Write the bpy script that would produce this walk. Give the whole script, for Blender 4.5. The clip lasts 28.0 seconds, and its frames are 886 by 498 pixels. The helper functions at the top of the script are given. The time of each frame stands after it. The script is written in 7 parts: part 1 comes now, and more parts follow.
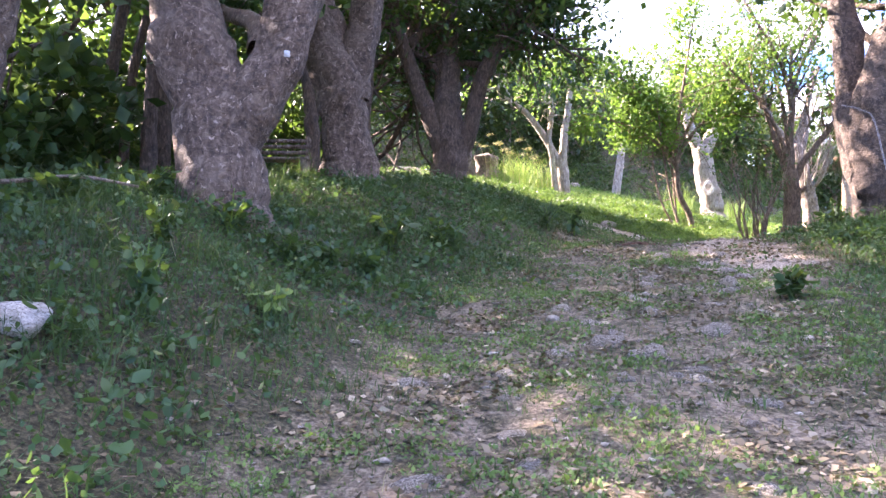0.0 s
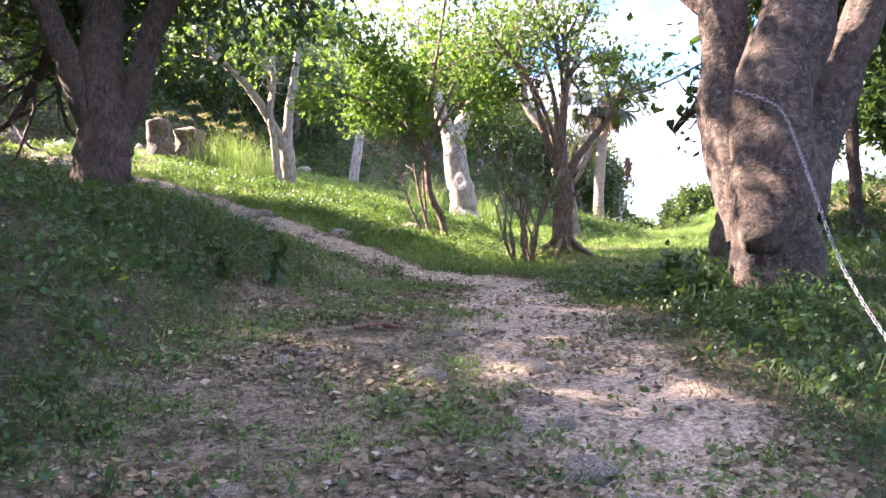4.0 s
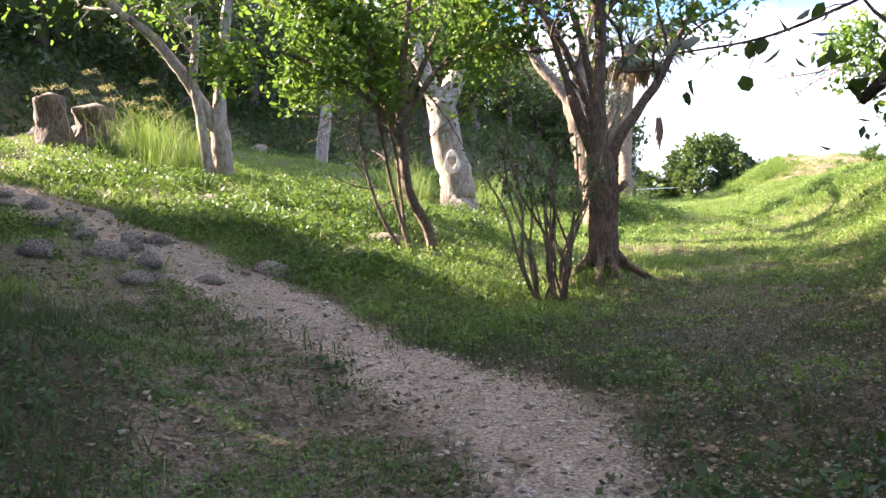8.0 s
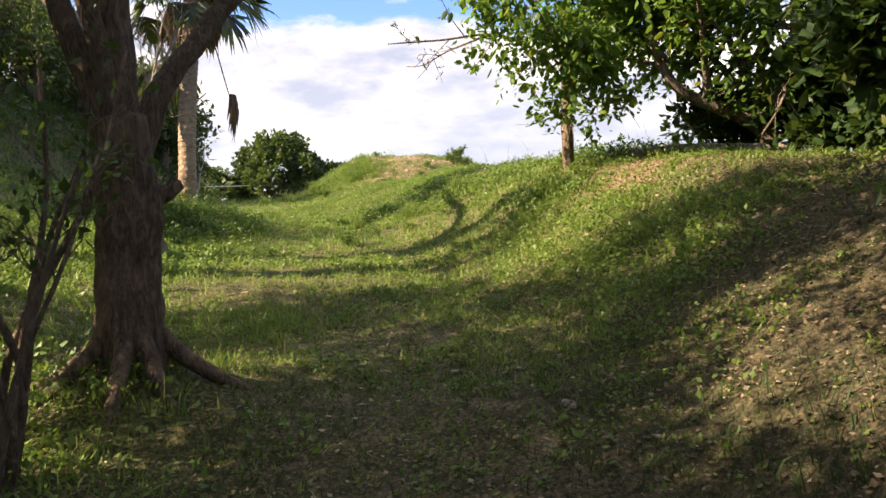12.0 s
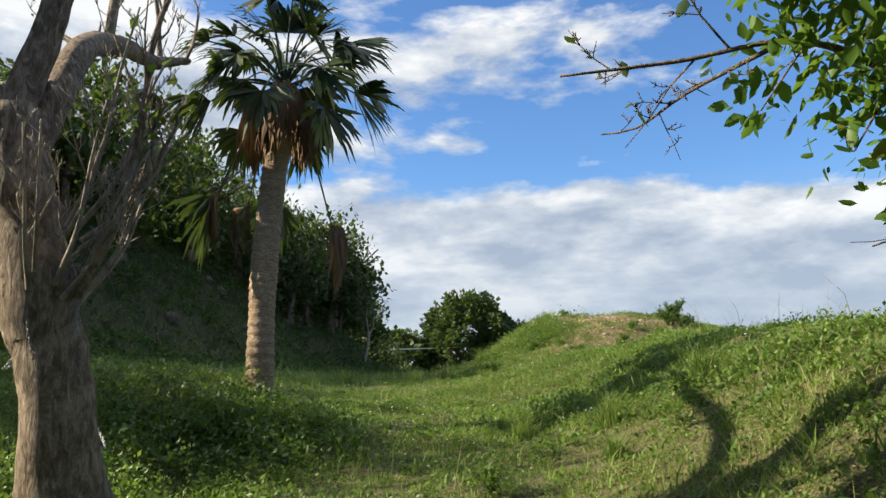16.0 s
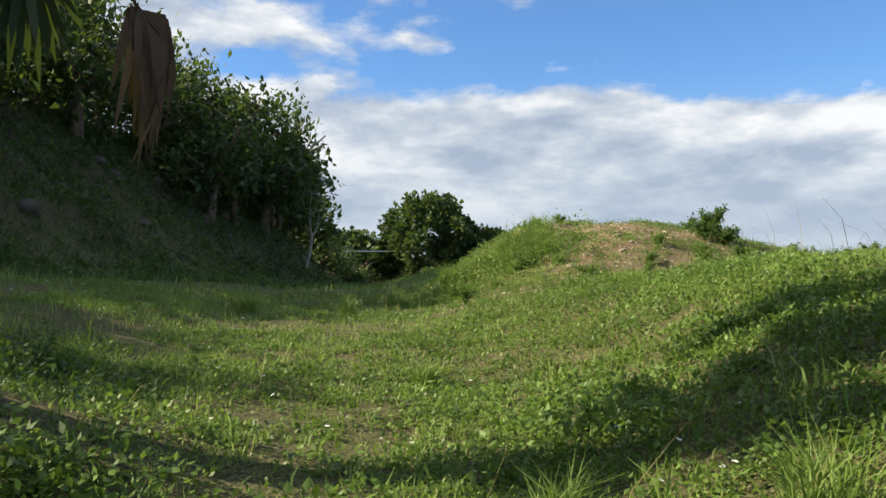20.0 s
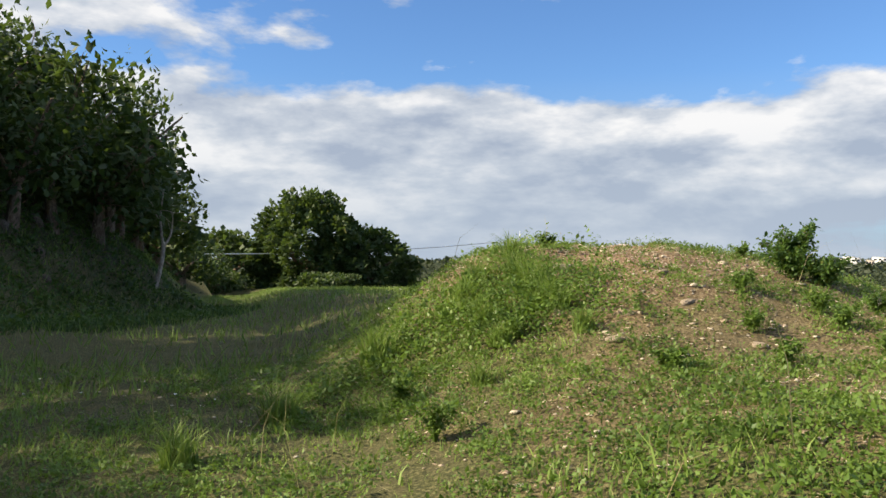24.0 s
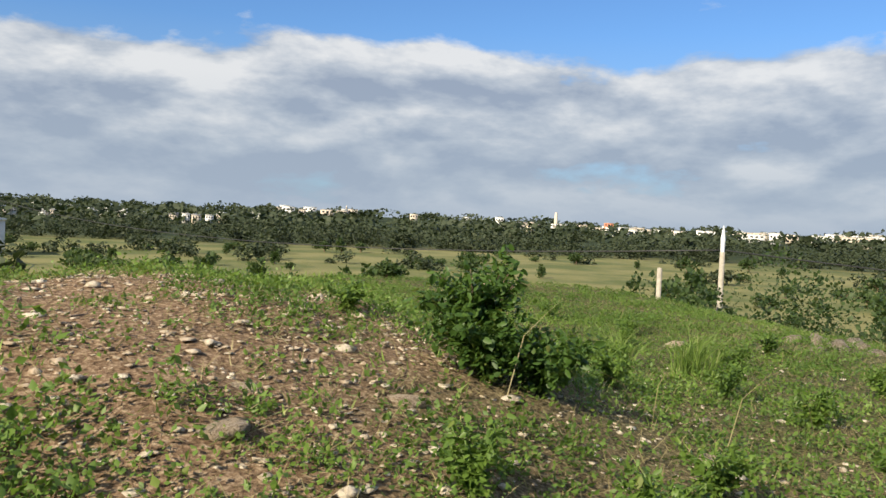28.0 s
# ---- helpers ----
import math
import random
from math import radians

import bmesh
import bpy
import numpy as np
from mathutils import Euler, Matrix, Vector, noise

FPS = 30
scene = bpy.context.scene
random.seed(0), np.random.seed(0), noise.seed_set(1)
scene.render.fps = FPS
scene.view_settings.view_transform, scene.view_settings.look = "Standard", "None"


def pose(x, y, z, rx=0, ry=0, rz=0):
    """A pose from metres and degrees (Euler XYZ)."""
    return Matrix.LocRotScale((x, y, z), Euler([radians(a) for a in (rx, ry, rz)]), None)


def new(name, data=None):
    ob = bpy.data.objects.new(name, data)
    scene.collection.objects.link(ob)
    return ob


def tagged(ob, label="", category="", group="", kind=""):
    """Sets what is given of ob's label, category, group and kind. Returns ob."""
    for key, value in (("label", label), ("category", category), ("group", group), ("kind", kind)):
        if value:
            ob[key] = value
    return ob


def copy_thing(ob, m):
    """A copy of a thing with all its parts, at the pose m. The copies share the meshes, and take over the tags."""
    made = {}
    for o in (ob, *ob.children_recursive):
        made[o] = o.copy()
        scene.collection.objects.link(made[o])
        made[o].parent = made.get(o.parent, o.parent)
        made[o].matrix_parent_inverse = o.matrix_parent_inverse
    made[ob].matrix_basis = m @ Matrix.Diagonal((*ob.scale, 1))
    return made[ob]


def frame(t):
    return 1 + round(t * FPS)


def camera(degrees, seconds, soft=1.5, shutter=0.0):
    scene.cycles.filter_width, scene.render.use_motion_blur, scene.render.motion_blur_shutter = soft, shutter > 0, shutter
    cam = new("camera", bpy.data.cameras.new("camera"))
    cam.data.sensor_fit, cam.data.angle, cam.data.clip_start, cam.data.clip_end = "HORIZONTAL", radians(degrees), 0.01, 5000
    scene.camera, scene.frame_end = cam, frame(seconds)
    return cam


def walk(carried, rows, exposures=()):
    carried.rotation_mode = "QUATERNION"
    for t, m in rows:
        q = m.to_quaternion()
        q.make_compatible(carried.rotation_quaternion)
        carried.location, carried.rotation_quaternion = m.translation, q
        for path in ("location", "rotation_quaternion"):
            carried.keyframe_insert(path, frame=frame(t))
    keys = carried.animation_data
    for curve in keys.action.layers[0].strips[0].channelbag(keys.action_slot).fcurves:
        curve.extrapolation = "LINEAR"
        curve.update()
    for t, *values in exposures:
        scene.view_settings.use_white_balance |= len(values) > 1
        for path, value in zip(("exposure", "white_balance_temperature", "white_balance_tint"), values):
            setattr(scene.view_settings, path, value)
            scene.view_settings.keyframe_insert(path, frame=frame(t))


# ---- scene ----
cam = camera(56.5, 28.0)
METRES, EYE, TILT, LEAN, TURN = 40.0, 1.4, 2.5, 0.0, 0.0
ROWS = [
    (0.0, 0.0, 0.0, 0.0, -0.0, 0.0, -0.0),
    (0.5, 0.0041, 0.0146, 0.0022, -4.48, 0.51, 0.63),
    (1.0, 0.0069, 0.0292, 0.0053, -5.99, 1.08, 1.76),
    (1.5, 0.0113, 0.0425, 0.0077, -9.7, 1.18, 0.19),
    (2.0, 0.0165, 0.0572, 0.0088, -13.1, 0.45, -1.11),
    (2.5, 0.0201, 0.0732, 0.0109, -16.69, -1.25, -1.21),
    (3.0, 0.0242, 0.0898, 0.0141, -17.15, -2.25, -1.11),
    (3.5, 0.0258, 0.1058, 0.0166, -17.68, -1.64, -0.92),
    (5.5, 0.0393, 0.1654, 0.0246, -18.23, -4.87, -1.22),
    (6.0, 0.046, 0.1788, 0.0266, -18.71, -6.53, -1.6),
    (6.5, 0.0523, 0.194, 0.0296, -15.6, -6.45, 0.15),
    (7.0, 0.0577, 0.207, 0.0327, -15.67, -7.6, 0.47),
    (7.5, 0.0638, 0.2221, 0.0345, -15.84, -7.16, 0.81),
    (8.0, 0.0692, 0.2381, 0.0373, -18.18, -4.78, 1.33),
    (8.5, 0.0769, 0.2523, 0.0384, -19.52, -3.6, 1.7),
    (9.0, 0.0836, 0.2667, 0.0388, -22.86, -4.46, 1.72),
    (9.5, 0.0925, 0.2821, 0.0378, -27.27, -4.69, 1.32),
    (10.0, 0.0995, 0.2984, 0.0375, -33.58, -3.41, -0.64),
    (10.5, 0.1096, 0.3134, 0.0372, -40.44, -3.78, -2.16),
    (11.0, 0.119, 0.33, 0.0363, -44.02, -5.18, -1.86),
    (11.5, 0.1302, 0.3446, 0.0364, -46.39, -5.87, -0.58),
    (13.5, 0.1864, 0.3962, 0.0369, -49.56, -2.45, -1.48),
    (14.0, 0.2029, 0.4106, 0.0366, -47.69, -2.03, -1.68),
    (14.5, 0.2165, 0.4244, 0.0374, -45.39, -2.57, -1.47),
    (15.0, 0.2295, 0.4402, 0.0371, -41.08, -2.06, -1.07),
    (15.5, 0.2408, 0.4546, 0.0385, -37.02, 0.88, -0.18),
    (16.0, 0.2521, 0.4685, 0.0403, -33.95, 5.82, -0.02),
    (16.5, 0.2617, 0.4817, 0.0414, -32.37, 8.84, 0.04),
    (17.0, 0.2728, 0.4951, 0.0416, -31.43, 9.81, 0.18),
    (17.5, 0.2831, 0.5096, 0.0419, -32.27, 8.89, -0.03),
    (18.0, 0.2943, 0.5247, 0.0417, -32.84, 5.06, -0.7),
    (18.5, 0.3029, 0.5393, 0.0433, -31.95, 3.83, -0.94),
    (19.0, 0.3147, 0.5541, 0.0423, -30.95, 3.0, -1.29),
    (19.5, 0.325, 0.5695, 0.0425, -33.62, 0.54, -2.05),
    (20.0, 0.3352, 0.5849, 0.0431, -36.7, -0.9, -1.96),
    (20.5, 0.3441, 0.5999, 0.0438, -38.13, -2.2, -1.54),
    (22.5, 0.3862, 0.6668, 0.0465, -36.65, -3.56, -2.52),
    (23.0, 0.3975, 0.6852, 0.0492, -37.08, -2.89, -2.88),
    (23.5, 0.4061, 0.7008, 0.0514, -39.41, -0.95, -2.73),
    (24.0, 0.4188, 0.7159, 0.0526, -45.19, -0.78, -2.1),
    (24.5, 0.4307, 0.7296, 0.0535, -53.06, -2.35, -2.65),
    (25.0, 0.4454, 0.741, 0.0541, -58.32, -3.55, -3.25),
    (25.5, 0.4605, 0.7525, 0.0553, -61.78, -4.15, -3.84),
    (26.0, 0.4771, 0.7619, 0.0573, -65.55, -4.63, -3.23),
    (26.5, 0.492, 0.773, 0.06, -68.74, -4.96, -3.28),
    (27.0, 0.509, 0.7816, 0.0634, -74.92, -2.98, -4.95),
    (27.5, 0.5241, 0.7919, 0.0644, -77.86, -2.1, -5.35),
    (28.0, 0.5418, 0.7993, 0.0652, -82.38, -2.36, -4.93),
]
EXPOSURES = [(0.0, 3.8, 6000, 36), (3.0, 3.58, 6150, 35), (6.0, 3.25, 6150, 30), (8.5, 2.8, 6400, 28), (9.5, 2.2, 6900, 28), (10.5, 1.92, 7400, 27), (11.5, 1.88, 7400, 24), (14.0, 1.22, 6800, 12), (18.0, 1.10, 6500, 8), (24.0, 1.05, 6700, 10), (28.0, 0.79, 6500, 9)]
walk(cam, [(t, pose(0, 0, EYE, TILT, LEAN, TURN) @ pose(METRES * x, METRES * y, METRES * z, 90 + pitch, roll, yaw)) for t, x, y, z, yaw, pitch, roll in ROWS], EXPOSURES)

# ---- sky and sun ----
SUN_WAY = Vector((0.82, -0.57, 0.0)).normalized()      # the way the sunlight travels over the ground
SUN_UP = radians(33.5)
sun = new("sun", bpy.data.lights.new("sun", "SUN"))
sun.data.energy, sun.data.angle, sun.data.color = 5.0, radians(0.6), (1.0, 0.87, 0.66)
sun_dir = SUN_WAY * math.cos(SUN_UP) + Vector((0, 0, -math.sin(SUN_UP)))
sun.matrix_world = Matrix.Translation((0, 0, 60)) @ sun_dir.to_track_quat("-Z", "Y").to_matrix().to_4x4()

world = bpy.data.worlds.new("sky")
scene.world = world
world.use_nodes = True
wn, wl = world.node_tree.nodes, world.node_tree.links
wn.clear()


def wnode(kind, **values):
    n = wn.new(kind)
    for k, v in values.items():
        n.inputs[k.replace("_", " ")].default_value = v
    return n


def wmath(op, a, b=None):
    n = wn.new("ShaderNodeMath")
    n.operation = op
    for i, v in enumerate((a, b)):
        if v is None:
            continue
        if isinstance(v, (int, float)):
            n.inputs[i].default_value = v
        else:
            wl.new(v, n.inputs[i])
    return n.outputs[0]


def wramp(fac, stops):
    n = wn.new("ShaderNodeValToRGB")
    e = n.color_ramp.elements
    while len(e) < len(stops):
        e.new(0.5)
    for el, (p, c) in zip(e, stops):
        el.position, el.color = p, (*c, 1)
    wl.new(fac, n.inputs[0])
    return n.outputs[0]


def wmix(fac, a, b):
    n = wn.new("ShaderNodeMix")
    n.data_type = "RGBA"
    wl.new(fac, n.inputs[0])
    for s, v in ((n.inputs[6], a), (n.inputs[7], b)):
        if isinstance(v, tuple):
            s.default_value = (*v, 1)
        else:
            wl.new(v, s)
    return n.outputs[2]


sky = wn.new("ShaderNodeTexSky")
sky.sky_type, sky.sun_disc = "NISHITA", False
sky.sun_elevation, sky.sun_rotation = SUN_UP, math.atan2(-SUN_WAY.x, -SUN_WAY.y)
sky.air_density, sky.dust_density, sky.ozone_density = 1.0, 0.6, 2.0
co = wn.new("ShaderNodeTexCoord").outputs["Generated"]
sep = wn.new("ShaderNodeSeparateXYZ")
wl.new(co, sep.inputs[0])
up = wmath("MAXIMUM", sep.outputs[2], 0.0)
# heaped clouds

def cloud_noise(scale, detail, raised):
    """Heaped cloud: the way looked along, flattened, and raised a little for the second sample."""
    v = wn.new("ShaderNodeVectorMath")
    v.operation = "MULTIPLY_ADD"
    v.inputs[1].default_value, v.inputs[2].default_value = (1, 1, 2.6), (3.1, 0.7, raised)
    wl.new(co, v.inputs[0])
    n = wnode("ShaderNodeTexNoise", Scale=scale, Detail=detail, Roughness=0.56, Distortion=0.1)
    wl.new(v.outputs[0], n.inputs["Vector"])
    return n.outputs[0]


big = cloud_noise(3.4, 10.0, 0.0)
# a denser bank low in the sky, breaking up above
band = wn.new("ShaderNodeMapRange")
band.inputs[1].default_value, band.inputs[2].default_value = 0.15, 0.225
band.inputs[3].default_value, band.inputs[4].default_value = 0.24, -0.055
wl.new(up, band.inputs[0])
# and closing again overhead: unseen cloud added to brighten the shade
fill_lid = wn.new("ShaderNodeMapRange")
fill_lid.inputs[1].default_value, fill_lid.inputs[2].default_value = 0.55, 0.85
fill_lid.inputs[3].default_value, fill_lid.inputs[4].default_value = 0.0, 0.30
wl.new(up, fill_lid.inputs[0])
# cloudier towards the wood
side = wn.new("ShaderNodeVectorMath")
side.operation = "DOT_PRODUCT"
side.inputs[1].default_value = (-0.35, 0.94, 0.0)
wl.new(co, side.inputs[0])
north = wn.new("ShaderNodeMapRange")
north.inputs[1].default_value, north.inputs[2].default_value = 0.5, 0.8
north.inputs[3].default_value, north.inputs[4].default_value = 0.0, 0.3
wl.new(side.outputs["Value"], north.inputs[0])
mask = wramp(wmath("ADD", wmath("ADD", wmath("ADD", big, fill_lid.outputs[0]), north.outputs[0]), band.outputs[0]), [(0.54, (0, 0, 0)), (0.62, (1, 1, 1))])
# tops catch the light, undersides are grey
relief = wmath("MULTIPLY", wmath("SUBTRACT", big, cloud_noise(3.4, 6.0, 0.07)), 1.6)
body = wramp(wmath("ADD", wmath("ADD", relief, wmath("MULTIPLY", cloud_noise(7.0, 6.0, 0.3), 0.5)), 0.25),
             [(0.34, (3.0, 3.5, 4.4)), (0.50, (4.6, 5.0, 5.6)), (0.68, (7.4, 7.4, 7.4))])
deep = wn.new("ShaderNodeVectorMath")
deep.operation = "MULTIPLY"
deep.inputs[1].default_value = (0.70, 1.0, 1.36)
wl.new(sky.outputs[0], deep.inputs[0])
deep = deep.outputs[0]
blue = wmix(wramp(up, [(0.0, (0.8, 0.8, 0.8)), (0.22, (0, 0, 0))]), deep, (3.0, 3.9, 5.2))
# greyer and bluer in the distance
body = wmix(wramp(up, [(0.0, (0.85, 0.85, 0.85)), (0.10, (0.25, 0.25, 0.25)), (0.16, (0, 0, 0))]), body, (3.5, 4.2, 5.2))
veil = wmix(wmath("MULTIPLY", mask, 0.93), blue, body)
back = wnode("ShaderNodeBackground", Strength=0.064)
wl.new(veil, back.inputs[0])
wl.new(back.outputs[0], wn.new("ShaderNodeOutputWorld").inputs[0])

# ---- lie of the land ----
# valley axis: x, y, ground height along the trail and on up the meadow
AXIS = np.array([(0.2, -30, -2.2), (0.0, 0, 0.0), (1.0, 3.6, 0.66), (1.6, 6.6, 1.22), (3.1, 10.1, 1.88), (5.2, 13.7, 2.02),
                 (8.1, 16.4, 2.13), (10.1, 18.7, 2.36), (11.8, 21.0, 2.52), (13.4, 23.4, 2.68), (15.4, 26.6, 2.93),
                 (19.0, 32.0, 3.36), (24.0, 40.0, 3.44), (31.0, 52.0, 3.15), (37.0, 62.0, 2.8), (60.0, 100.0, 1.4)])
TOE = np.array([(-40, 26.0), (-3, 27.5), (6, 32.8), (14.7, 38.4), (21.4, 43.9), (29.7, 51.2), (51, 91)])
PATHS = {"side": (np.array([(2.9, 7.2), (3.2, 9.0), (3.75, 11.0), (4.45, 12.9), (4.72, 14.2), (4.45, 15.7), (3.9, 17.2), (3.1, 18.5), (2.2, 20.0), (1.2, 21.2), (0.0, 22.2), (-1.8, 23.2)]), 0.66),
         "main": (np.array([(0.1, -8.0), (0.3, 0.0), (0.7, 3.9), (1.15, 5.9), (1.85, 7.6), (2.55, 9.5), (3.4, 12.2)]), 1.66),
         "litter": (np.array([(2.6, 10.5), (3.3, 13.0), (3.35, 15.0), (2.7, 17.0), (1.8, 18.6)]), 1.05)}


def smooth(a, b, v):
    k = np.clip((v - a) / (b - a), 0.0, 1.0)
    return k * k * (3 - 2 * k)


def from_line(line, x, y):
    """Signed distance (right is plus) to a line of points, and the place along it as an index."""
    best, place = np.full(np.shape(x), 1e9), np.zeros(np.shape(x))
    for i in range(len(line) - 1):
        ax, ay, bx, by = *line[i][:2], *line[i + 1][:2]
        ux, uy = bx - ax, by - ay
        n = ux * ux + uy * uy
        k = np.clip(((x - ax) * ux + (y - ay) * uy) / n, 0, 1)
        px, py = x - ax - k * ux, y - ay - k * uy
        d = np.hypot(px, py) * np.where(ux * py - uy * px > 0, -1.0, 1.0)
        near = np.abs(d) < np.abs(best)
        best, place = np.where(near, d, best), np.where(near, i + k, place)
    return best, place


def lumps(x, y, size, seed=0.0):
    """Soft rolling unevenness, about -1 to 1."""
    a, b = x / size + seed, y / size - seed
    return (np.sin(a * 1.7 + 1.3 * np.sin(b * 1.1 + seed)) + np.sin(b * 1.9 + 1.5 * np.sin(a * 0.9 + 2.0))
            + 0.6 * np.sin(a * 3.1 + b * 2.3 + seed) + 0.5 * np.sin(a * 2.7 - b * 3.7)) / 3.1


def ground(x, y):
    x, y = np.asarray(x, float), np.asarray(y, float)
    d, s = from_line(AXIS, x, y)
    z = np.interp(s, np.arange(len(AXIS)), AXIS[:, 2])
    left, right = np.maximum(-d, 0), np.maximum(d, 0)
    early = 1 - smooth(13.0, 17.0, y)
    # grassy bank on the left of the shaded trail
    z = z + early * (0.95 * smooth(1.4, 4.0, left) + 0.04 * np.minimum(np.maximum(left - 3.0, 0), 20)) * smooth(-4.0, 3.0, y)
    # slope of the clearing, up to the left
    mid = smooth(13.0, 17.0, y)
    z = z + mid * (0.245 * np.maximum(np.minimum(left, 13) - 2.2, 0) * (1 - 0.5 * smooth(30.0, 38.0, y)) + 0.6 * np.exp(-((x - 13.2) ** 2 + (y - 28.3) ** 2) / 2.5))
    z = z + 0.20 * np.exp(-((x - 8.02) ** 2 + (y - 18.9) ** 2) / 0.5)
    # right verge of the trail, then the long bank
    z = z + early * smooth(1.2, 3.0, right) * (0.3 * smooth(8.0, 9.8, y) - 0.42 * (1 - smooth(7.2, 9.4, y)))
    bank = smooth(11.0, 16.0, y) * (1 - smooth(26.5, 31.5, y))
    z = z + bank * (1.35 * smooth(0.7, 4.3, right) - 0.10 * np.minimum(np.maximum(right - 5.5, 0), 40))
    # meadow shoulder and the bare mound
    z = z + smooth(26.0, 31.0, y) * 0.6 * smooth(0.0, 3.2, right) * (1 - 0.3 * smooth(8.0, 14.0, right))
    r2 = ((x - 26.1) / 3.2) ** 2 + ((y - 34.3) / 2.75) ** 2
    z = z + 0.90 * np.exp(-r2 * r2 * 0.35 - r2 * 0.45) * (1 + 0.05 * lumps(x, y, 0.9))
    z = z - 0.52 * np.exp(-((x - 22.0) / 3.2) ** 2 - ((y - 25.8) / 4.0) ** 2) + 0.16 * np.exp(-((x - 23.9) / 1.1) ** 2 - ((y - 35.2) / 1.1) ** 2)
    # wooded hill
    t, _ = from_line(TOE, x, y)
    up = np.maximum(-t, 0)
    z = z + 4.0 * smooth(-0.5, 7.0, up) + 0.03 * np.minimum(up, 60) + 0.35 * smooth(1.2, 2.0, up + 0.5 * lumps(x, y, 0.9, 8.0)) * (1 - smooth(12, 20, up))
    # the land falls to the plain beyond the crest
    east = smooth(18.0, 28.0, y) * (1 - smooth(45.0, 62.0, y))
    fall = smooth(10.0, 72.0, right * (1 - east) + np.maximum(x - 20.0, 0) * east)
    z = z * (1 - fall) + -10.0 * fall
    # the meadow runs level past the mound, then breaks off
    z = z + 0.0100 * np.clip(x - 28.5, 0, 10.0) ** 2 * (1 - smooth(38.5, 47.0, x)) * smooth(20.0, 33.0, y) * (1 - smooth(36.0, 42.0, y))
    rough = np.exp(-(np.minimum(np.abs(d), 40) / 14.0) ** 2)
    z = z + 0.05 * lumps(x, y, 1.3) * rough + 0.032 * lumps(x, y, 0.40, 3.0) * rough + 0.018 * lumps(x, y, 0.19, 5.0) * rough
    far = np.hypot(x - 20, y - 30)
    town = np.exp(-((np.arctan2(y - 30, x - 20) - 0.55) / 0.5) ** 2)
    z = z + smooth(420, 1500, far) * (11 + 5 * lumps(x, y, 300.0) + 4 * town)
    return z
# ---- materials ----
def material(name):
    m = bpy.data.materials.new(name)
    m.use_nodes = True
    t = m.node_tree
    return m, t.nodes, t.links, t.nodes["Principled BSDF"]


def tex_noise(n, l, scale, detail=6.0, rough=0.6, vector=None, distort=0.0):
    x = n.new("ShaderNodeTexNoise")
    x.inputs["Scale"].default_value, x.inputs["Detail"].default_value = scale, detail
    x.inputs["Roughness"].default_value, x.inputs["Distortion"].default_value = rough, distort
    if vector is not None:
        l.new(vector, x.inputs["Vector"])
    return x.outputs[0]


def ramp(n, l, fac, stops):
    r = n.new("ShaderNodeValToRGB")
    e = r.color_ramp.elements
    while len(e) < len(stops):
        e.new(0.5)
    for el, (p, c) in zip(e, stops):
        el.position, el.color = p, (*c, 1)
    l.new(fac, r.inputs[0])
    return r.outputs[0]


def mixed(n, l, fac, a, b, blend="MIX"):
    x = n.new("ShaderNodeMix")
    x.data_type, x.blend_type = "RGBA", blend
    if isinstance(fac, float):
        x.inputs[0].default_value = fac
    else:
        l.new(fac, x.inputs[0])
    for s, v in ((x.inputs[6], a), (x.inputs[7], b)):
        if isinstance(v, tuple):
            s.default_value = (*v, 1)
        else:
            l.new(v, s)
    return x.outputs[2]


def bumped(n, l, height, p, strength, distance):
    b = n.new("ShaderNodeBump")
    b.inputs["Strength"].default_value, b.inputs["Distance"].default_value = strength, distance
    l.new(height, b.inputs["Height"])
    l.new(b.outputs[0], p.inputs["Normal"])


def place(n):
    return n.new("ShaderNodeTexCoord").outputs["Object"]


def bark_material(name, dark, mid, pale, stretch=0.35, scale=9.0, patches=0.5, flecks=0.5, spot=1.9, grain=3.0, relief=0.06):
    m, n, l, p = material(name)
    g = n.new("ShaderNodeMapping")
    g.inputs["Scale"].default_value = (1, 1, stretch)
    l.new(place(n), g.inputs[0])
    fine = tex_noise(n, l, scale * grain, 9, 0.74, g.outputs[0], 0.6)
    large = tex_noise(n, l, scale * 0.35, 9, 0.72, place(n), 0.6)
    spots = tex_noise(n, l, scale * spot, 8, 0.7, g.outputs[0], 0.8)
    c = ramp(n, l, fine, [(0.33, dark), (0.49, mid), (0.66, pale)])
    c = mixed(n, l, ramp(n, l, large, [(0.50, (0, 0, 0)), (0.58, (patches,) * 3)]), c, pale)
    c = mixed(n, l, ramp(n, l, spots, [(0.58, (0, 0, 0)), (0.64, (flecks,) * 3)]), c, tuple(min(0.62, v * 1.45 + 0.04) for v in pale))
    l.new(c, p.inputs["Base Color"])
    p.inputs["Roughness"].default_value = 0.88
    wrinkle = n.new("ShaderNodeMapping")
    wrinkle.inputs["Scale"].default_value = (0.8, 0.8, 1.3) if stretch > 0.7 else (1.6, 1.6, 0.4)
    l.new(place(n), wrinkle.inputs[0])
    folds = tex_noise(n, l, scale * 1.1, 5, 0.65, wrinkle.outputs[0], 1.2)
    both = n.new("ShaderNodeMath")
    both.operation = "MULTIPLY_ADD"
    both.inputs[1].default_value = 0.45
    l.new(fine, both.inputs[0])
    l.new(folds, both.inputs[2])
    bumped(n, l, both.outputs[0], p, 1.0, relief)
    return m


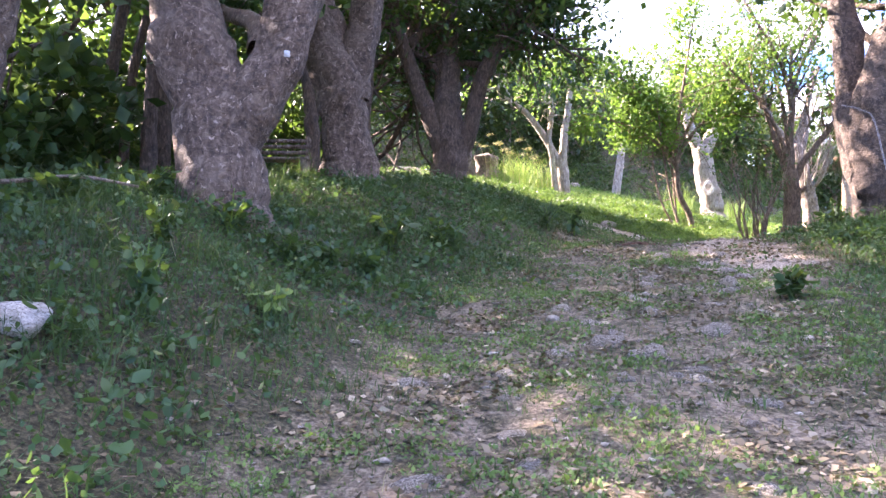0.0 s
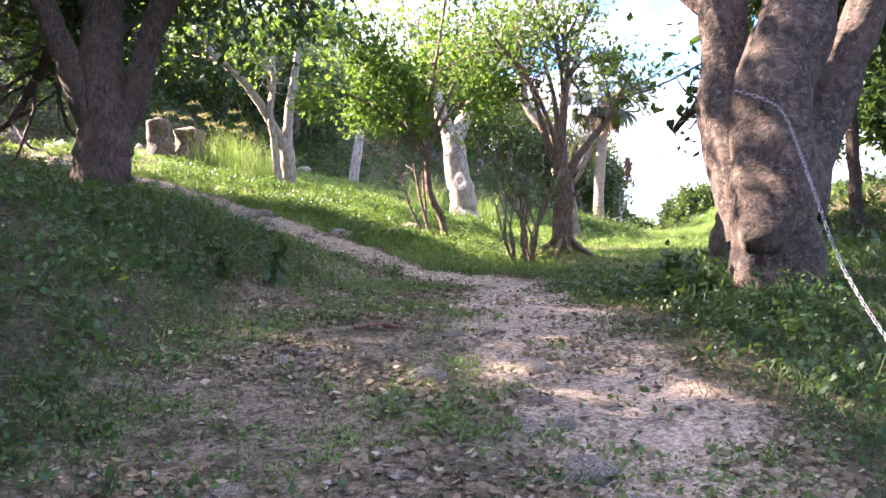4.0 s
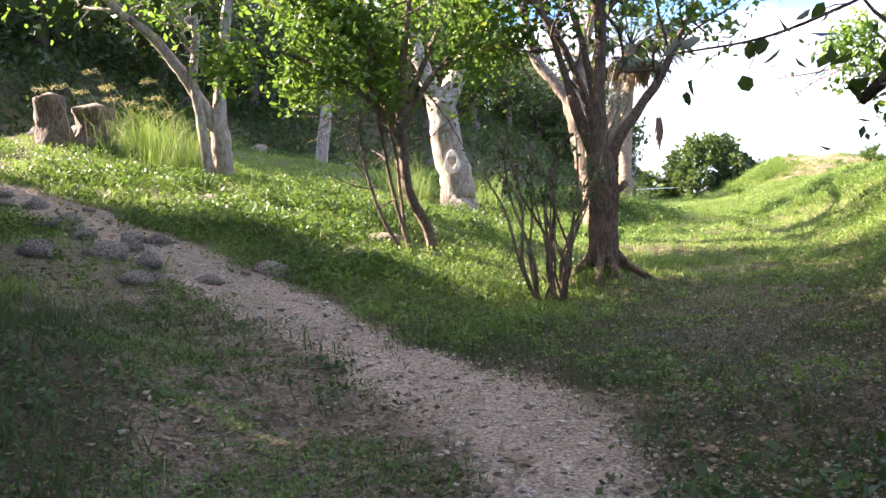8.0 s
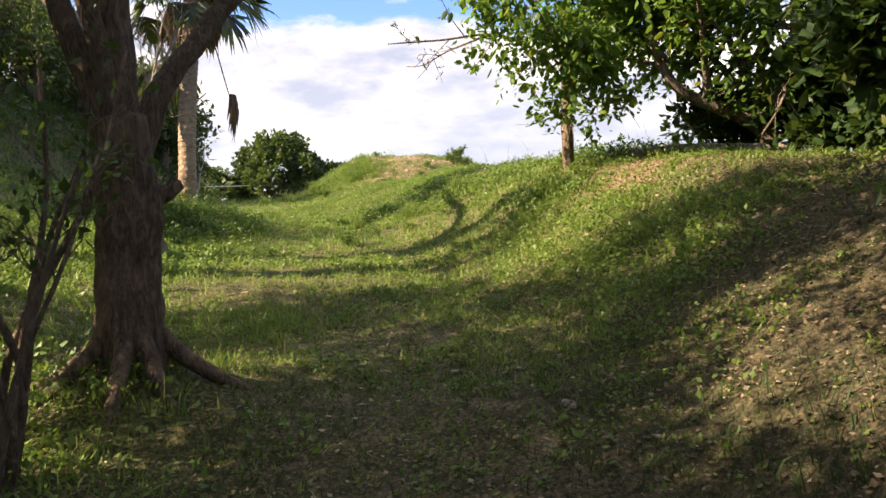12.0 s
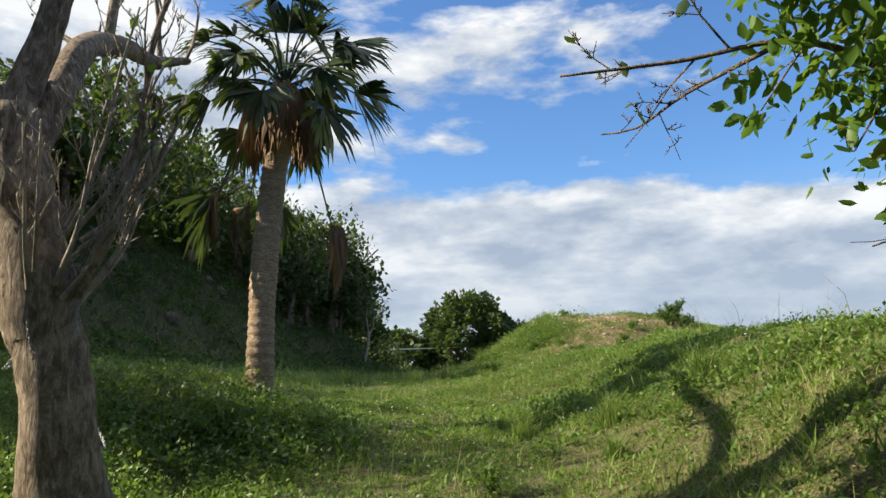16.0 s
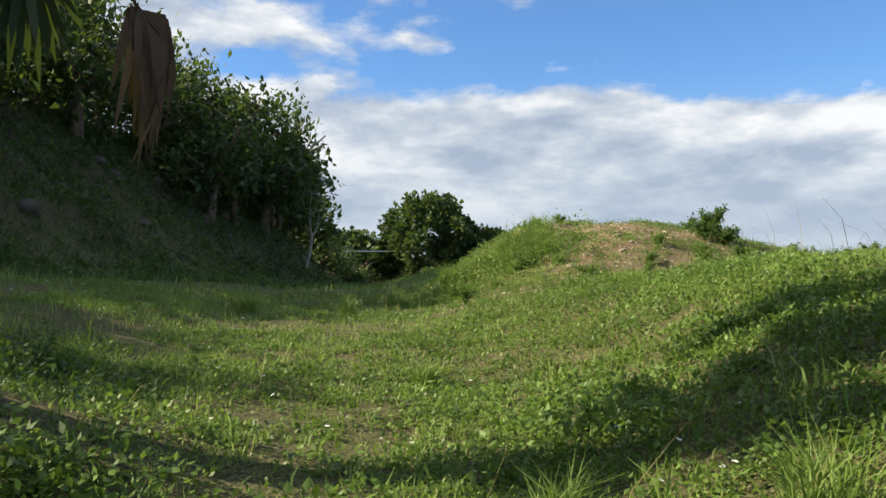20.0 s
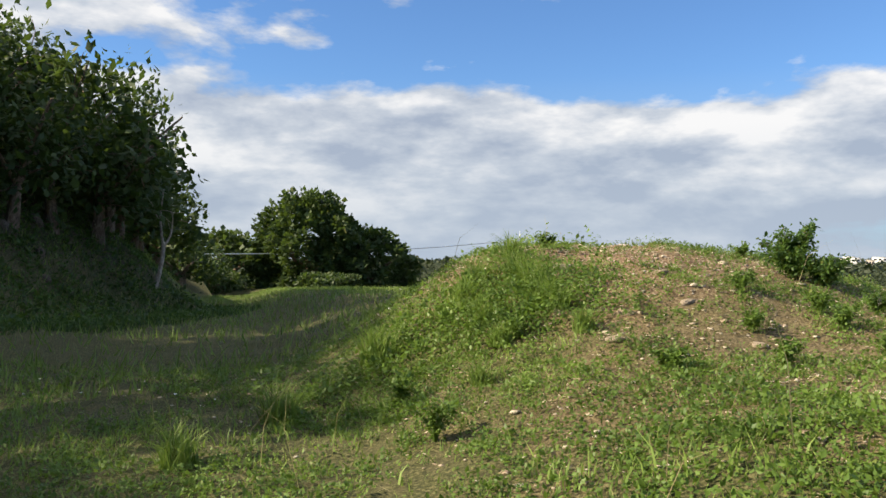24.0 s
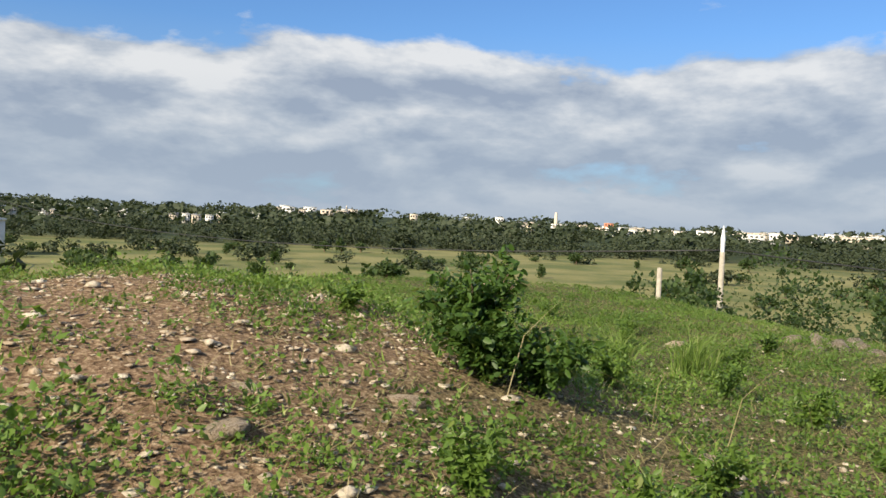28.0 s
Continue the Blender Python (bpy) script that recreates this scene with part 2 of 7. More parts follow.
def leaf_material(name, low, high, odd, share=0.06, glow=0.35, gloss=0.5):
    """Leaves: a colour for each leaf, light let through."""
    m, n, l, p = material(name)
    each = n.new("ShaderNodeNewGeometry").outputs["Random Per Island"]
    c = ramp(n, l, each, [(0.0, low), (0.85, high), (1 - share, high), (1.0, odd)])
    c = mixed(n, l, 0.5, c, ramp(n, l, tex_noise(n, l, 0.9, 3, 0.5, place(n)), [(0.35, low), (0.65, high)]))
    l.new(c, p.inputs["Base Color"])
    p.inputs["Roughness"].default_value, p.inputs["Specular IOR Level"].default_value = gloss, 0.35
    tr = n.new("ShaderNodeBsdfTranslucent")
    l.new(mixed(n, l, 0.30, c, (0.26, 0.40, 0.03), "ADD"), tr.inputs[0])
    mx = n.new("ShaderNodeMixShader")
    mx.inputs[0].default_value = glow
    l.new(p.outputs[0], mx.inputs[1])
    l.new(tr.outputs[0], mx.inputs[2])
    l.new(mx.outputs[0], n["Material Output"].inputs[0])
    return m


def plain_material(name, a, b, scale=12.0, rough=0.8, bump=0.4, metal=0.0):
    m, n, l, p = material(name)
    f = tex_noise(n, l, scale, 7, 0.65, place(n))
    l.new(ramp(n, l, f, [(0.32, a), (0.68, b)]), p.inputs["Base Color"])
    p.inputs["Roughness"].default_value, p.inputs["Metallic"].default_value = rough, metal
    bumped(n, l, f, p, bump, 0.02)
    return m


def stone_material(name, dark, mid, pale):
    m, n, l, p = material(name)
    f = tex_noise(n, l, 14, 9, 0.7, place(n), 0.3)
    h = tex_noise(n, l, 3.5, 5, 0.6, place(n))
    c = ramp(n, l, f, [(0.36, dark), (0.48, mid), (0.62, pale)])
    c = mixed(n, l, ramp(n, l, h, [(0.5, (0, 0, 0)), (0.7, (0.55,) * 3)]), c, dark)
    l.new(c, p.inputs["Base Color"])
    p.inputs["Roughness"].default_value = 0.92
    bumped(n, l, f, p, 1.0, 0.04)
    return m


def soil_material():
    """Ground: dirt and litter where 'worn' is high, rubble where 'bare' is, else dark turf; mown green far out on the plain."""
    m, n, l, p = material("soil")
    g = place(n)
    at = {}
    for k in ("worn", "bare", "lawn", "wood", "shade_humus"):
        a = n.new("ShaderNodeAttribute")
        a.attribute_name = k
        at[k] = a.outputs["Fac"]
    fine = tex_noise(n, l, 38, 8, 0.72, g)
    mid = tex_noise(n, l, 5.5, 6, 0.65, g, 0.5)
    big = tex_noise(n, l, 0.8, 4, 0.55, g)
    turf = ramp(n, l, fine, [(0.36, (0.022, 0.026, 0.010)), (0.5, (0.080, 0.086, 0.030)), (0.66, (0.27, 0.24, 0.11))])
    turf = mixed(n, l, ramp(n, l, mid, [(0.5, (0, 0, 0)), (0.68, (0.45,) * 3)]), turf, (0.12, 0.095, 0.055))
    # leaf mould, its colour kept extra dark to carry tree shade
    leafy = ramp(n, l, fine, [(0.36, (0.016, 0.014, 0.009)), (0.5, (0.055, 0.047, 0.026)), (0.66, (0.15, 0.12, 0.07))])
    turf = mixed(n, l, at["shade_humus"], turf, leafy)
    dirt = ramp(n, l, fine, [(0.36, (0.095, 0.070, 0.050)), (0.5, (0.35, 0.268, 0.190)), (0.64, (0.62, 0.52, 0.39))])
    dirt = mixed(n, l, ramp(n, l, mid, [(0.45, (0, 0, 0)), (0.68, (0.45,) * 3)]), dirt, (0.125, 0.085, 0.055))
    rub = ramp(n, l, fine, [(0.36, (0.070, 0.042, 0.024)), (0.5, (0.225, 0.145, 0.088)), (0.66, (0.52, 0.40, 0.27))])
    fair = ramp(n, l, tex_noise(n, l, 0.035, 5, 0.6, g), [(0.4, (0.095, 0.115, 0.038)), (0.6, (0.20, 0.19, 0.08))])
    edge = n.new("ShaderNodeMath")
    edge.operation = "MULTIPLY_ADD"
    l.new(mid, edge.inputs[0])
    edge.inputs[1].default_value, edge.inputs[2].default_value = 1.1, -0.55
    wear = n.new("ShaderNodeMath")
    wear.operation, wear.use_clamp = "ADD", True
    l.new(at["worn"], wear.inputs[0])
    l.new(edge.outputs[0], wear.inputs[1])
    c = mixed(n, l, ramp(n, l, wear.outputs[0], [(0.3, (0, 0, 0)), (0.7, (1, 1, 1))]), turf, dirt)
    c = mixed(n, l, at["bare"], c, rub)
    c = mixed(n, l, at["lawn"], c, fair)
    trees = ramp(n, l, tex_noise(n, l, 0.16, 8, 0.7, g), [(0.35, (0.010, 0.020, 0.007)), (0.55, (0.030, 0.045, 0.014)), (0.72, (0.07, 0.08, 0.03))])
    c = mixed(n, l, at["wood"], c, trees)
    c = mixed(n, l, ramp(n, l, big, [(0.4, (0.12,) * 3), (0.6, (0, 0, 0))]), c, (0.06, 0.05, 0.035))
    l.new(c, p.inputs["Base Color"])
    p.inputs["Roughness"].default_value, p.inputs["Specular IOR Level"].default_value = 0.95, 0.2
    bumped(n, l, fine, p, 0.8, 0.03)
    return m


SOIL = soil_material()
BARK_BROWN = bark_material("mottled_bark", (0.018, 0.011, 0.007), (0.085, 0.055, 0.035), (0.225, 0.165, 0.115), stretch=0.8, scale=7.0, patches=0.35, flecks=1.0, spot=3.0, grain=2.6, relief=0.05)
BARK_KNOT = bark_material("knotty_bark", (0.014, 0.010, 0.008), (0.055, 0.039, 0.028), (0.17, 0.125, 0.09), stretch=0.8, scale=9.0, patches=0.4, flecks=0.6, spot=2.4, grain=2.2, relief=0.05)
BARK_DARK = bark_material("dark_bark", (0.022, 0.015, 0.011), (0.078, 0.053, 0.036), (0.20, 0.142, 0.096), patches=0.25, flecks=0.3)
BARK_PALE = bark_material("pale_bark", (0.14, 0.11, 0.085), (0.33, 0.275, 0.22), (0.56, 0.495, 0.42), scale=6.0, patches=0.25, flecks=0.1)
BARK_GREY = bark_material("grey_brown_bark", (0.045, 0.031, 0.021), (0.125, 0.09, 0.064), (0.31, 0.25, 0.19), scale=7.0, patches=0.35)
BARK_TAN = bark_material("tan_bark", (0.055, 0.038, 0.026), (0.165, 0.120, 0.082), (0.40, 0.32, 0.24), scale=7.0, flecks=0.3)
BARK_WARM = bark_material("warm_dark_bark", (0.030, 0.020, 0.013), (0.115, 0.076, 0.047), (0.27, 0.19, 0.12), patches=0.3, flecks=0.3)
BARK_RED = bark_material("red_brown_bark", (0.045, 0.020, 0.013), (0.12, 0.055, 0.034), (0.24, 0.13, 0.085))
BARK_TWIG = bark_material("twig_bark", (0.05, 0.034, 0.021), (0.14, 0.095, 0.060), (0.28, 0.215, 0.15))
# far leaves: greyed, low-contrast green with distance haze put into the colour
HAZED_LEAF = leaf_material("hazed_wood_leaf", (0.024, 0.036, 0.018), (0.048, 0.063, 0.030), (0.085, 0.085, 0.042), glow=0.1, gloss=0.7)
PALM_BARK = bark_material("palm_bark", (0.13, 0.080, 0.046), (0.34, 0.235, 0.148), (0.54, 0.42, 0.29), stretch=4.0, scale=7.0, patches=0.3)
LEAF_DEEP = leaf_material("deep_leaf", (0.012, 0.034, 0.010), (0.042, 0.085, 0.022), (0.16, 0.15, 0.03), glow=0.28)
LEAF_MID = leaf_material("mid_leaf", (0.027, 0.066, 0.013), (0.085, 0.155, 0.030), (0.19, 0.17, 0.04), glow=0.33)
LEAF_BRIGHT = leaf_material("bright_leaf", (0.034, 0.085, 0.014), (0.115, 0.215, 0.032), (0.28, 0.17, 0.03), glow=0.42)
LEAF_WOOD = leaf_material("woodland_leaf", (0.014, 0.034, 0.010), (0.060, 0.096, 0.026), (0.13, 0.12, 0.035), glow=0.25, gloss=0.6)
PALM_GREEN = leaf_material("palm_leaf", (0.012, 0.026, 0.009), (0.050, 0.078, 0.026), (0.20, 0.17, 0.07), glow=0.15, gloss=0.42)
PALM_DEAD = leaf_material("dead_palm_leaf", (0.065, 0.036, 0.02), (0.23, 0.135, 0.07), (0.36, 0.24, 0.135), glow=0.03, gloss=0.8)
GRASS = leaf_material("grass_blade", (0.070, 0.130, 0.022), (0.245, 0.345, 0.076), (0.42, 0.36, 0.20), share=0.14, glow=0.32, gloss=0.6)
GRASS_DRY = leaf_material("straw_blade", (0.17, 0.14, 0.065), (0.34, 0.29, 0.155), (0.42, 0.37, 0.23), glow=0.3, gloss=0.7)
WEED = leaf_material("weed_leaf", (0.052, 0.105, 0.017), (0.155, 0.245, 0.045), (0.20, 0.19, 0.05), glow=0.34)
LITTER = leaf_material("fallen_leaf", (0.045, 0.030, 0.017), (0.26, 0.195, 0.115), (0.62, 0.53, 0.36), share=0.16, glow=0.1, gloss=0.85)
# fine grass for shaded ground: its colour is darkened to deepen the shade
SHADED_GRASS = leaf_material("shaded_grass", (0.012, 0.032, 0.009), (0.052, 0.094, 0.025), (0.22, 0.21, 0.10), share=0.04, glow=0.28, gloss=0.65)
TRAIL_HERB = leaf_material("trail_herb", (0.040, 0.078, 0.018), (0.125, 0.195, 0.045), (0.20, 0.19, 0.09), glow=0.25, gloss=0.7)
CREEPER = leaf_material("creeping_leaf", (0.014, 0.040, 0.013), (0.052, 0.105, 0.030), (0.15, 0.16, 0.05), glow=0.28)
PETAL = plain_material("white_petal", (0.75, 0.75, 0.70), (0.85, 0.85, 0.82), 30, 0.7, 0.1)
STONE = stone_material("limestone", (0.035, 0.027, 0.018), (0.18, 0.148, 0.105), (0.56, 0.49, 0.385))
STONE_TAN = stone_material("tan_rubble", (0.24, 0.17, 0.11), (0.46, 0.36, 0.26), (0.68, 0.58, 0.46))
CHIP = stone_material("limestone_chip", (0.36, 0.29, 0.21), (0.58, 0.50, 0.39), (0.74, 0.67, 0.56))
ROCK_FACE = stone_material("weathered_rock", (0.035, 0.026, 0.018), (0.105, 0.08, 0.058), (0.22, 0.175, 0.13))
CUT_WOOD = plain_material("cut_wood", (0.42, 0.33, 0.20), (0.62, 0.52, 0.36), 20, 0.85, 0.5)
CHAIN = plain_material("galvanised_steel", (0.20, 0.20, 0.21), (0.40, 0.40, 0.41), 40, 0.5, 0.3, 0.85)
BLAZE = plain_material("weathered_white_paint", (0.30, 0.30, 0.29), (0.52, 0.52, 0.50), 50, 0.8, 0.3)
ROPE = plain_material("pale_rope", (0.55, 0.53, 0.50), (0.82, 0.80, 0.77), 60, 0.9, 0.6)
CONCRETE = plain_material("pole_concrete", (0.27, 0.245, 0.20), (0.42, 0.39, 0.33), 8, 0.85, 0.3)
PALE_STEEL = plain_material("painted_steel", (0.62, 0.65, 0.68), (0.75, 0.78, 0.80), 6, 0.4, 0.05)
CABLE = plain_material("cable_rubber", (0.02, 0.02, 0.02), (0.05, 0.05, 0.05), 20, 0.6, 0.1)
WALL_WHITE = plain_material("white_render", (0.66, 0.65, 0.62), (0.80, 0.79, 0.76), 0.6, 0.8, 0.1)
WALL_TAN = plain_material("tan_render", (0.50, 0.42, 0.33), (0.62, 0.55, 0.45), 0.6, 0.8, 0.1)
WALL_RED = plain_material("red_render", (0.45, 0.16, 0.09), (0.55, 0.22, 0.13), 0.6, 0.8, 0.1)
ROOF_GREY = plain_material("grey_roof", (0.28, 0.28, 0.29), (0.42, 0.42, 0.42), 0.8, 0.8, 0.1)
GLASS_DARK = plain_material("dark_window", (0.02, 0.025, 0.03), (0.05, 0.06, 0.07), 2, 0.15, 0.0)
SAND = plain_material("bunker_sand", (0.62, 0.55, 0.42), (0.75, 0.69, 0.56), 0.5, 0.95, 0.2)

# ---- building tools ----
def mesh_of(name, verts, faces, mat, soft=True):
    """A mesh from arrays: all faces with the same number of corners."""
    verts, faces = np.asarray(verts, np.float32), np.asarray(faces, np.int32)
    me = bpy.data.meshes.new(name)
    me.vertices.add(len(verts))
    me.vertices.foreach_set("co", verts.ravel())
    n, k = faces.shape
    me.loops.add(n * k)
    me.loops.foreach_set("vertex_index", faces.ravel())
    me.polygons.add(n)
    me.polygons.foreach_set("loop_start", np.arange(n, dtype=np.int32) * k)
    me.update(calc_edges=True)
    me.validate()
    if soft:
        me.polygons.foreach_set("use_smooth", np.ones(len(me.polygons), bool))
    me.materials.append(mat)
    return me


def part(name, shape, mat, parent, label="", soft=True):
    ob = new(name, mesh_of(name, *shape, mat, soft))
    ob.parent = parent
    return tagged(ob, label)


def thing(name, at, label, category, group="", kind=""):
    ob = new(name)
    ob.location, ob.empty_display_size = at, 0.2
    return tagged(ob, label, category, group, kind)


def lone(name, shape, mat, at, label, category, group="", kind="", soft=True):
    ob = new(name, mesh_of(name, *shape, mat, soft))
    ob.location = at
    return tagged(ob, label, category, group, kind)


def gz(x, y, sink=0.0):
    return float(ground(x, y)) - sink


def join(*shapes):
    vs, fs, k = [], [], 0
    for v, f in shapes:
        vs.append(np.asarray(v, float).reshape(-1, 3))
        fs.append(np.asarray(f) + k)
        k += len(vs[-1])
    return np.concatenate(vs), np.concatenate(fs)


def smooth_line(pts, step):
    """A rounded line through points, with even steps."""
    p = np.asarray(pts, float)
    if len(p) == 2:
        p = np.array([p[0], (p[0] * 2 + p[1]) / 3, (p[0] + p[1] * 2) / 3, p[1]])
    q = np.vstack([2 * p[0] - p[1], p, 2 * p[-1] - p[-2]])
    out = []
    for i in range(1, len(q) - 2):
        n = max(1, int(np.linalg.norm(q[i + 1] - q[i]) / step))
        for j in range(n):
            t = j / n
            out.append(0.5 * (2 * q[i] + (q[i + 1] - q[i - 1]) * t + (2 * q[i - 1] - 5 * q[i] + 4 * q[i + 1] - q[i + 2]) * t * t
                              + (3 * q[i] - q[i - 1] - 3 * q[i + 1] + q[i + 2]) * t ** 3))
    return np.array(out + [p[-1]])


def tube(pts, radii, sides=8, rough=0.0, seed=0.0, step=None, flare=0.0):
    """A tapering, uneven tube along a line (quads, closed at the end)."""
    pts = np.asarray(pts, float)
    line = smooth_line(pts, step) if step else pts
    n = len(line)
    r = np.interp(np.linspace(0, 1, n), np.linspace(0, 1, len(radii)), radii)
    if flare:
        along = np.concatenate([[0], np.cumsum(np.linalg.norm(np.diff(line, axis=0), axis=1))])
        r = r * (1 + flare * np.exp(-along / (radii[0] * 1.1)))
    tan = np.gradient(line, axis=0)
    tan /= np.linalg.norm(tan, axis=1)[:, None] + 1e-9
    u = np.cross(tan, np.where(np.abs(tan[:, :1]) < 0.8, [[1.0, 0, 0]], [[0, 1.0, 0]]))
    u /= np.linalg.norm(u, axis=1)[:, None] + 1e-9
    w = np.cross(tan, u)
    a = np.linspace(0, 2 * np.pi, sides, endpoint=False)
    ring = np.cos(a)[None, :, None] * u[:, None] + np.sin(a)[None, :, None] * w[:, None]
    rr = np.repeat(r[:, None], sides, 1)
    if rough:
        h = np.arange(n)[:, None] * 0.55
        rr = rr * (1 + rough * (np.sin(3 * a[None] + h * 0.5 + seed) * 0.45 + np.sin(2 * a[None] - h * 0.8 + seed * 2.1) * 0.5
                                + np.sin(5 * a[None] + h * 1.3 + seed * 3.3) * 0.3 + np.sin(7 * a[None] + h * 2.1 + seed) * np.sin(h * 1.7 - 2 * a[None]) * 0.3 + np.sin(h * 1.1 + seed) * 0.35))
    if flare:
        lobes = np.exp(-np.arange(n) * (0.10 if not step else step) / (radii[0] * 0.9))[:, None]
        rr = rr * (1 + flare * 0.45 * lobes * np.sin(5 * a[None] + seed))
    v = (line[:, None] + ring * rr[:, :, None]).reshape(-1, 3)
    i, j = np.meshgrid(np.arange(n - 1), np.arange(sides), indexing="ij")
    i, j = i.ravel(), j.ravel()
    k = (j + 1) % sides
    f = np.stack([i * sides + j, i * sides + k, (i + 1) * sides + k, (i + 1) * sides + j], 1)
    tip = len(v)
    v = np.vstack([v, line[-1] + tan[-1] * r[-1] * 0.4])
    last = (n - 1) * sides
    cap = np.array([[last + q, last + (q + 1) % sides, last + (q + 2) % sides, tip] for q in range(0, sides, 2)])
    return v, np.concatenate([f, cap])


def unit(v):
    return v / (np.linalg.norm(v, axis=-1, keepdims=True) + 1e-9)


def leaves(rng, at, size, out=None, droop=0.2, wide=0.29, rich=False, vary=0.35):
    """Folded leaves at given places: two triangles each, or four when rich."""
    n = len(at)
    a = unit(rng.normal(size=(n, 3)) + (0 if out is None else out * 1.1) + [0, 0, -droop])
    b = unit(np.cross(a, rng.normal(size=(n, 3)) * 0.5 + [0, 0, 1.0]))
    c = np.cross(a, b)
    L = (size * (1 + vary * rng.normal(size=n)).clip(0.45, 1.8))[:, None]
    w = L * wide
    if not rich:
        v = np.stack([at, at + a * L * 0.45 + b * w + c * w * 0.25, at + a * L, at + a * L * 0.45 - b * w + c * w * 0.25], 1)
        t = np.array([[0, 1, 2], [0, 2, 3]])
        k = 4
    else:
        d = [0, 0, -0.12]
        v = np.stack([at, at + a * L * 0.3 + b * w * 0.9 + c * w * 0.3, at + a * L * 0.72 + b * w * 0.72 + c * w * 0.2 + L * d * 0.6,
                      at + a * L + L * d, at + a * L * 0.72 - b * w * 0.72 + c * w * 0.2 + L * d * 0.6, at + a * L * 0.3 - b * w * 0.9 + c * w * 0.3], 1)
        t = np.array([[0, 1, 2], [0, 2, 3], [0, 3, 4], [0, 4, 5]])
        k = 6
    f = (np.arange(n)[:, None, None] * k + t[None]).reshape(-1, 3)
    return v.reshape(-1, 3), f


def blades(rng, x, y, z, height, width, lean=0.45, short=False):
    """Grass blades that stand at x, y, z."""
    n = len(x)
    p = np.stack([x, y, z], 1)
    th = rng.uniform(0, 2 * np.pi, n)
    side = np.stack([np.cos(th), np.sin(th), 0 * th], 1)
    ph = rng.uniform(0, 2 * np.pi, n)
    bend = np.stack([np.cos(ph), np.sin(ph), 0 * ph], 1) * (lean * rng.uniform(0.2, 1.5, n))[:, None]
    h = (height * rng.uniform(0.5, 1.35, n))[:, None]
    w = np.broadcast_to(np.asarray(width, float).reshape(-1, 1), (n, 1)) * 0.5
    up = np.array([0, 0, 1.0])
    if short:
        v = np.stack([p - side * w, p + side * w, p + h * (up + bend)], 1)
        return v.reshape(-1, 3), np.arange(n * 3).reshape(-1, 3)
    m = p + h * 0.55 * (up + bend * 0.45)
    v = np.stack([p - side * w, p + side * w, m - side * w * 0.75, m + side * w * 0.75, p + h * (up * 0.92 + bend)], 1)
    t = np.array([[0, 1, 3], [0, 3, 2], [2, 3, 4]])
    return v.reshape(-1, 3), (np.arange(n)[:, None, None] * 5 + t[None]).reshape(-1, 3)


def branches(rng, line, r0, r1, depth, spread=0.75, count=4, ratio=0.55, rise=0.25, start=0.35):
    """Side branches of a limb, again with their own: tubes, and the lines of the outermost twigs."""
    tubes, twigs = [], []
    length = np.sum(np.linalg.norm(np.diff(line, axis=0), axis=1))
    for q in range(count):
        t = start + (1 - start) * (q + rng.uniform(0.2, 0.9)) / count
        i = min(int(t * (len(line) - 1)), len(line) - 2)
        tan = unit(line[i + 1] - line[i])
        d = unit(tan * (1 - spread) + unit(rng.normal(size=3)) * spread + [0, 0, rise])
        L = length * ratio * rng.uniform(0.6, 1.25) * (1.15 - 0.4 * t)
        r = max((r0 + (r1 - r0) * t) * 0.55, 0.004)
        n = 5 if r > 0.02 else 3
        p = [line[i]]
        for s in range(n):
            d = unit(d + rng.normal(size=3) * 0.22 + [0, 0, rise * 0.35])
            p.append(p[-1] + d * L / n)
        p = np.array(p)
        tubes.append(tube(p, [r, max(r * 0.35, 0.003)], 3 if r < 0.012 else 4 if r < 0.03 else 6, 0.08, rng.uniform(0, 9)))
        if depth > 1:
            a, b = branches(rng, p, r, r * 0.35, depth - 1, spread, max(2, count - 1), ratio, rise, 0.3)
            tubes += a
            twigs += b
        else:
            twigs.append(p)
    return tubes, twigs


def along(rng, twigs, each, jitter):
    """Places round twigs, with the way outwards."""
    at, out = [], []
    for p in twigs:
        t = rng.uniform(0.15, 1.05, each) * (len(p) - 1)
        i = np.minimum(t.astype(int), len(p) - 2)
        q = p[i] + (p[i + 1] - p[i]) * (t - i)[:, None]
        at.append(q + unit(rng.normal(size=(each, 3))) * rng.uniform(0, 1, (each, 1)) ** 0.6 * jitter * 1.75)
        out.append(np.repeat(unit(p[-1] - p[0])[None], each, 0))
    return np.concatenate(at), np.concatenate(out)


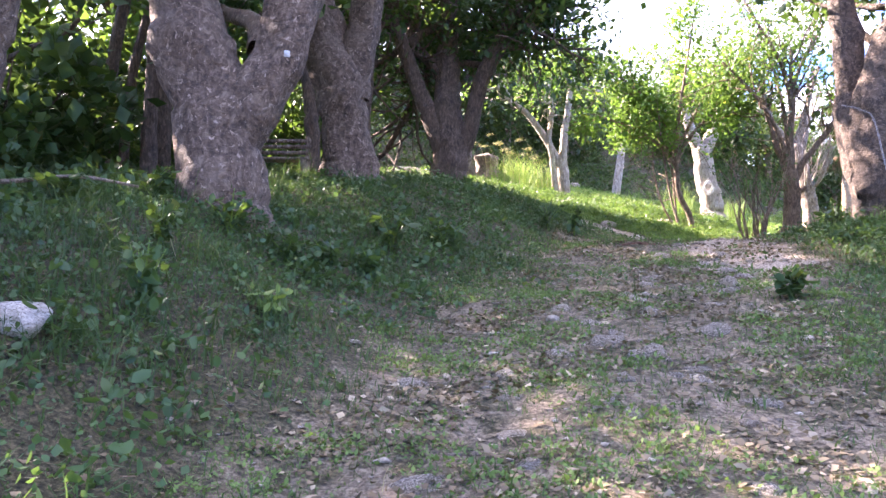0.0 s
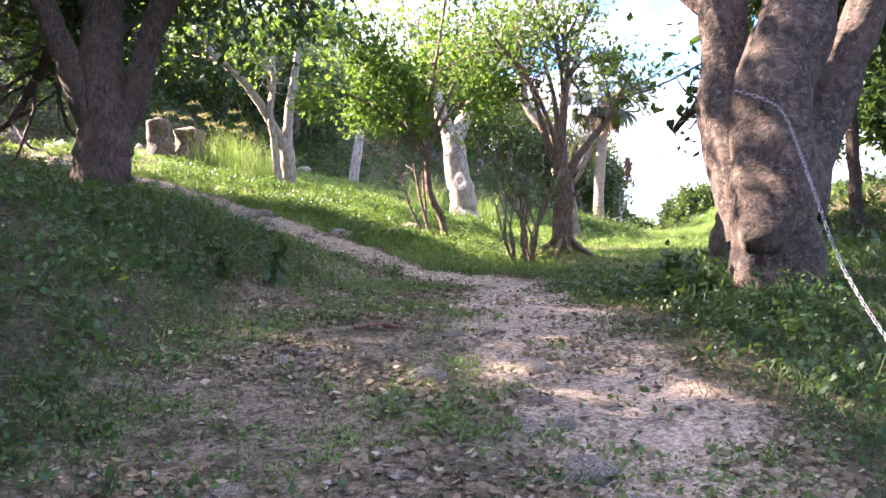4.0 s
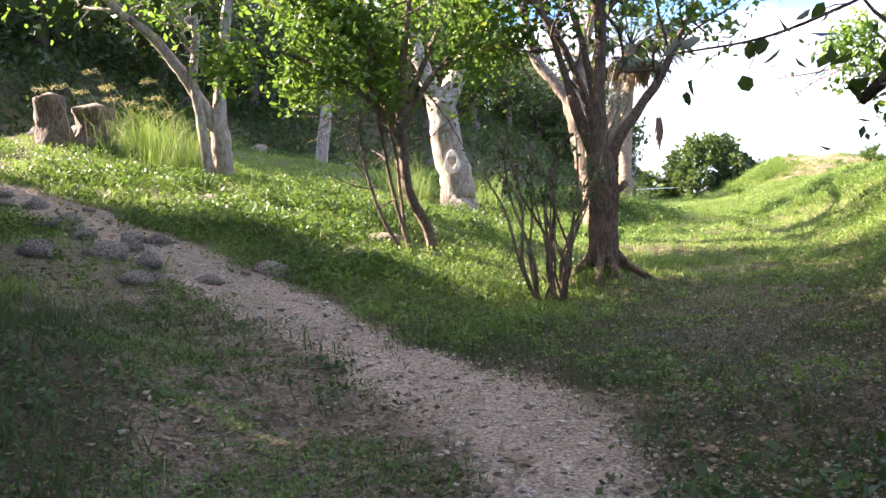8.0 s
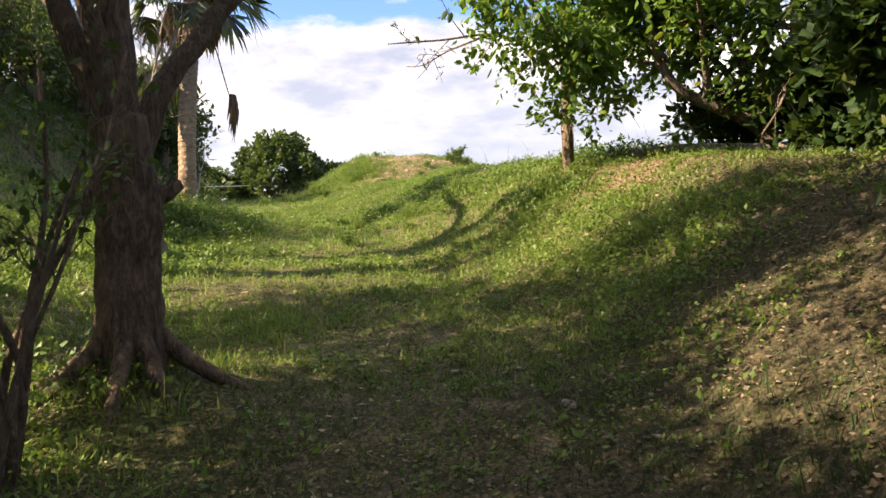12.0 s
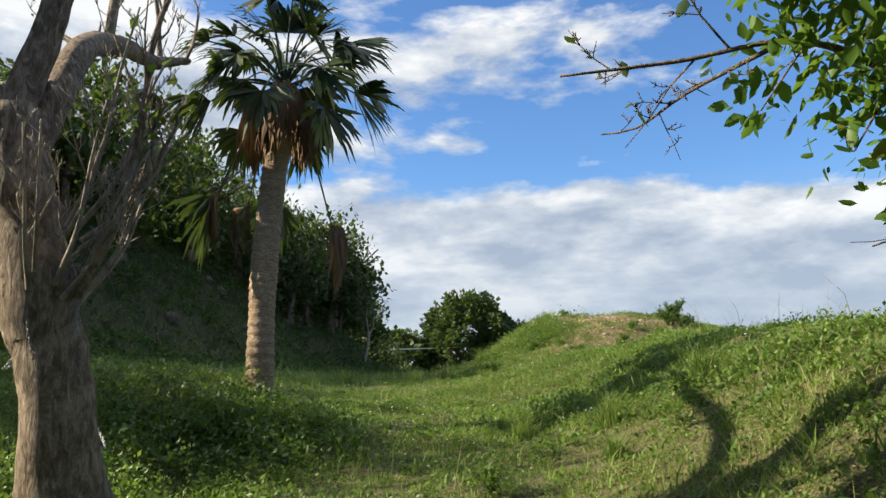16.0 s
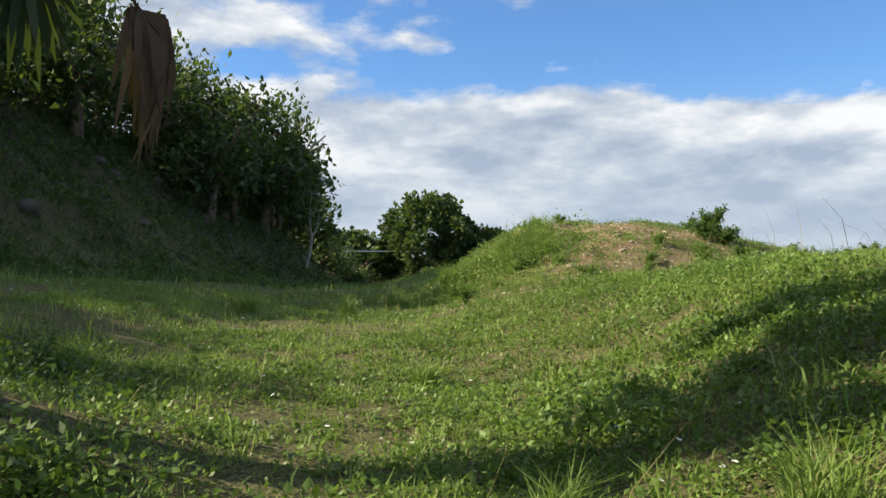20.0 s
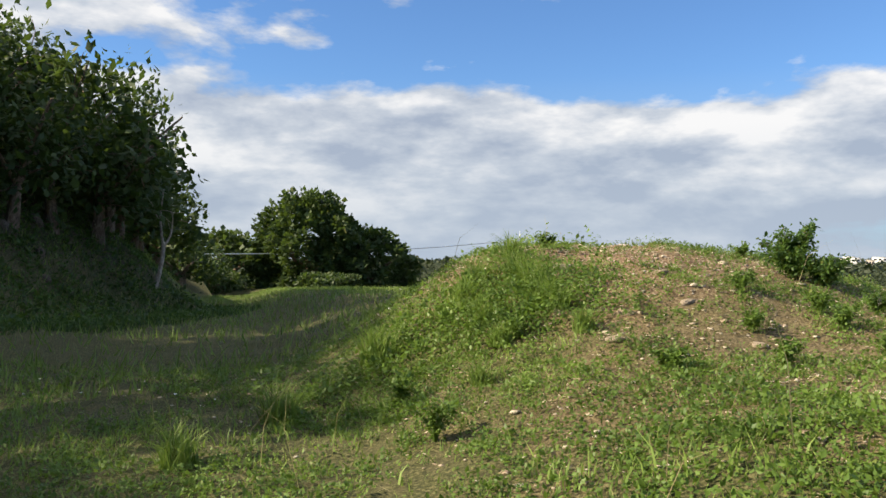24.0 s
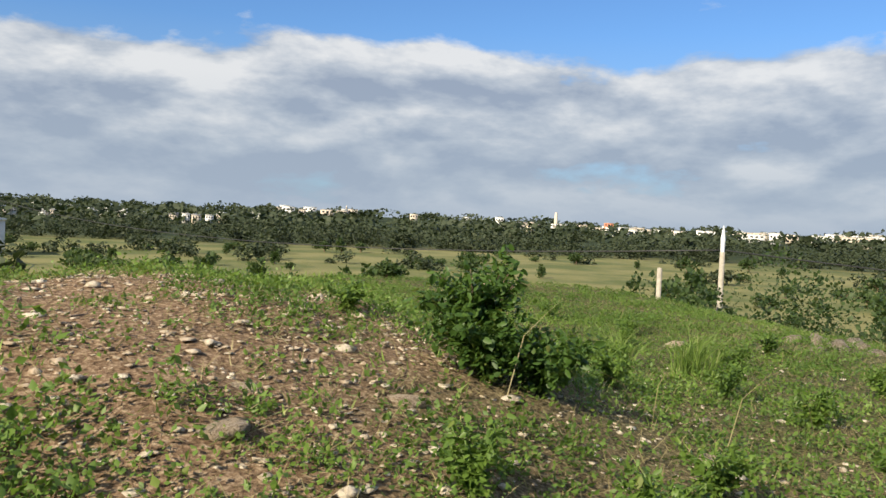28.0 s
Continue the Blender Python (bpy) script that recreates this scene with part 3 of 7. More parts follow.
def tree(name, at, limbs, bark, leaf, seed, label, category="tree", depth=2, count=5, ratio=0.5, each=14, size=0.09,
         jitter=0.10, rough=0.10, flare=0.5, sides=12, rise=0.25, spread=0.75, start=0.4, rich=False, group="", trunks=1, skip=0.0, droop=0.2, step=0.12, low=0.0):
    """A tree: the first lines are its trunk, the others its limbs, each with twigs; the leaves hang on the twigs."""
    rng = np.random.default_rng(seed)
    root = thing(name, (at[0], at[1], gz(*at, 0.12)), label, category, group)
    twigs = []
    for i, (pts, r0, r1) in enumerate(limbs):
        pts = np.array(pts, float) + [0, 0, 0.12]
        if i < trunks:
            pts[0, 2] -= 0.22 + r0 * 0.9
        line = smooth_line(pts, step)
        line[1:-1] += rng.normal(size=(len(line) - 2, 3)) * r0 * 0.05
        shape = [tube(line, [r0, (r0 + r1) / 2, r1], sides, rough, seed + i * 2.3, None, flare if i < trunks else 0.0)]
        if i >= trunks or len(limbs) <= trunks or pts[-1][2] > 4.0:
            a, b = branches(rng, line, r0, r1, depth, spread, count, ratio, rise, start)
            shape += a
            twigs += b
        part("trunk" if i < trunks else "limb", join(*shape), bark, root)
    if leaf is not None and each:
        keep = [t for t in twigs if rng.uniform() > skip and t[:, 2].mean() > low]
        p, o = along(rng, keep, each, jitter)
        part("crown", leaves(rng, p, size, o, droop=droop, rich=rich), leaf, root, soft=False)
    return root


def boulder(rng, size, seed=0.0, flat=0.7):
    """An uneven rock, centred on its base."""
    bm = bmesh.new()
    bmesh.ops.create_icosphere(bm, subdivisions=2, radius=1.0)
    off = Vector((rng.uniform(-50, 50), rng.uniform(-50, 50), seed))
    for v in bm.verts:
        k = 1.1 + 0.40 * noise.noise(v.co * 1.1 + off) - 0.45 * abs(noise.noise(v.co * 1.9 + off)) + 0.24 * noise.noise(v.co * 3.7 + off) + 0.16 * noise.noise(v.co * 8 + off)
        v.co = Vector((v.co.x * size[0] * k, v.co.y * size[1] * k, v.co.z * size[2] * k * flat))
    bm.verts.ensure_lookup_table()
    v = np.array([q.co[:] for q in bm.verts])
    f = np.array([[q.index for q in face.verts] for face in bm.faces])
    bm.free()
    # broken faces
    for q in unit(rng.normal(size=(9, 3))):
        over = np.maximum((v / size) @ q - rng.uniform(0.55, 0.85), 0)
        v = v - over[:, None] * 0.9 * q * size
    return v, f


def box(x0, y0, z0, x1, y1, z1):
    v = np.array([(x, y, z) for z in (z0, z1) for y in (y0, y1) for x in (x0, x1)], float)
    return v, np.array([(0, 2, 3, 1), (4, 5, 7, 6), (0, 1, 5, 4), (2, 6, 7, 3), (0, 4, 6, 2), (1, 3, 7, 5)])

# ---- ground ----
def worn_at(x, y):
    """How far feet have worn the turf away."""
    w = np.zeros(np.shape(x))
    for line, half in PATHS.values():
        d, _ = from_line(line, x, y)
        d = np.abs(d) + 0.25 * lumps(x, y, 0.7, 5.0)
        w = np.maximum(w, (1 - smooth(half * 0.45, half * 1.35, d)) * (1 if half < 1 else 0.66))
    d, _ = from_line(np.array([(5.5, 12.6), (8.6, 16.9), (10.0, 18.6)]), x, y)
    w = np.maximum(w, 0.3 * (1 - smooth(0.5, 1.6, np.abs(d + 0.2 * lumps(x, y, 0.8)))))
    d, _ = from_line(AXIS, x, y)
    thin = smooth(0.9, 2.2, d) * (1 - smooth(4.5, 6.5, d)) * smooth(10.5, 12.5, y) * (1 - smooth(18.0, 20.5, y))
    w = np.maximum(w, 0.2 * thin * smooth(-0.6, 0.2, lumps(x, y, 0.8, 6.0)))
    return w


def bare_at(x, y):
    """Bare rubble of the mound, and a few patches on the bank."""
    r = np.hypot((x - 25.0) / 2.7, (y - 33.7) / 2.1) + 0.22 * lumps(x, y, 0.7, 2.0)
    b = 1 - smooth(0.55, 1.15, r)
    r = np.hypot((x - 15.6) / 1.8, (y - 19.4) / 1.5) + 0.3 * lumps(x, y, 0.6, 4.0)
    b = np.maximum(b, 0.8 * (1 - smooth(0.4, 1.0, r)))
    r = np.hypot((x - 23.6) / 4.0, (y - 31.2) / 2.4) + 0.4 * lumps(x, y, 0.5, 1.0)
    return np.maximum(b, 0.45 * (1 - smooth(0.4, 1.1, r)))


def spread_axis(a, b, step, lo, hi):
    mid = np.arange(a, b, step)
    up, down, s = [b], [a], step
    while up[-1] < hi:
        s *= 1.18
        up.append(up[-1] + s)
    s = step
    while down[-1] > lo:
        s *= 1.18
        down.append(down[-1] - s)
    return np.concatenate([down[:0:-1], mid, up])


gx, gy = spread_axis(-5, 37, 0.21, -900, 3200), spread_axis(-2, 60, 0.21, -900, 3200)
GX, GY = np.meshgrid(gx, gy, indexing="ij")
GZ = ground(GX, GY)
nx, ny = GX.shape
ii, jj = np.meshgrid(np.arange(nx - 1), np.arange(ny - 1), indexing="ij")
ii, jj = ii.ravel(), jj.ravel()
land = new("ground", mesh_of("ground", np.stack([GX, GY, GZ], -1).reshape(-1, 3),
                             np.stack([ii * ny + jj, (ii + 1) * ny + jj, (ii + 1) * ny + jj + 1, ii * ny + jj + 1], 1), SOIL))
tagged(land, "uneven turf and trodden dirt ground with fallen leaves", "ground", kind="structure")
axis_d, _ = from_line(AXIS, GX, GY)
# leaf mould under the trees and on the wooded hill, darkened to deepen their shade
shade_humus = np.maximum(0.9 * (1 - smooth(15.5, 19.0, GY + 0.8 * lumps(GX, GY, 1.4, 3.0))), 0.9 * smooth(0.3, 3.0, -from_line(TOE, GX, GY)[0]))
shade_humus = np.maximum(shade_humus, 0.85 * smooth(1.5, -1.5, GX) * smooth(14.0, 16.0, GY) * (GY < 30))
# the shaded foot of the right bank is darkened the same way
shade_humus = np.maximum(shade_humus, 0.8 * smooth(1.0, 2.4, axis_d) * (1 - smooth(5.0, 7.0, axis_d)) * (1 - smooth(17.0, 19.5, GY)))
lawn = smooth(55, 85, axis_d) * (1 - smooth(420, 540, np.hypot(GX - 20, GY - 30)))
side_d, _ = from_line(PATHS["side"][0], GX, GY)
tread = 1 - smooth(0.22, 0.80, np.abs(side_d) + 0.22 * lumps(GX, GY, 0.7, 5.0))
soil_worn = np.maximum(np.minimum(worn_at(GX, GY), 0.42), tread)
for key, values in (("worn", soil_worn), ("bare", bare_at(GX, GY)), ("lawn", lawn), ("shade_humus", shade_humus), ("wood", smooth(400, 440, np.hypot(GX - 20, GY - 30)))):
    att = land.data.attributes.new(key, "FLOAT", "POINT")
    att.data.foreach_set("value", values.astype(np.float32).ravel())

# ---- trees along the shaded trail ----
BROWN = "massive old tree with mottled grey-brown bark on the grassy bank"
tree("old_tree", (-1.9, 6.95), [
    ([(0.05, 0, 0), (0.0, 0, 0.45), (-0.06, 0.0, 0.85), (-0.22, 0.05, 1.3), (-0.42, 0.1, 2.0), (-0.75, 0.3, 3.2), (-1.1, 0.8, 4.6), (-1.6, 1.4, 6.2)], 0.37, 0.13),
    ([(0.12, 0, 0.6), (0.42, 0.0, 1.1), (0.62, 0.05, 1.7), (0.78, 0.2, 2.6), (1.3, 0.5, 4.2), (2.0, 0.6, 5.6)], 0.25, 0.12),
    ([(0.3, 0.1, 1.35), (0.15, 0.6, 1.75), (-0.3, 1.4, 2.1), (-0.9, 2.4, 2.6)], 0.10, 0.05)],
    BARK_BROWN, LEAF_DEEP, 11, "massive forked tree with mottled brown bark and pale blazes", depth=2, each=100, size=0.14, jitter=0.34, flare=0.35, sides=24, start=0.55, rough=0.15)
tree("old_tree", (-1.25, 10.9), [
    ([(0.05, 0, 0), (0.0, 0, 0.5), (-0.1, 0.0, 1.2), (-0.34, 0.0, 2.0), (-0.62, 0.0, 2.9), (-0.9, 0.2, 4.2), (-1.2, 0.4, 6.0)], 0.37, 0.16),
    ([(-0.02, 0, 1.2), (0.14, 0.0, 1.9), (0.28, 0.0, 2.7), (0.5, 0.1, 3.6), (1.0, 0.3, 4.6), (1.5, 0.2, 6.2)], 0.26, 0.10),
    # three high limbs added above the view; their leaves shade trail and verge
    ([(0.9, 0.25, 4.2), (1.5, 1.2, 5.6), (2.4, 2.0, 6.6), (3.4, 2.4, 7.2)], 0.12, 0.05),
    ([(0.4, 0.05, 3.2), (0.9, -0.2, 4.0), (1.5, -0.5, 4.5), (2.1, -0.9, 4.9)], 0.10, 0.04),
    ([(-0.9, 0.2, 4.0), (-0.6, 1.4, 5.0), (-0.3, 2.4, 5.4), (0.2, 3.2, 5.8)], 0.10, 0.04)],
    BARK_BROWN, LEAF_DEEP, 12, "leaning old tree with pale trail blazes on bark", depth=2, each=115, size=0.15, jitter=0.42, flare=0.45, sides=22, start=0.55, rough=0.15, skip=0.1)
tree("old_tree", (-2.95, 4.6), [
    ([(0, 0, 0), (0.14, 0, 0.9), (0.50, 0.05, 1.9), (0.85, 0.2, 3.2), (1.0, 0.5, 4.2), (0.8, 1.2, 5.6)], 0.30, 0.12),
    ([(0.6, 0.15, 2.9), (0.2, 0.6, 4.0), (-0.5, 1.2, 5.4)], 0.15, 0.06)],
    BARK_BROWN, LEAF_DEEP, 13, "leaning tree trunk with pale patchy bark", depth=2, each=60, size=0.13, jitter=0.22, sides=18)
tree("shade_tree", (0.15, 17.1), [
    ([(0, 0, 0), (-0.02, 0, 0.6), (0.02, 0.0, 1.2), (-0.05, 0.1, 1.9), (-0.05, 0.4, 3.0), (0.0, 1.0, 4.4), (-0.3, 1.9, 5.8)], 0.42, 0.09),
    ([(-0.05, 0, 0.8), (-0.35, 0, 1.7), (-0.75, 0.1, 2.7), (-1.3, 0.2, 4.2), (-2.2, 0.8, 5.6)], 0.22, 0.07),
    # the next two limbs are added only for the shade they cast
    ([(0.0, 1.0, 4.2), (0.05, 2.0, 5.05), (0.15, 2.9, 5.6), (0.2, 3.6, 5.8)], 0.11, 0.05),
    ([(-0.05, 0.3, 2.4), (0.4, 1.5, 3.1), (0.9, 2.7, 3.5), (1.5, 3.7, 3.7)], 0.10, 0.04),
    ([(0.05, 0, 0.8), (0.4, 0, 1.6), (0.65, -0.1, 2.6), (1.3, -0.3, 4.0), (1.9, -0.2, 5.4)], 0.21, 0.06),
    ([(0.6, -0.1, 2.4), (1.1, -0.2, 3.2), (1.7, -0.3, 3.7), (2.2, -0.3, 3.9)], 0.09, 0.03)],
    BARK_DARK, LEAF_DEEP, 14, "dark many-limbed shade tree at the bank's crest", depth=2, count=10, ratio=0.62, each=54, size=0.14, jitter=0.42, low=2.5, skip=0.28, rise=0.1, sides=16, start=0.45)
for k, (x, y, h, lean, r) in enumerate([(-3.4, 9.4, 4.6, 0.25, 0.10), (-3.9, 9.9, 4.2, 0.5, 0.07), (-2.4, 15.6, 5.0, -0.5, 0.15), (-1.6, 16.6, 4.8, 0.2, 0.10), (-5.4, 13.0, 5.2, 0.4, 0.13), (-6.5, 7.5, 5.2, -0.3, 0.14), (-4.6, 18.5, 5.0, 0.4, 0.14), (-7.5, 16.0, 5.5, 0.4, 0.16), (-2.6, 20.5, 4.4, 0.3, 0.12), (-4.2, 12.2, 5.4, 0.2, 0.15), (-6.2, 10.4, 5.6, 0.2, 0.16), (-8.8, 12.0, 5.8, 0.3, 0.16), (-7.0, 19.5, 5.6, 0.2, 0.15), (-10.5, 16.5, 6.0, 0.3, 0.18), (-5.0, 5.6, 5.6, 0.3, 0.15), (-3.4, 14.8, 4.2, 0.3, 0.11), (-4.6, 15.6, 4.4, -0.2, 0.12), (-3.6, 12.0, 3.8, -0.4, 0.09)]):
    tree("slender_tree", (x, y), [([(0, 0, 0), (lean * 0.3, 0, h * 0.35), (lean, 0.1, h * 0.7)], r, r * 0.7),
                                  ([(lean, 0.1, h * 0.66), (lean * 1.4 + 0.4, 0.2, h * 0.85), (lean + 1.0, 0.5, h)], r * 0.6, r * 0.25),
                                  ([(lean, 0.1, h * 0.66), (lean - 0.5, -0.1, h * 0.85), (lean - 1.0, 0.1, h)], r * 0.6, r * 0.25)],
         BARK_DARK, LEAF_MID if k % 3 == 0 else LEAF_DEEP, 30 + k, "slender dark-barked tree in the wood", depth=2, count=5, ratio=0.65, each=8 if k in (2, 9, 15, 17) else 30, size=0.19, jitter=0.42, rise=0.05, sides=8, start=0.3, group="slender trees of the wood")
# tall trees added up-sun, mostly unseen, to shade the bank and clearing
for k, (x, y, h) in enumerate([(-2.5, 21.4, 6.6), (-5.2, 22.8, 7.4), (-8.0, 20.4, 7.0), (-10.6, 9.4, 6.6), (-6.8, 25.6, 7.2)]):
    tree("shading_tree", (x, y), [([(0, 0, 0), (0.1, 0.05, h * 0.25), (-0.1, 0.1, h * 0.5), (0.1, 0.2, h * 0.72)], 0.24, 0.12),
                               ([(0, 0.1, h * 0.42), (-0.9, 0.3, h * 0.62), (-1.9, 0.4, h * 0.78)], 0.13, 0.04),
                               ([(0, 0.1, h * 0.45), (1.0, -0.2, h * 0.66), (2.0, -0.4, h * 0.82)], 0.13, 0.04),
                               ([(0, 0.1, h * 0.5), (0.3, 1.1, h * 0.75), (0.4, 1.9, h * 0.9)], 0.11, 0.04),
                               ([(0, 0.1, h * 0.5), (-0.2, -1.0, h * 0.72), (-0.1, -1.8, h * 0.88)], 0.11, 0.04)],
         BARK_DARK, LEAF_DEEP, 600 + k, "tall dark-leaved tree of the wood, added to cast shade", depth=2, count=5, ratio=0.5, each=46, size=0.23, jitter=0.5, rise=0.1, sides=8, start=0.3, group="tall trees of the wood")
tree("chained_tree", (5.25, 9.75), [
    ([(-0.05, -0.1, 0), (-0.12, -0.12, 0.5), (-0.16, -0.12, 0.95), (-0.16, -0.12, 1.4), (-0.02, -0.15, 1.9), (0.16, -0.2, 2.5), (0.1, -0.1, 3.6), (0.0, 0.2, 5.0)], 0.34, 0.11),
    ([(-0.15, 0.05, 0.4), (-0.26, 0.25, 1.2), (-0.24, 0.3, 2.0), (-0.3, 0.35, 2.9), (-0.3, 0.4, 4.2), (-0.3, 0.2, 5.4)], 0.21, 0.09),
    ([(0.12, -0.05, 0.6), (0.36, 0.05, 1.1), (0.72, 0.05, 1.9), (1.15, 0.0, 2.8), (2.0, 0.0, 4.0)], 0.19, 0.09),
    ([(0.1, 0.2, 0.7), (0.28, 0.4, 1.4), (0.5, 0.5, 2.4), (0.9, 0.9, 4.2)], 0.13, 0.07)],
    BARK_KNOT, LEAF_DEEP, 15, "thick knotty many-stemmed tree with a chain tied round", depth=2, each=60, size=0.12, jitter=0.22, sides=18, start=0.6, rough=0.14, flare=0.3)
for k, (x, y, h, lean) in enumerate([(8.6, 11.2, 4.6, 0.2), (8.8, 12.6, 4.8, -0.3), (8.2, 9.6, 5.0, 0.7), (9.6, 11.0, 4.8, 0.3), (7.4, 7.2, 5.4, 0.4), (10.6, 13.2, 4.4, 0.2)]):
    tree("verge_tree", (x, y), [([(0, 0, 0), (lean * 0.3, 0.05, h * 0.3), (lean, 0.1, h * 0.6)], 0.085, 0.06),
                                ([(lean, 0.1, h * 0.55), (lean * 1.4 + 0.5, 0.2, h * 0.75), (lean + 1.0, 0.2, h * 0.9)], 0.05, 0.02),
                                ([(lean, 0.1, h * 0.50), (lean - 0.5, -0.1, h * 0.75), (lean - 0.8, -0.4, h)], 0.05, 0.02)],
         BARK_DARK, LEAF_DEEP, 50 + k, "thin dark tree on the shady verge", depth=2, count=6, ratio=0.6, each=92, size=0.14, jitter=0.34, rise=0.0, sides=8, start=0.15, group="thin trees on the verge")

leaner = tree("leaning_tree", (6.7, 12.1), [
    ([(0, 0, 0), (0.1, 0, 0.5), (0.32, 0, 1.0), (0.6, 0.0, 1.8), (0.9, 0.1, 2.8), (1.3, 0.3, 4.4)], 0.34, 0.11),
    ([(0.25, 0.05, 0.8), (0.75, 0.1, 1.6), (1.5, 0.2, 2.6), (2.4, 0.3, 3.8)], 0.19, 0.07),
    # two high limbs added out of view to shade the ground below
    ([(0.7, 0.0, 2.0), (0.3, -0.3, 3.1), (-0.6, 0.1, 4.4), (-1.6, 0.6, 5.4), (-2.6, 1.2, 6.0)], 0.10, 0.04),
    ([(1.0, 0.2, 3.2), (0.6, 1.0, 4.6), (0.2, 2.0, 5.6), (0.0, 3.0, 6.2)], 0.10, 0.04)],
    BARK_DARK, LEAF_DEEP, 27, "leaning dark trunk with a gnarled buttressed foot", depth=2, count=6, each=42, size=0.14, jitter=0.4, sides=16, start=0.55, rough=0.14, flare=0.5)

rng = np.random.default_rng(43)
base = np.array([6.7, 12.1, gz(6.7, 12.1, 0.12)])
line = smooth_line(np.array([(7.55, 12.2, 4.55), (7.2, 12.9, 4.75), (6.75, 13.5, 4.5), (6.3, 13.75, 4.33), (5.75, 13.95, 4.25)]) - base, 0.08)
a1, b1 = branches(rng, line, 0.022, 0.005, 1, 0.6, 8, 0.16, -0.1, 0.35)
part("twig_branch", join(tube(line, [0.022, 0.014, 0.005], 6, 0.1, 1.0), *a1), BARK_TWIG, leaner)
p, o = along(rng, b1, 3, 0.05)
part("leaves", leaves(rng, p, 0.10, o, droop=0.9, wide=0.46, rich=True), LEAF_DEEP, leaner, "large drooping leaves", soft=False)

# ---- trees of the clearing ----
tree("pale_forked_tree", (3.55, 25.0), [
    ([(0.15, 0, 0), (0.12, 0, 0.6), (0.05, 0, 1.1)], 0.19, 0.16),
    ([(-0.12, -0.1, -0.2), (-0.2, -0.1, 0.8), (-0.32, -0.1, 1.7), (-0.25, -0.1, 2.5), (-0.3, 0, 3.6)], 0.10, 0.06),
    ([(0.02, 0, 0.9), (-0.35, 0, 1.6), (-0.9, 0, 2.4), (-1.6, 0, 3.0), (-2.3, 0, 3.9)], 0.13, 0.05),
    ([(0.1, 0, 0.9), (0.16, 0, 1.9), (0.3, 0, 2.8), (0.5, 0.1, 4.4)], 0.13, 0.06)],
    BARK_PALE, LEAF_BRIGHT, 16, "pale grey leaning tree with two crossing stems", depth=2, count=6, ratio=0.45, each=40, size=0.14, jitter=0.4, sides=10, start=0.55, skip=0.1, low=3.0)
tree("pollarded_tree", (8.15, 25.0), [
    ([(0.1, 0, 0), (0.0, 0, 0.5), (-0.14, 0, 1.2), (-0.22, 0, 1.8), (-0.26, 0, 2.2)], 0.35, 0.28),
    ([(-0.28, 0, 2.0), (-0.46, 0, 2.4), (-0.66, 0, 2.9), (-0.8, 0.2, 3.7), (-1.2, 0.3, 5.0)], 0.19, 0.09),
    ([(-0.22, 0, 2.0), (0.02, 0, 2.5), (0.32, 0, 3.05), (0.5, 0.1, 3.8), (0.8, 0.2, 5.0)], 0.22, 0.10)],
    BARK_PALE, LEAF_MID, 17, "stout pale-barked pollarded tree with a forked top", depth=2, count=7, ratio=0.4, each=9, size=0.13, jitter=0.3, sides=16, start=0.6, skip=0.05, rough=0.05)
bare_limbed = tree("bare_limbed_tree", (11.12, 24.75), [
    ([(0, 0, 0), (-0.05, 0, 0.7), (-0.18, 0.04, 1.5), (-0.30, 0.1, 2.2), (-0.40, 0.16, 2.8)], 0.28, 0.20),
    ([(-0.40, 0.15, 2.65), (-0.72, 0.35, 3.15), (-1.02, 0.55, 3.7), (-1.1, 0.7, 4.4), (-1.5, 1.0, 5.4)], 0.15, 0.05),
    ([(-0.34, 0.12, 2.4), (-0.1, 0.3, 3.0), (0.15, 0.7, 3.55), (0.55, 1.4, 3.9), (1.1, 2.3, 4.15), (1.75, 3.3, 4.6)], 0.14, 0.04),
    ([(0.0, -0.2, 1.5), (0.15, -0.4, 1.9), (0.3, -0.45, 2.5), (0.4, -0.4, 3.1)], 0.05, 0.02),
    ([(-0.40, 0.15, 2.7), (-0.22, 0.15, 3.3), (0.0, 0.1, 4.2), (0.3, 0.1, 5.2)], 0.13, 0.05)],
    BARK_TAN, LEAF_MID, 18, "pale tree with bare twigs on a bent limb", depth=3, count=5, ratio=0.42, each=1, size=0.10, jitter=0.05, sides=14, start=0.35, skip=0.6, spread=0.6, rise=0.5)
rng = np.random.default_rng(44)
for k in range(13):
    a = rng.uniform(-2.6, 0.2)
    o = np.array([-0.15 + 0.2 * math.cos(a), 0.2 * math.sin(a), rng.uniform(1.5, 2.1)])
    w = np.array([math.cos(a) * 0.4 + 0.15, math.sin(a) * 0.35, 0])
    h = rng.uniform(0.7, 1.5)
    line = smooth_line([o, o + w * 0.5 + [0, 0, h * 0.3], o + w * 0.8 + [0, 0, h * 0.7], o + w * 1.1 + [0, 0, h]], 0.08)
    a1, b1 = branches(rng, line, 0.02, 0.006, 3, 0.6, 5, 0.42, 0.45, 0.2)
    part("sprout", join(tube(line, [0.022, 0.006], 6, 0.1, k), *a1), BARK_PALE, bare_limbed)
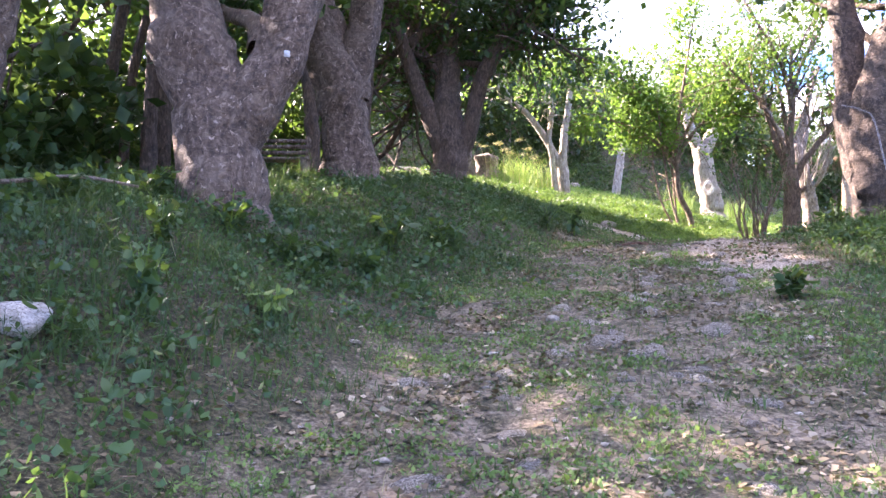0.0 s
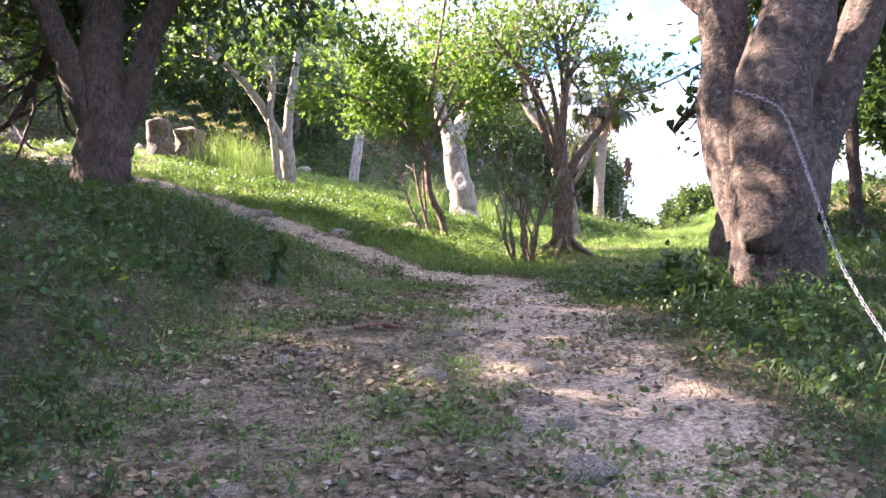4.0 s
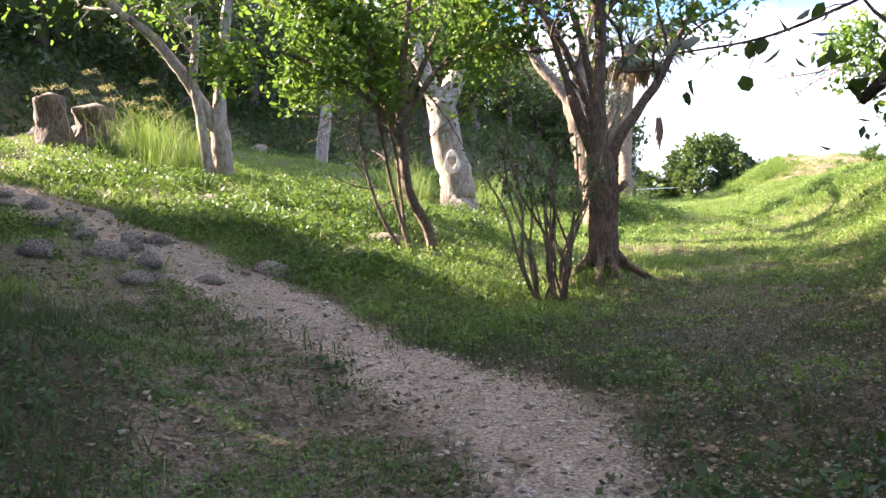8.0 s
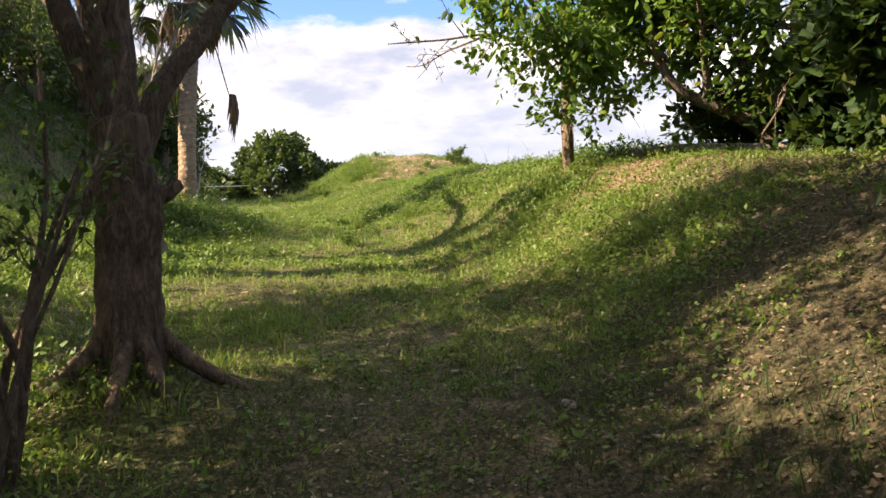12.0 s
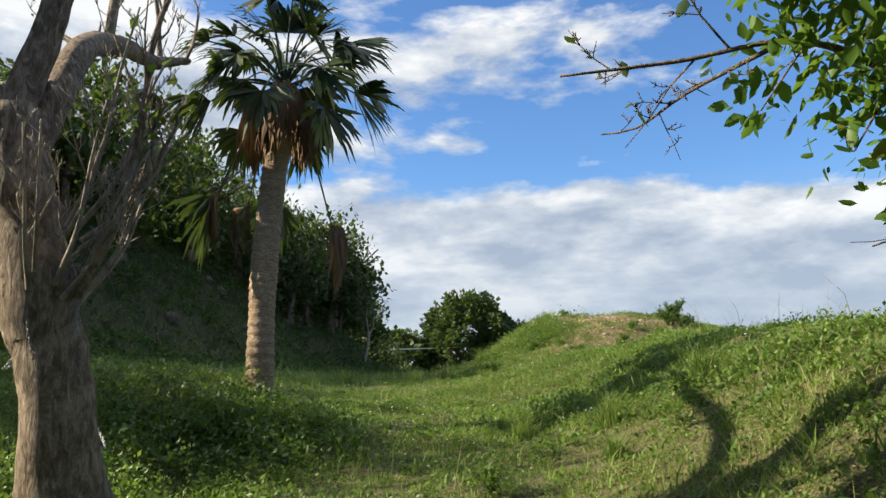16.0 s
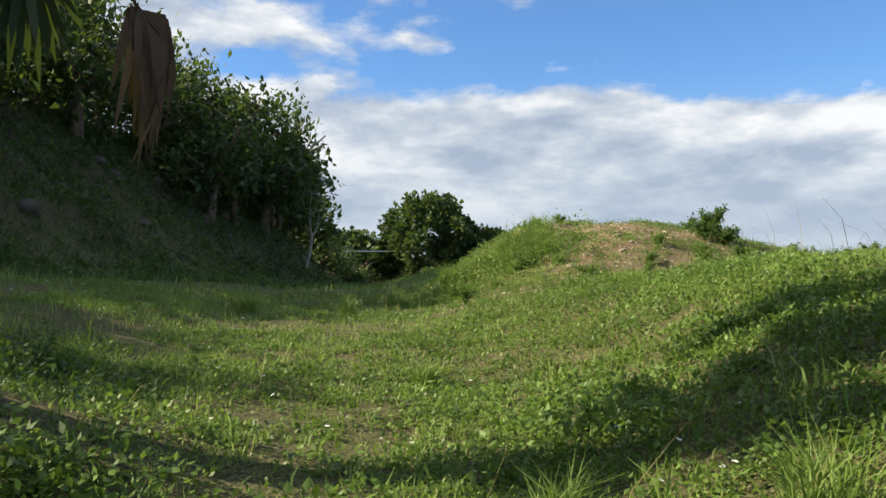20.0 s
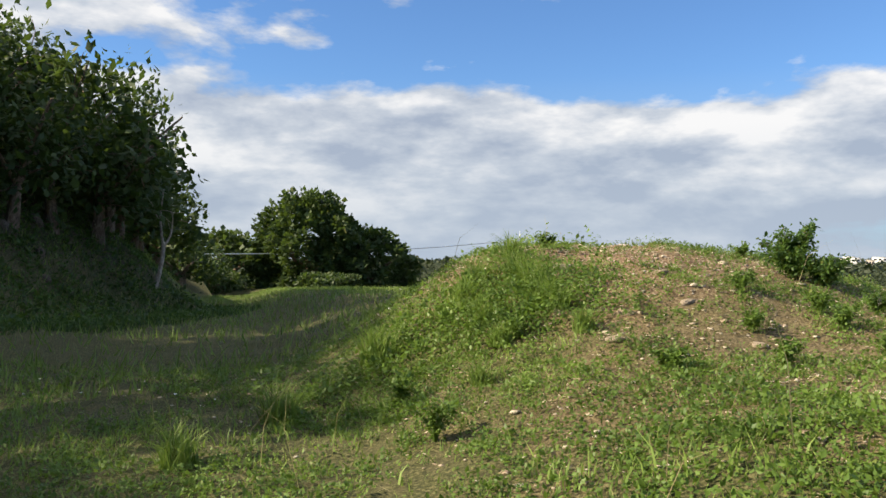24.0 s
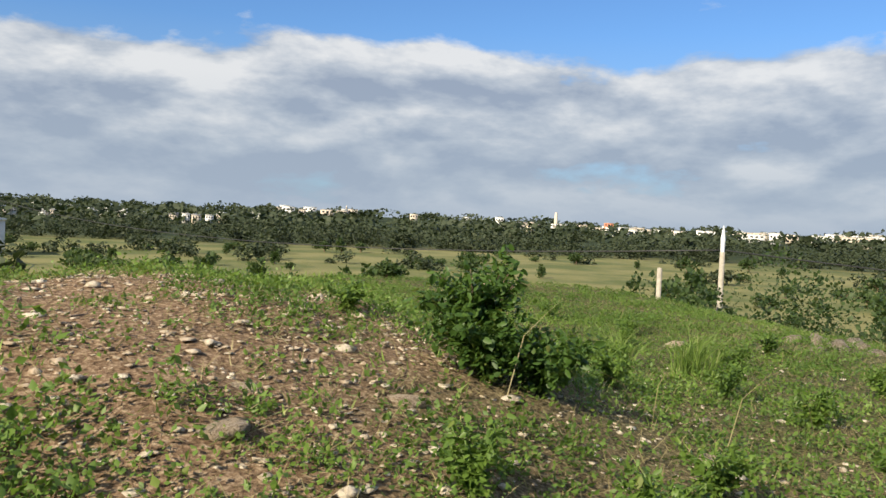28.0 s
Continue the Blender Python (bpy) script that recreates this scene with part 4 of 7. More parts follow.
dark = tree("dark_trunk_tree", (8.02, 18.9), [
    ([(0, 0, 0), (-0.02, 0, 0.5), (0.03, 0, 1.0), (-0.02, 0, 1.5)], 0.20, 0.17),
    ([(-0.06, 0, 1.3), (-0.14, -0.05, 1.9), (-0.42, -0.1, 2.6), (-0.8, -0.1, 3.2), (-1.6, -0.2, 4.0)], 0.065, 0.025),
    ([(0.0, 0, 1.35), (-0.02, 0, 2.2), (0.04, 0, 3.0), (0.1, 0.1, 4.4)], 0.11, 0.04),
    ([(0.06, 0, 1.25), (0.3, 0, 1.75), (0.72, 0, 2.25), (1.0, 0.0, 2.65), (1.5, 0.05, 3.5)], 0.085, 0.03),
    ([(0.10, -0.08, 1.0), (0.20, -0.12, 1.05), (0.27, -0.14, 1.12)], 0.06, 0.045),
    ([(-0.08, 0.05, 1.5), (-0.25, 0.3, 2.3), (-0.3, 0.8, 3.4)], 0.08, 0.03),
    ([(0.0, 0.1, 2.2), (0.2, 0.9, 3.3), (0.4, 1.8, 4.2), (0.6, 2.6, 5.0)], 0.06, 0.02),
    ([(0.06, 0, 2.8), (0.3, 0.3, 3.8), (0.9, 0.6, 4.8), (1.3, 0.4, 5.6)], 0.06, 0.02),
    ([(0.05, 0, 2.9), (-0.3, -0.3, 3.9), (-0.9, -0.4, 4.9), (-1.2, -0.2, 5.6)], 0.06, 0.02)],
    BARK_WARM, LEAF_MID, 19, "dark-trunked small tree standing on a root mound", depth=2, count=8, ratio=0.5, each=40, size=0.10, jitter=0.34, low=3.3, sides=16, start=0.55, skip=0.6, flare=0.15, rough=0.13)
rng = np.random.default_rng(41)
for k in range(8):
    a = k * 0.785 + rng.uniform(-0.25, 0.25)
    w = np.array([math.cos(a), math.sin(a), 0])
    reach = rng.uniform(0.5, 0.85)
    q = [gz(8.02 + w[0] * reach * s, 18.9 + w[1] * reach * s) - gz(8.02, 18.9, 0.12) for s in (0.6, 1.0)]
    part("root", tube([w * 0.12 + [0, 0, 0.42], w * 0.22 + [0, 0, 0.27], w * reach * 0.6 + [0, 0, q[0] + 0.03], w * reach + [0, 0, q[1] - 0.06]], [0.06, 0.05, 0.025], 8, 0.1, k, 0.08), BARK_WARM, dark)
tree("leaning_shrub_tree", (5.95, 20.25), [
    ([(0.3, 0.1, 0), (0.12, 0.05, 0.45), (-0.12, 0, 0.85), (-0.18, 0, 1.5), (-0.22, 0, 2.1)], 0.085, 0.06),
    ([(-0.2, 0, 1.6), (-0.7, 0, 2.2), (-1.4, 0, 2.6), (-2.3, -0.1, 2.9)], 0.05, 0.02),
    ([(-0.2, 0, 1.8), (-0.1, 0, 2.9), (0.1, 0.1, 4.0), (0.3, 0.1, 5.2)], 0.055, 0.02),
    ([(-0.2, 0, 1.7), (0.3, 0, 2.5), (1.0, -0.1, 3.1), (1.7, -0.2, 3.4)], 0.05, 0.02),
    ([(-0.2, 0, 1.9), (-0.6, 0.2, 3.0), (-1.3, 0.4, 3.8), (-2.2, 0.5, 4.3)], 0.045, 0.02),
    ([(-0.2, 0, 1.8), (0.2, 0.9, 2.8), (0.6, 1.8, 3.4), (1.0, 2.6, 3.9)], 0.045, 0.02),
    ([(-0.1, 0, 2.1), (0.6, 0.5, 3.3), (1.3, 1.0, 4.2), (1.9, 1.4, 4.7)], 0.045, 0.02),
    ([(-0.2, 0, 1.8), (-0.6, 1.2, 2.8), (-0.9, 2.2, 3.4), (-1.0, 3.0, 3.8)], 0.045, 0.02),
    ([(-0.1, 0, 0), (-0.3, 0, 0.7), (-0.45, 0, 1.5), (-0.7, -0.2, 3.0)], 0.035, 0.015),
    ([(-0.15, 0.05, 0), (-0.22, 0.1, 0.9), (-0.3, 0.2, 1.7), (-0.9, 0.3, 3.2)], 0.03, 0.012),
    ([(-0.2, -0.05, 0), (-0.55, -0.1, 0.6), (-0.75, -0.1, 1.3), (-0.8, -0.1, 2.0)], 0.03, 0.012)],
    BARK_TWIG, LEAF_BRIGHT, 20, "leaning many-stemmed small tree with bright green leaves", depth=2, count=8, ratio=0.42, each=40, size=0.10, jitter=0.24, sides=8, start=0.4, rise=0.12, low=2.2)
rng = np.random.default_rng(21)
clump = thing("stem_clump", (6.88, 18.1, gz(6.88, 18.1, 0.05)), "clump of dark bare upright shrub stems with twiggy tops", "shrub")
tips = []
for k in range(19):
    a, s = rng.uniform(0, 2 * np.pi), rng.uniform(0.1, 0.8)
    o = np.array([math.cos(a), math.sin(a) * 0.6, 0]) * 0.16
    w = np.array([math.cos(a), math.sin(a) * 0.6, 0]) * s
    if k % 3 == 0:
        w[0] = -abs(w[0]) * 1.2
    h = rng.uniform(1.3, 2.1)
    bend = rng.normal(size=(3, 3)) * [0.10, 0.07, 0.0]
    line = smooth_line([o, o + w * 0.2 + bend[0] + [0, 0, h * 0.3], o + w * 0.55 + bend[1] + [0, 0, h * 0.68], o + w * 0.95 + bend[2] + [0, 0, h]], 0.12)
    a1, b1 = branches(rng, line, 0.016, 0.006, 2, 0.7, 4, 0.26, 0.35, 0.6)
    part("stem", join(tube(line, [rng.uniform(0.016, 0.028), 0.008], 7, 0.1, k), *a1), BARK_TWIG, clump)
    tips += b1
p, o = along(rng, [t for t in tips if t[:, 2].mean() > 1.15], 4, 0.06)
part("crown", leaves(rng, p, 0.055, o), LEAF_DEEP, clump, soft=False)

# ---- trees on the right bank ----
leafy = tree("bank_tree", (16.1, 21.2), [
    ([(0, 0, 0), (-0.05, 0, 0.6), (-0.1, -0.05, 1.2)], 0.09, 0.08),
    ([(-0.1, 0, 1.0), (-0.5, -0.2, 1.6), (-1.2, -0.3, 2.1), (-2.0, -0.4, 2.5)], 0.05, 0.02),
    ([(-0.1, 0, 1.1), (-0.2, -0.1, 2.0), (-0.5, -0.3, 3.0)], 0.055, 0.02),
    ([(-0.05, 0, 1.0), (0.4, -0.6, 1.7), (0.7, -1.4, 2.4)], 0.05, 0.02),
    ([(-0.05, 0, 0.7), (-0.7, -0.5, 1.0), (-1.3, -0.9, 1.5)], 0.04, 0.015)],
    BARK_TWIG, LEAF_BRIGHT, 22, "leafy tree with glossy green leaves on the bank", depth=2, count=6, ratio=0.5, each=64, size=0.10, jitter=0.2, sides=8, start=0.35, rise=0.05, rich=True, droop=0.5, low=0.85)
rng = np.random.default_rng(42)
base = np.array([16.1, 21.2, gz(16.1, 21.2, 0.12)])
line = smooth_line(np.array([(16.0, 21.15, 5.1), (15.3, 21.2, 5.55), (14.6, 21.4, 5.72), (14.1, 21.9, 5.66), (13.52, 22.36, 5.60)]) - base, 0.1)
fork = smooth_line(np.array([(14.5, 21.5, 5.70), (14.4, 22.1, 5.56), (14.35, 22.5, 5.42), (14.25, 22.75, 5.42)]) - base, 0.1)
a1, b1 = branches(rng, line, 0.035, 0.008, 3, 0.65, 7, 0.26, 0.25, 0.25)
a2, b2 = branches(rng, fork, 0.018, 0.006, 3, 0.65, 5, 0.32, 0.25, 0.2)
part("bare_branch", join(tube(line, [0.035, 0.02, 0.008], 7, 0.12, 1.0), tube(fork, [0.018, 0.006], 6, 0.12, 2.0), *a1, *a2), BARK_TWIG, leafy, "bare twiggy branch with few leaves")
p, o = along(rng, [t for t in b1 + b2 if rng.uniform() < 0.08], 1, 0.03)
part("leaves", leaves(rng, p, 0.10, o, rich=True), LEAF_DEEP, leafy, soft=False)
tree("bank_tree", (17.9, 18.7), [
    ([(0, 0, 0), (-0.2, 0.2, 0.45), (-0.7, 0.7, 0.85)], 0.13, 0.10),
    ([(-0.6, 0.6, 0.78), (-1.1, 1.15, 1.15), (-1.45, 1.35, 1.9), (-1.75, 1.3, 2.8), (-2.0, 1.2, 3.6)], 0.085, 0.025),
    ([(-0.3, 0.3, 0.55), (-0.5, 0.1, 1.8), (-0.9, -0.2, 3.0), (-1.2, -0.4, 4.0)], 0.08, 0.02),
    ([(-0.8, 0.8, 0.95), (-1.4, 0.6, 1.9), (-2.2, 0.4, 2.7), (-2.9, 0.4, 3.3)], 0.06, 0.02),
    ([(0.0, 0.2, 0.5), (0.2, 1.0, 1.5), (0.1, 1.8, 2.3), (0.0, 2.4, 3.0)], 0.06, 0.02),
    ([(-0.3, 0.2, 0.7), (-1.0, -0.7, 1.7), (-1.9, -1.3, 2.4), (-2.6, -1.7, 3.0)], 0.06, 0.02),
    ([(-1.3, 1.2, 1.5), (-1.0, 2.0, 2.3), (-0.9, 2.6, 3.2)], 0.05, 0.02)],
    BARK_GREY, LEAF_BRIGHT, 23, "dense leafy tree with a low curved limb", depth=2, count=7, ratio=0.5, each=52, size=0.12, jitter=0.26, sides=8, start=0.3, rise=0.05, droop=0.5, low=1.15)
tree("bank_tree", (13.9, 15.4), [
    ([(0, 0, 0), (-0.05, 0.1, 0.8), (0.0, 0.2, 1.6)], 0.13, 0.10),
    ([(0, 0.2, 1.2), (-0.8, 0.8, 2.1), (-1.5, 1.6, 2.8)], 0.07, 0.02),
    ([(0, 0.2, 1.4), (0.1, 0.1, 2.4), (0.0, 0.2, 3.6)], 0.07, 0.02),
    ([(0, 0.2, 1.2), (0.6, 0.8, 1.6), (0.9, 1.6, 2.0)], 0.06, 0.02),
    ([(0, 0.1, 0.7), (-0.6, 0.4, 1.0), (-1.1, 0.9, 1.2)], 0.05, 0.02)],
    BARK_DARK, LEAF_DEEP, 24, "dense shady tree at the foot of the bank", depth=2, count=7, ratio=0.5, each=40, size=0.15, jitter=0.24, sides=8, start=0.25, rise=-0.05)
for k, (x, y) in enumerate([(17.6, 16.2), (16.0, 13.2), (12.6, 11.6), (18.4, 19.4)]):
    tree("bank_tree", (x, y), [([(0, 0, 0), (0.05, 0.1, 0.9), (0.0, 0.1, 1.8)], 0.12, 0.09),
                               ([(0, 0.1, 1.4), (-0.8, 0.3, 2.4), (-1.4, 0.6, 3.2)], 0.07, 0.02),
                               ([(0, 0.1, 1.4), (0.7, -0.3, 2.4), (1.2, -0.6, 3.4)], 0.07, 0.02),
                               ([(0, 0.1, 0.8), (-0.3, -0.8, 1.4), (-0.6, -1.5, 1.8)], 0.05, 0.02)],
         BARK_DARK, LEAF_DEEP, 60 + k, "dark-leaved tree behind the bank", depth=2, count=6, ratio=0.55, each=34, size=0.19, jitter=0.28, sides=8, start=0.2, rise=0.0, group="trees behind the bank")

# ---- fan palm ----
def fan(rng, stalk, way, droop, radius, mat, root, dead=False):
    """A palm leaf: stalk, and a fan of split blades."""
    way = unit(np.array(way, float))
    tip = way * stalk
    line = smooth_line([(0, 0, 0), tip * 0.5 + [0, 0, 0.10], tip + [0, 0, -droop * 0.25]], 0.12)
    base = line[-1]
    ax = unit(line[-1] - line[-3] + [0, 0, -droop * 0.4])
    side = unit(np.cross(ax, [0, 0, 1.0]))
    n = np.cross(side, ax)
    vs, fs = [], []
    m = 34
    spread = rng.uniform(2.0, 3.2)
    fold = rng.uniform(0.25, 0.7)
    side = unit(side + n * rng.normal() * 0.45)
    n = np.cross(side, ax)
    for q in range(m):
        a = (q / (m - 1) - 0.5) * (2.6 if dead else spread)
        d = unit(ax * math.cos(a) + side * math.sin(a) + n * (rng.normal() * 0.12 + fold * abs(math.sin(a))))
        w = unit(np.cross(d, n)) * 0.020 * (rng.uniform(0.9, 1.8) if dead else 1.5)
        L = radius * rng.uniform(0.8, 1.1) * (0.82 + 0.18 * math.cos(a))
        fall = np.array([0, 0, -1.0]) * L * (rng.uniform(0.5, 1.1) if dead else rng.uniform(0.02, 0.35))
        k = len(vs)
        lift = n * 0.012
        mid1, mid2, end = base + d * L * 0.4 + fall * 0.08, base + d * L * 0.75 + fall * 0.38, base + d * L * (0.95 if not dead else 0.8) + fall
        if dead:
            bend = np.array([rng.normal() * 0.10, rng.normal() * 0.10, -1.0]) * L
            mid1, mid2, end = base + d * L * 0.28, base + d * L * 0.34 + bend * 0.32, base + d * L * rng.uniform(0.15, 0.36) + bend * rng.uniform(0.6, 0.95)
            lift = n * 0.03
        vs += [base, mid1 - w + lift, mid1 + w, mid2 - w * 0.8 + lift, mid2 + w * 0.8, end]
        fs += [(k, k + 1, k + 2), (k + 1, k + 3, k + 2), (k + 2, k + 3, k + 4), (k + 3, k + 5, k + 4)]
    leaf = part("frond", (np.array(vs), np.array(fs)), mat, root, "dry brown hanging frond" if dead else "", soft=False)
    part("stalk", tube(line, [0.016, 0.010], 6), PALM_DEAD if dead else PALM_GREEN, leaf)
    leaf.location = (0.42, 0.24, 4.08)
    return leaf


rng = np.random.default_rng(25)
palm = thing("fan_palm", (13.82, 28.15, gz(13.82, 28.15, 0.15)), "fan palm with ringed brown trunk and ragged fronds", "palm")
line = smooth_line([(0, 0, -0.1), (0.02, 0.0, 0.8), (0.08, 0.05, 1.7), (0.2, 0.12, 2.6), (0.34, 0.2, 3.55), (0.40, 0.24, 4.1)], 0.025)
up = np.arange(len(line)) * 0.025
rings = 0.156 + 0.016 * (1 - (up / 0.115 + 0.15 * np.sin(up * 5)) % 1.0) + 0.006 * np.sin(up * 4.1) + 0.03 * np.exp(-up / 0.15)
part("trunk", tube(line, rings, 20, 0.012, 2.0), PALM_BARK, palm)
for k in range(32):
    a = k * 2.399 + rng.uniform(-0.4, 0.4)
    e = 1.45 - 1.75 * (k / 31) + rng.uniform(-0.15, 0.15)
    fan(rng, rng.uniform(0.75, 1.25), (math.cos(a) * math.cos(e), math.sin(a) * math.cos(e), math.sin(e)), 0.1 + k * 0.02, rng.uniform(0.5, 0.78), PALM_GREEN, palm)
for k in range(12):
    a = k * 0.525 + rng.uniform(-0.3, 0.3)
    fan(rng, rng.uniform(0.3, 0.5), (math.cos(a) * 0.8, math.sin(a) * 0.8, rng.uniform(-0.8, 0.15)), rng.uniform(0.5, 1.0), rng.uniform(0.5, 0.75), PALM_DEAD, palm, True)
fan(rng, 1.72, (0.34, -0.10, -0.93), 0.9, 0.85, PALM_DEAD, palm, True)
fan(rng, 1.45, (0.06, 0.25, -0.96), 0.3, 0.62, PALM_GREEN, palm)
fan(rng, 1.45, (-0.30, 0.10, -0.95), 0.9, 0.75, PALM_DEAD, palm, True)
fan(rng, 1.55, (-0.53, 0.1, -0.84), 0.7, 0.8, PALM_GREEN, palm)
fan(rng, 1.5, (-0.55, 0.1, -0.85), 1.0, 0.65, PALM_DEAD, palm, True)
fan(rng, 1.45, (-0.85, 0.3, -0.1), 0.6, 0.8, PALM_GREEN, palm)

# a second, slimmer palm stem under the trees
second = thing("palm_tree", (6.5, 31.0, gz(6.5, 31.0, 0.1)), "slim grey palm trunk below the wooded hill", "palm")
part("trunk", tube([(0, 0, 0), (0.1, 0, 0.7), (0.22, 0, 1.6), (0.25, 0, 3.2), (0.3, 0, 4.5)], [0.17, 0.14, 0.13], 12, 0.04, 1.0, 0.1), BARK_PALE, second)
p = np.array([0.3, 0, 4.5]) + rng.normal(size=(560, 3)) * [0.9, 0.9, 0.45]
part("crown", leaves(rng, p, 0.4, None, 0.8, 0.06), PALM_GREEN, second, soft=False)

# ---- wooded hill ----
woods = []
for k in range(5):
    rng = np.random.default_rng(70 + k)
    h = rng.uniform(2.9, 3.8)
    ob = tree("hill_tree", (-60 - 12 * k, -60), [
        ([(0, 0, 0), (0.1, 0, h * 0.25), (0.2, 0.1, h * 0.45)], 0.15, 0.11),
        ([(0.15, 0, h * 0.35), (-0.9, 0.3, h * 0.6), (-1.7, 0.4, h * 0.8)], 0.08, 0.03),
        ([(0.15, 0, h * 0.4), (0.9, -0.6, h * 0.65), (1.5, -1.1, h * 0.85)], 0.08, 0.03),
        ([(0.2, 0.1, h * 0.4), (0.4, 0.8, h * 0.7), (0.3, 1.2, h)], 0.08, 0.03),
        ([(0.1, 0, h * 0.3), (0.2, -0.9, h * 0.5), (0.0, -1.7, h * 0.6)], 0.07, 0.03)],
        BARK_TWIG, LEAF_WOOD, 80 + k, "dense broadleaved tree on the wooded hill", depth=2, count=3, ratio=0.66, each=78, size=0.20, jitter=0.52, sides=4, step=0.7, start=0.25, rise=0.0, group="trees of the wooded hill")
    woods.append(ob)
rng = np.random.default_rng(90)
spots = []
for k in range(900):
    s = rng.uniform(1.2, 5.3)
    i = int(s)
    q = TOE[i] + (TOE[i + 1] - TOE[i]) * (s - i)
    nrm = unit(np.array([-(TOE[i + 1] - TOE[i])[1], (TOE[i + 1] - TOE[i])[0]]))
    q = q + nrm * ((2.6 if s < 2.2 else 4.0 if s < 4.4 else 2.6) + rng.uniform(0, 1) ** 1.7 * 18)
    if all(np.hypot(*(q - o)) > 1.75 for o in spots) and q[0] > -20 and q[1] < 84:
        spots.append(q)
    if len(spots) >= 105:
        break
first = []
spots = spots[:98]
for k, q in enumerate(spots):
    s = rng.uniform(0.7, 0.9) if 4 < q[0] < 10 and 36.5 < q[1] < 43 else rng.uniform(0.95, 1.3) if q[0] < 11.5 else rng.uniform(0.95, 1.25)
    m = pose(q[0], q[1], gz(q[0], q[1], 0.15), 0, 0, rng.uniform(0, 360)) @ Matrix.Diagonal((s, s, s * rng.uniform(0.85, 1.15), 1))
    if k >= len(woods):
        copy_thing(woods[k % 5], m)
    else:
        first.append((woods[k], m))
for ob, m in first:
    ob.matrix_basis = m
# ---- far country ----
def dome(rng, n, rx, rz, size, lobes=9, base=0.0, wide=0.42):
    """Leaves of a rounded, lumpy crown."""
    c = np.clip(rng.normal(size=(lobes, 3)), -1.5, 1.5) * [rx * 0.42, rx * 0.42, rz * 0.20] + [0, 0, base + rz * 0.45]
    c[:, 2] -= 0.22 * rz * (np.hypot(c[:, 0], c[:, 1]) / rx) ** 2
    r = rng.uniform(0.24, 0.46, lobes)
    k = rng.integers(0, lobes, n)
    d = unit(rng.normal(size=(n, 3)))
    d[:, 2] = np.abs(d[:, 2]) * np.where(rng.uniform(size=n) < 0.8, 1, -0.5)
    p = c[k] + d * r[k][:, None] * [rx, rx, rz] * rng.uniform(0.82, 1.03, n)[:, None]
    p[:, 2] = np.maximum(p[:, 2], base + 0.1 * rng.uniform(size=n))
    return leaves(rng, p, size, d * (1 if wide < 0.6 else 0), droop=0.1, wide=wide)


def heap(rng, n, rx, h, size):
    """Leaves of a closed, lumpy, dome-shaped crown that reaches the ground."""
    d = unit(rng.normal(size=(n, 3)))
    d[:, 2] = np.abs(d[:, 2])
    a, e = np.arctan2(d[:, 1], d[:, 0]), np.arcsin(d[:, 2])
    r = 1 + 0.10 * np.sin(5 * a + 3 * e) * np.cos(e) + 0.08 * np.sin(9 * a - 7 * e + 1) * np.cos(e) + 0.07 * np.sin(13 * e + 4 * a) + 0.05 * np.sin(19 * a) * np.cos(e)
    p = d * [rx, rx, h] * (r * rng.uniform(0.88, 1.02, n))[:, None]
    p[:, :2] *= (1 - 0.12 * (1 - d[:, 2:3]) ** 3)
    return leaves(rng, p, size, d, droop=0.1, wide=0.5)


def round_tree(name, x, y, rx, h, stem, n, size, mat, seed, label, group="", solid=False):
    rng = np.random.default_rng(seed)
    root = thing(name, (x, y, gz(x, y, 0.2)), label, "tree", group)
    part("trunk", tube([(0, 0, 0), (0.1, 0, stem + h * 0.2), (0, 0, stem + h * 0.55)], [rx * 0.09, rx * 0.05], 8, 0.1, seed, 0.5), BARK_TWIG, root)
    for q in range(5):
        a = q * 1.256 + seed
        part("limb", tube([(0, 0, stem + h * 0.1), (math.cos(a) * rx * 0.3, math.sin(a) * rx * 0.3, stem + h * 0.35), (math.cos(a) * rx * 0.6, math.sin(a) * rx * 0.6, stem + h * 0.5)],
                          [rx * 0.05, rx * 0.015], 6, 0.1, q, 0.6), BARK_TWIG, root)
    part("crown", dome(rng, n, rx, h, size, 20, stem) if not solid else heap(rng, n, rx, h, size), mat, root, soft=False)
    return root


round_tree("dome_tree", 69.0, 100.5, 6.3, 11.9 - gz(69, 100.5), 0.0, 15000, 0.42, LEAF_WOOD, 101, "broad dome-shaped evergreen beyond the meadow", "", True)
round_tree("dome_tree", 61.5, 106.0, 6.0, 6.0, 0.0, 5000, 0.45, LEAF_WOOD, 102, "broad low evergreen beyond the meadow", "", True)
round_tree("dome_tree", 74.5, 98.0, 6.0, 8.4 - gz(74.5, 98), 0.0, 8000, 0.42, LEAF_WOOD, 103, "lower dark evergreen beside the domed tree", "", True)
for k, (x, y, rx, h) in enumerate([(28.4, 55.0, 1.9, 3.0), (31.0, 59.6, 2.1, 2.7), (36.0, 68.0, 2.8, 3.0), (43.5, 80.0, 3.0, 3.0), (25.6, 53.6, 2.0, 3.2), (49.0, 90.0, 3.4, 3.0), (56.0, 98.0, 3.4, 2.6), (66.0, 92.0, 2.6, 1.2), (61, 88, 2.2, 1.0)]):
    round_tree("edge_tree", x, y, rx, h, 0.5, 3000, 0.24, LEAF_WOOD, 110 + k, "dark leafy tree at the wood's edge", "trees at the wood's edge")
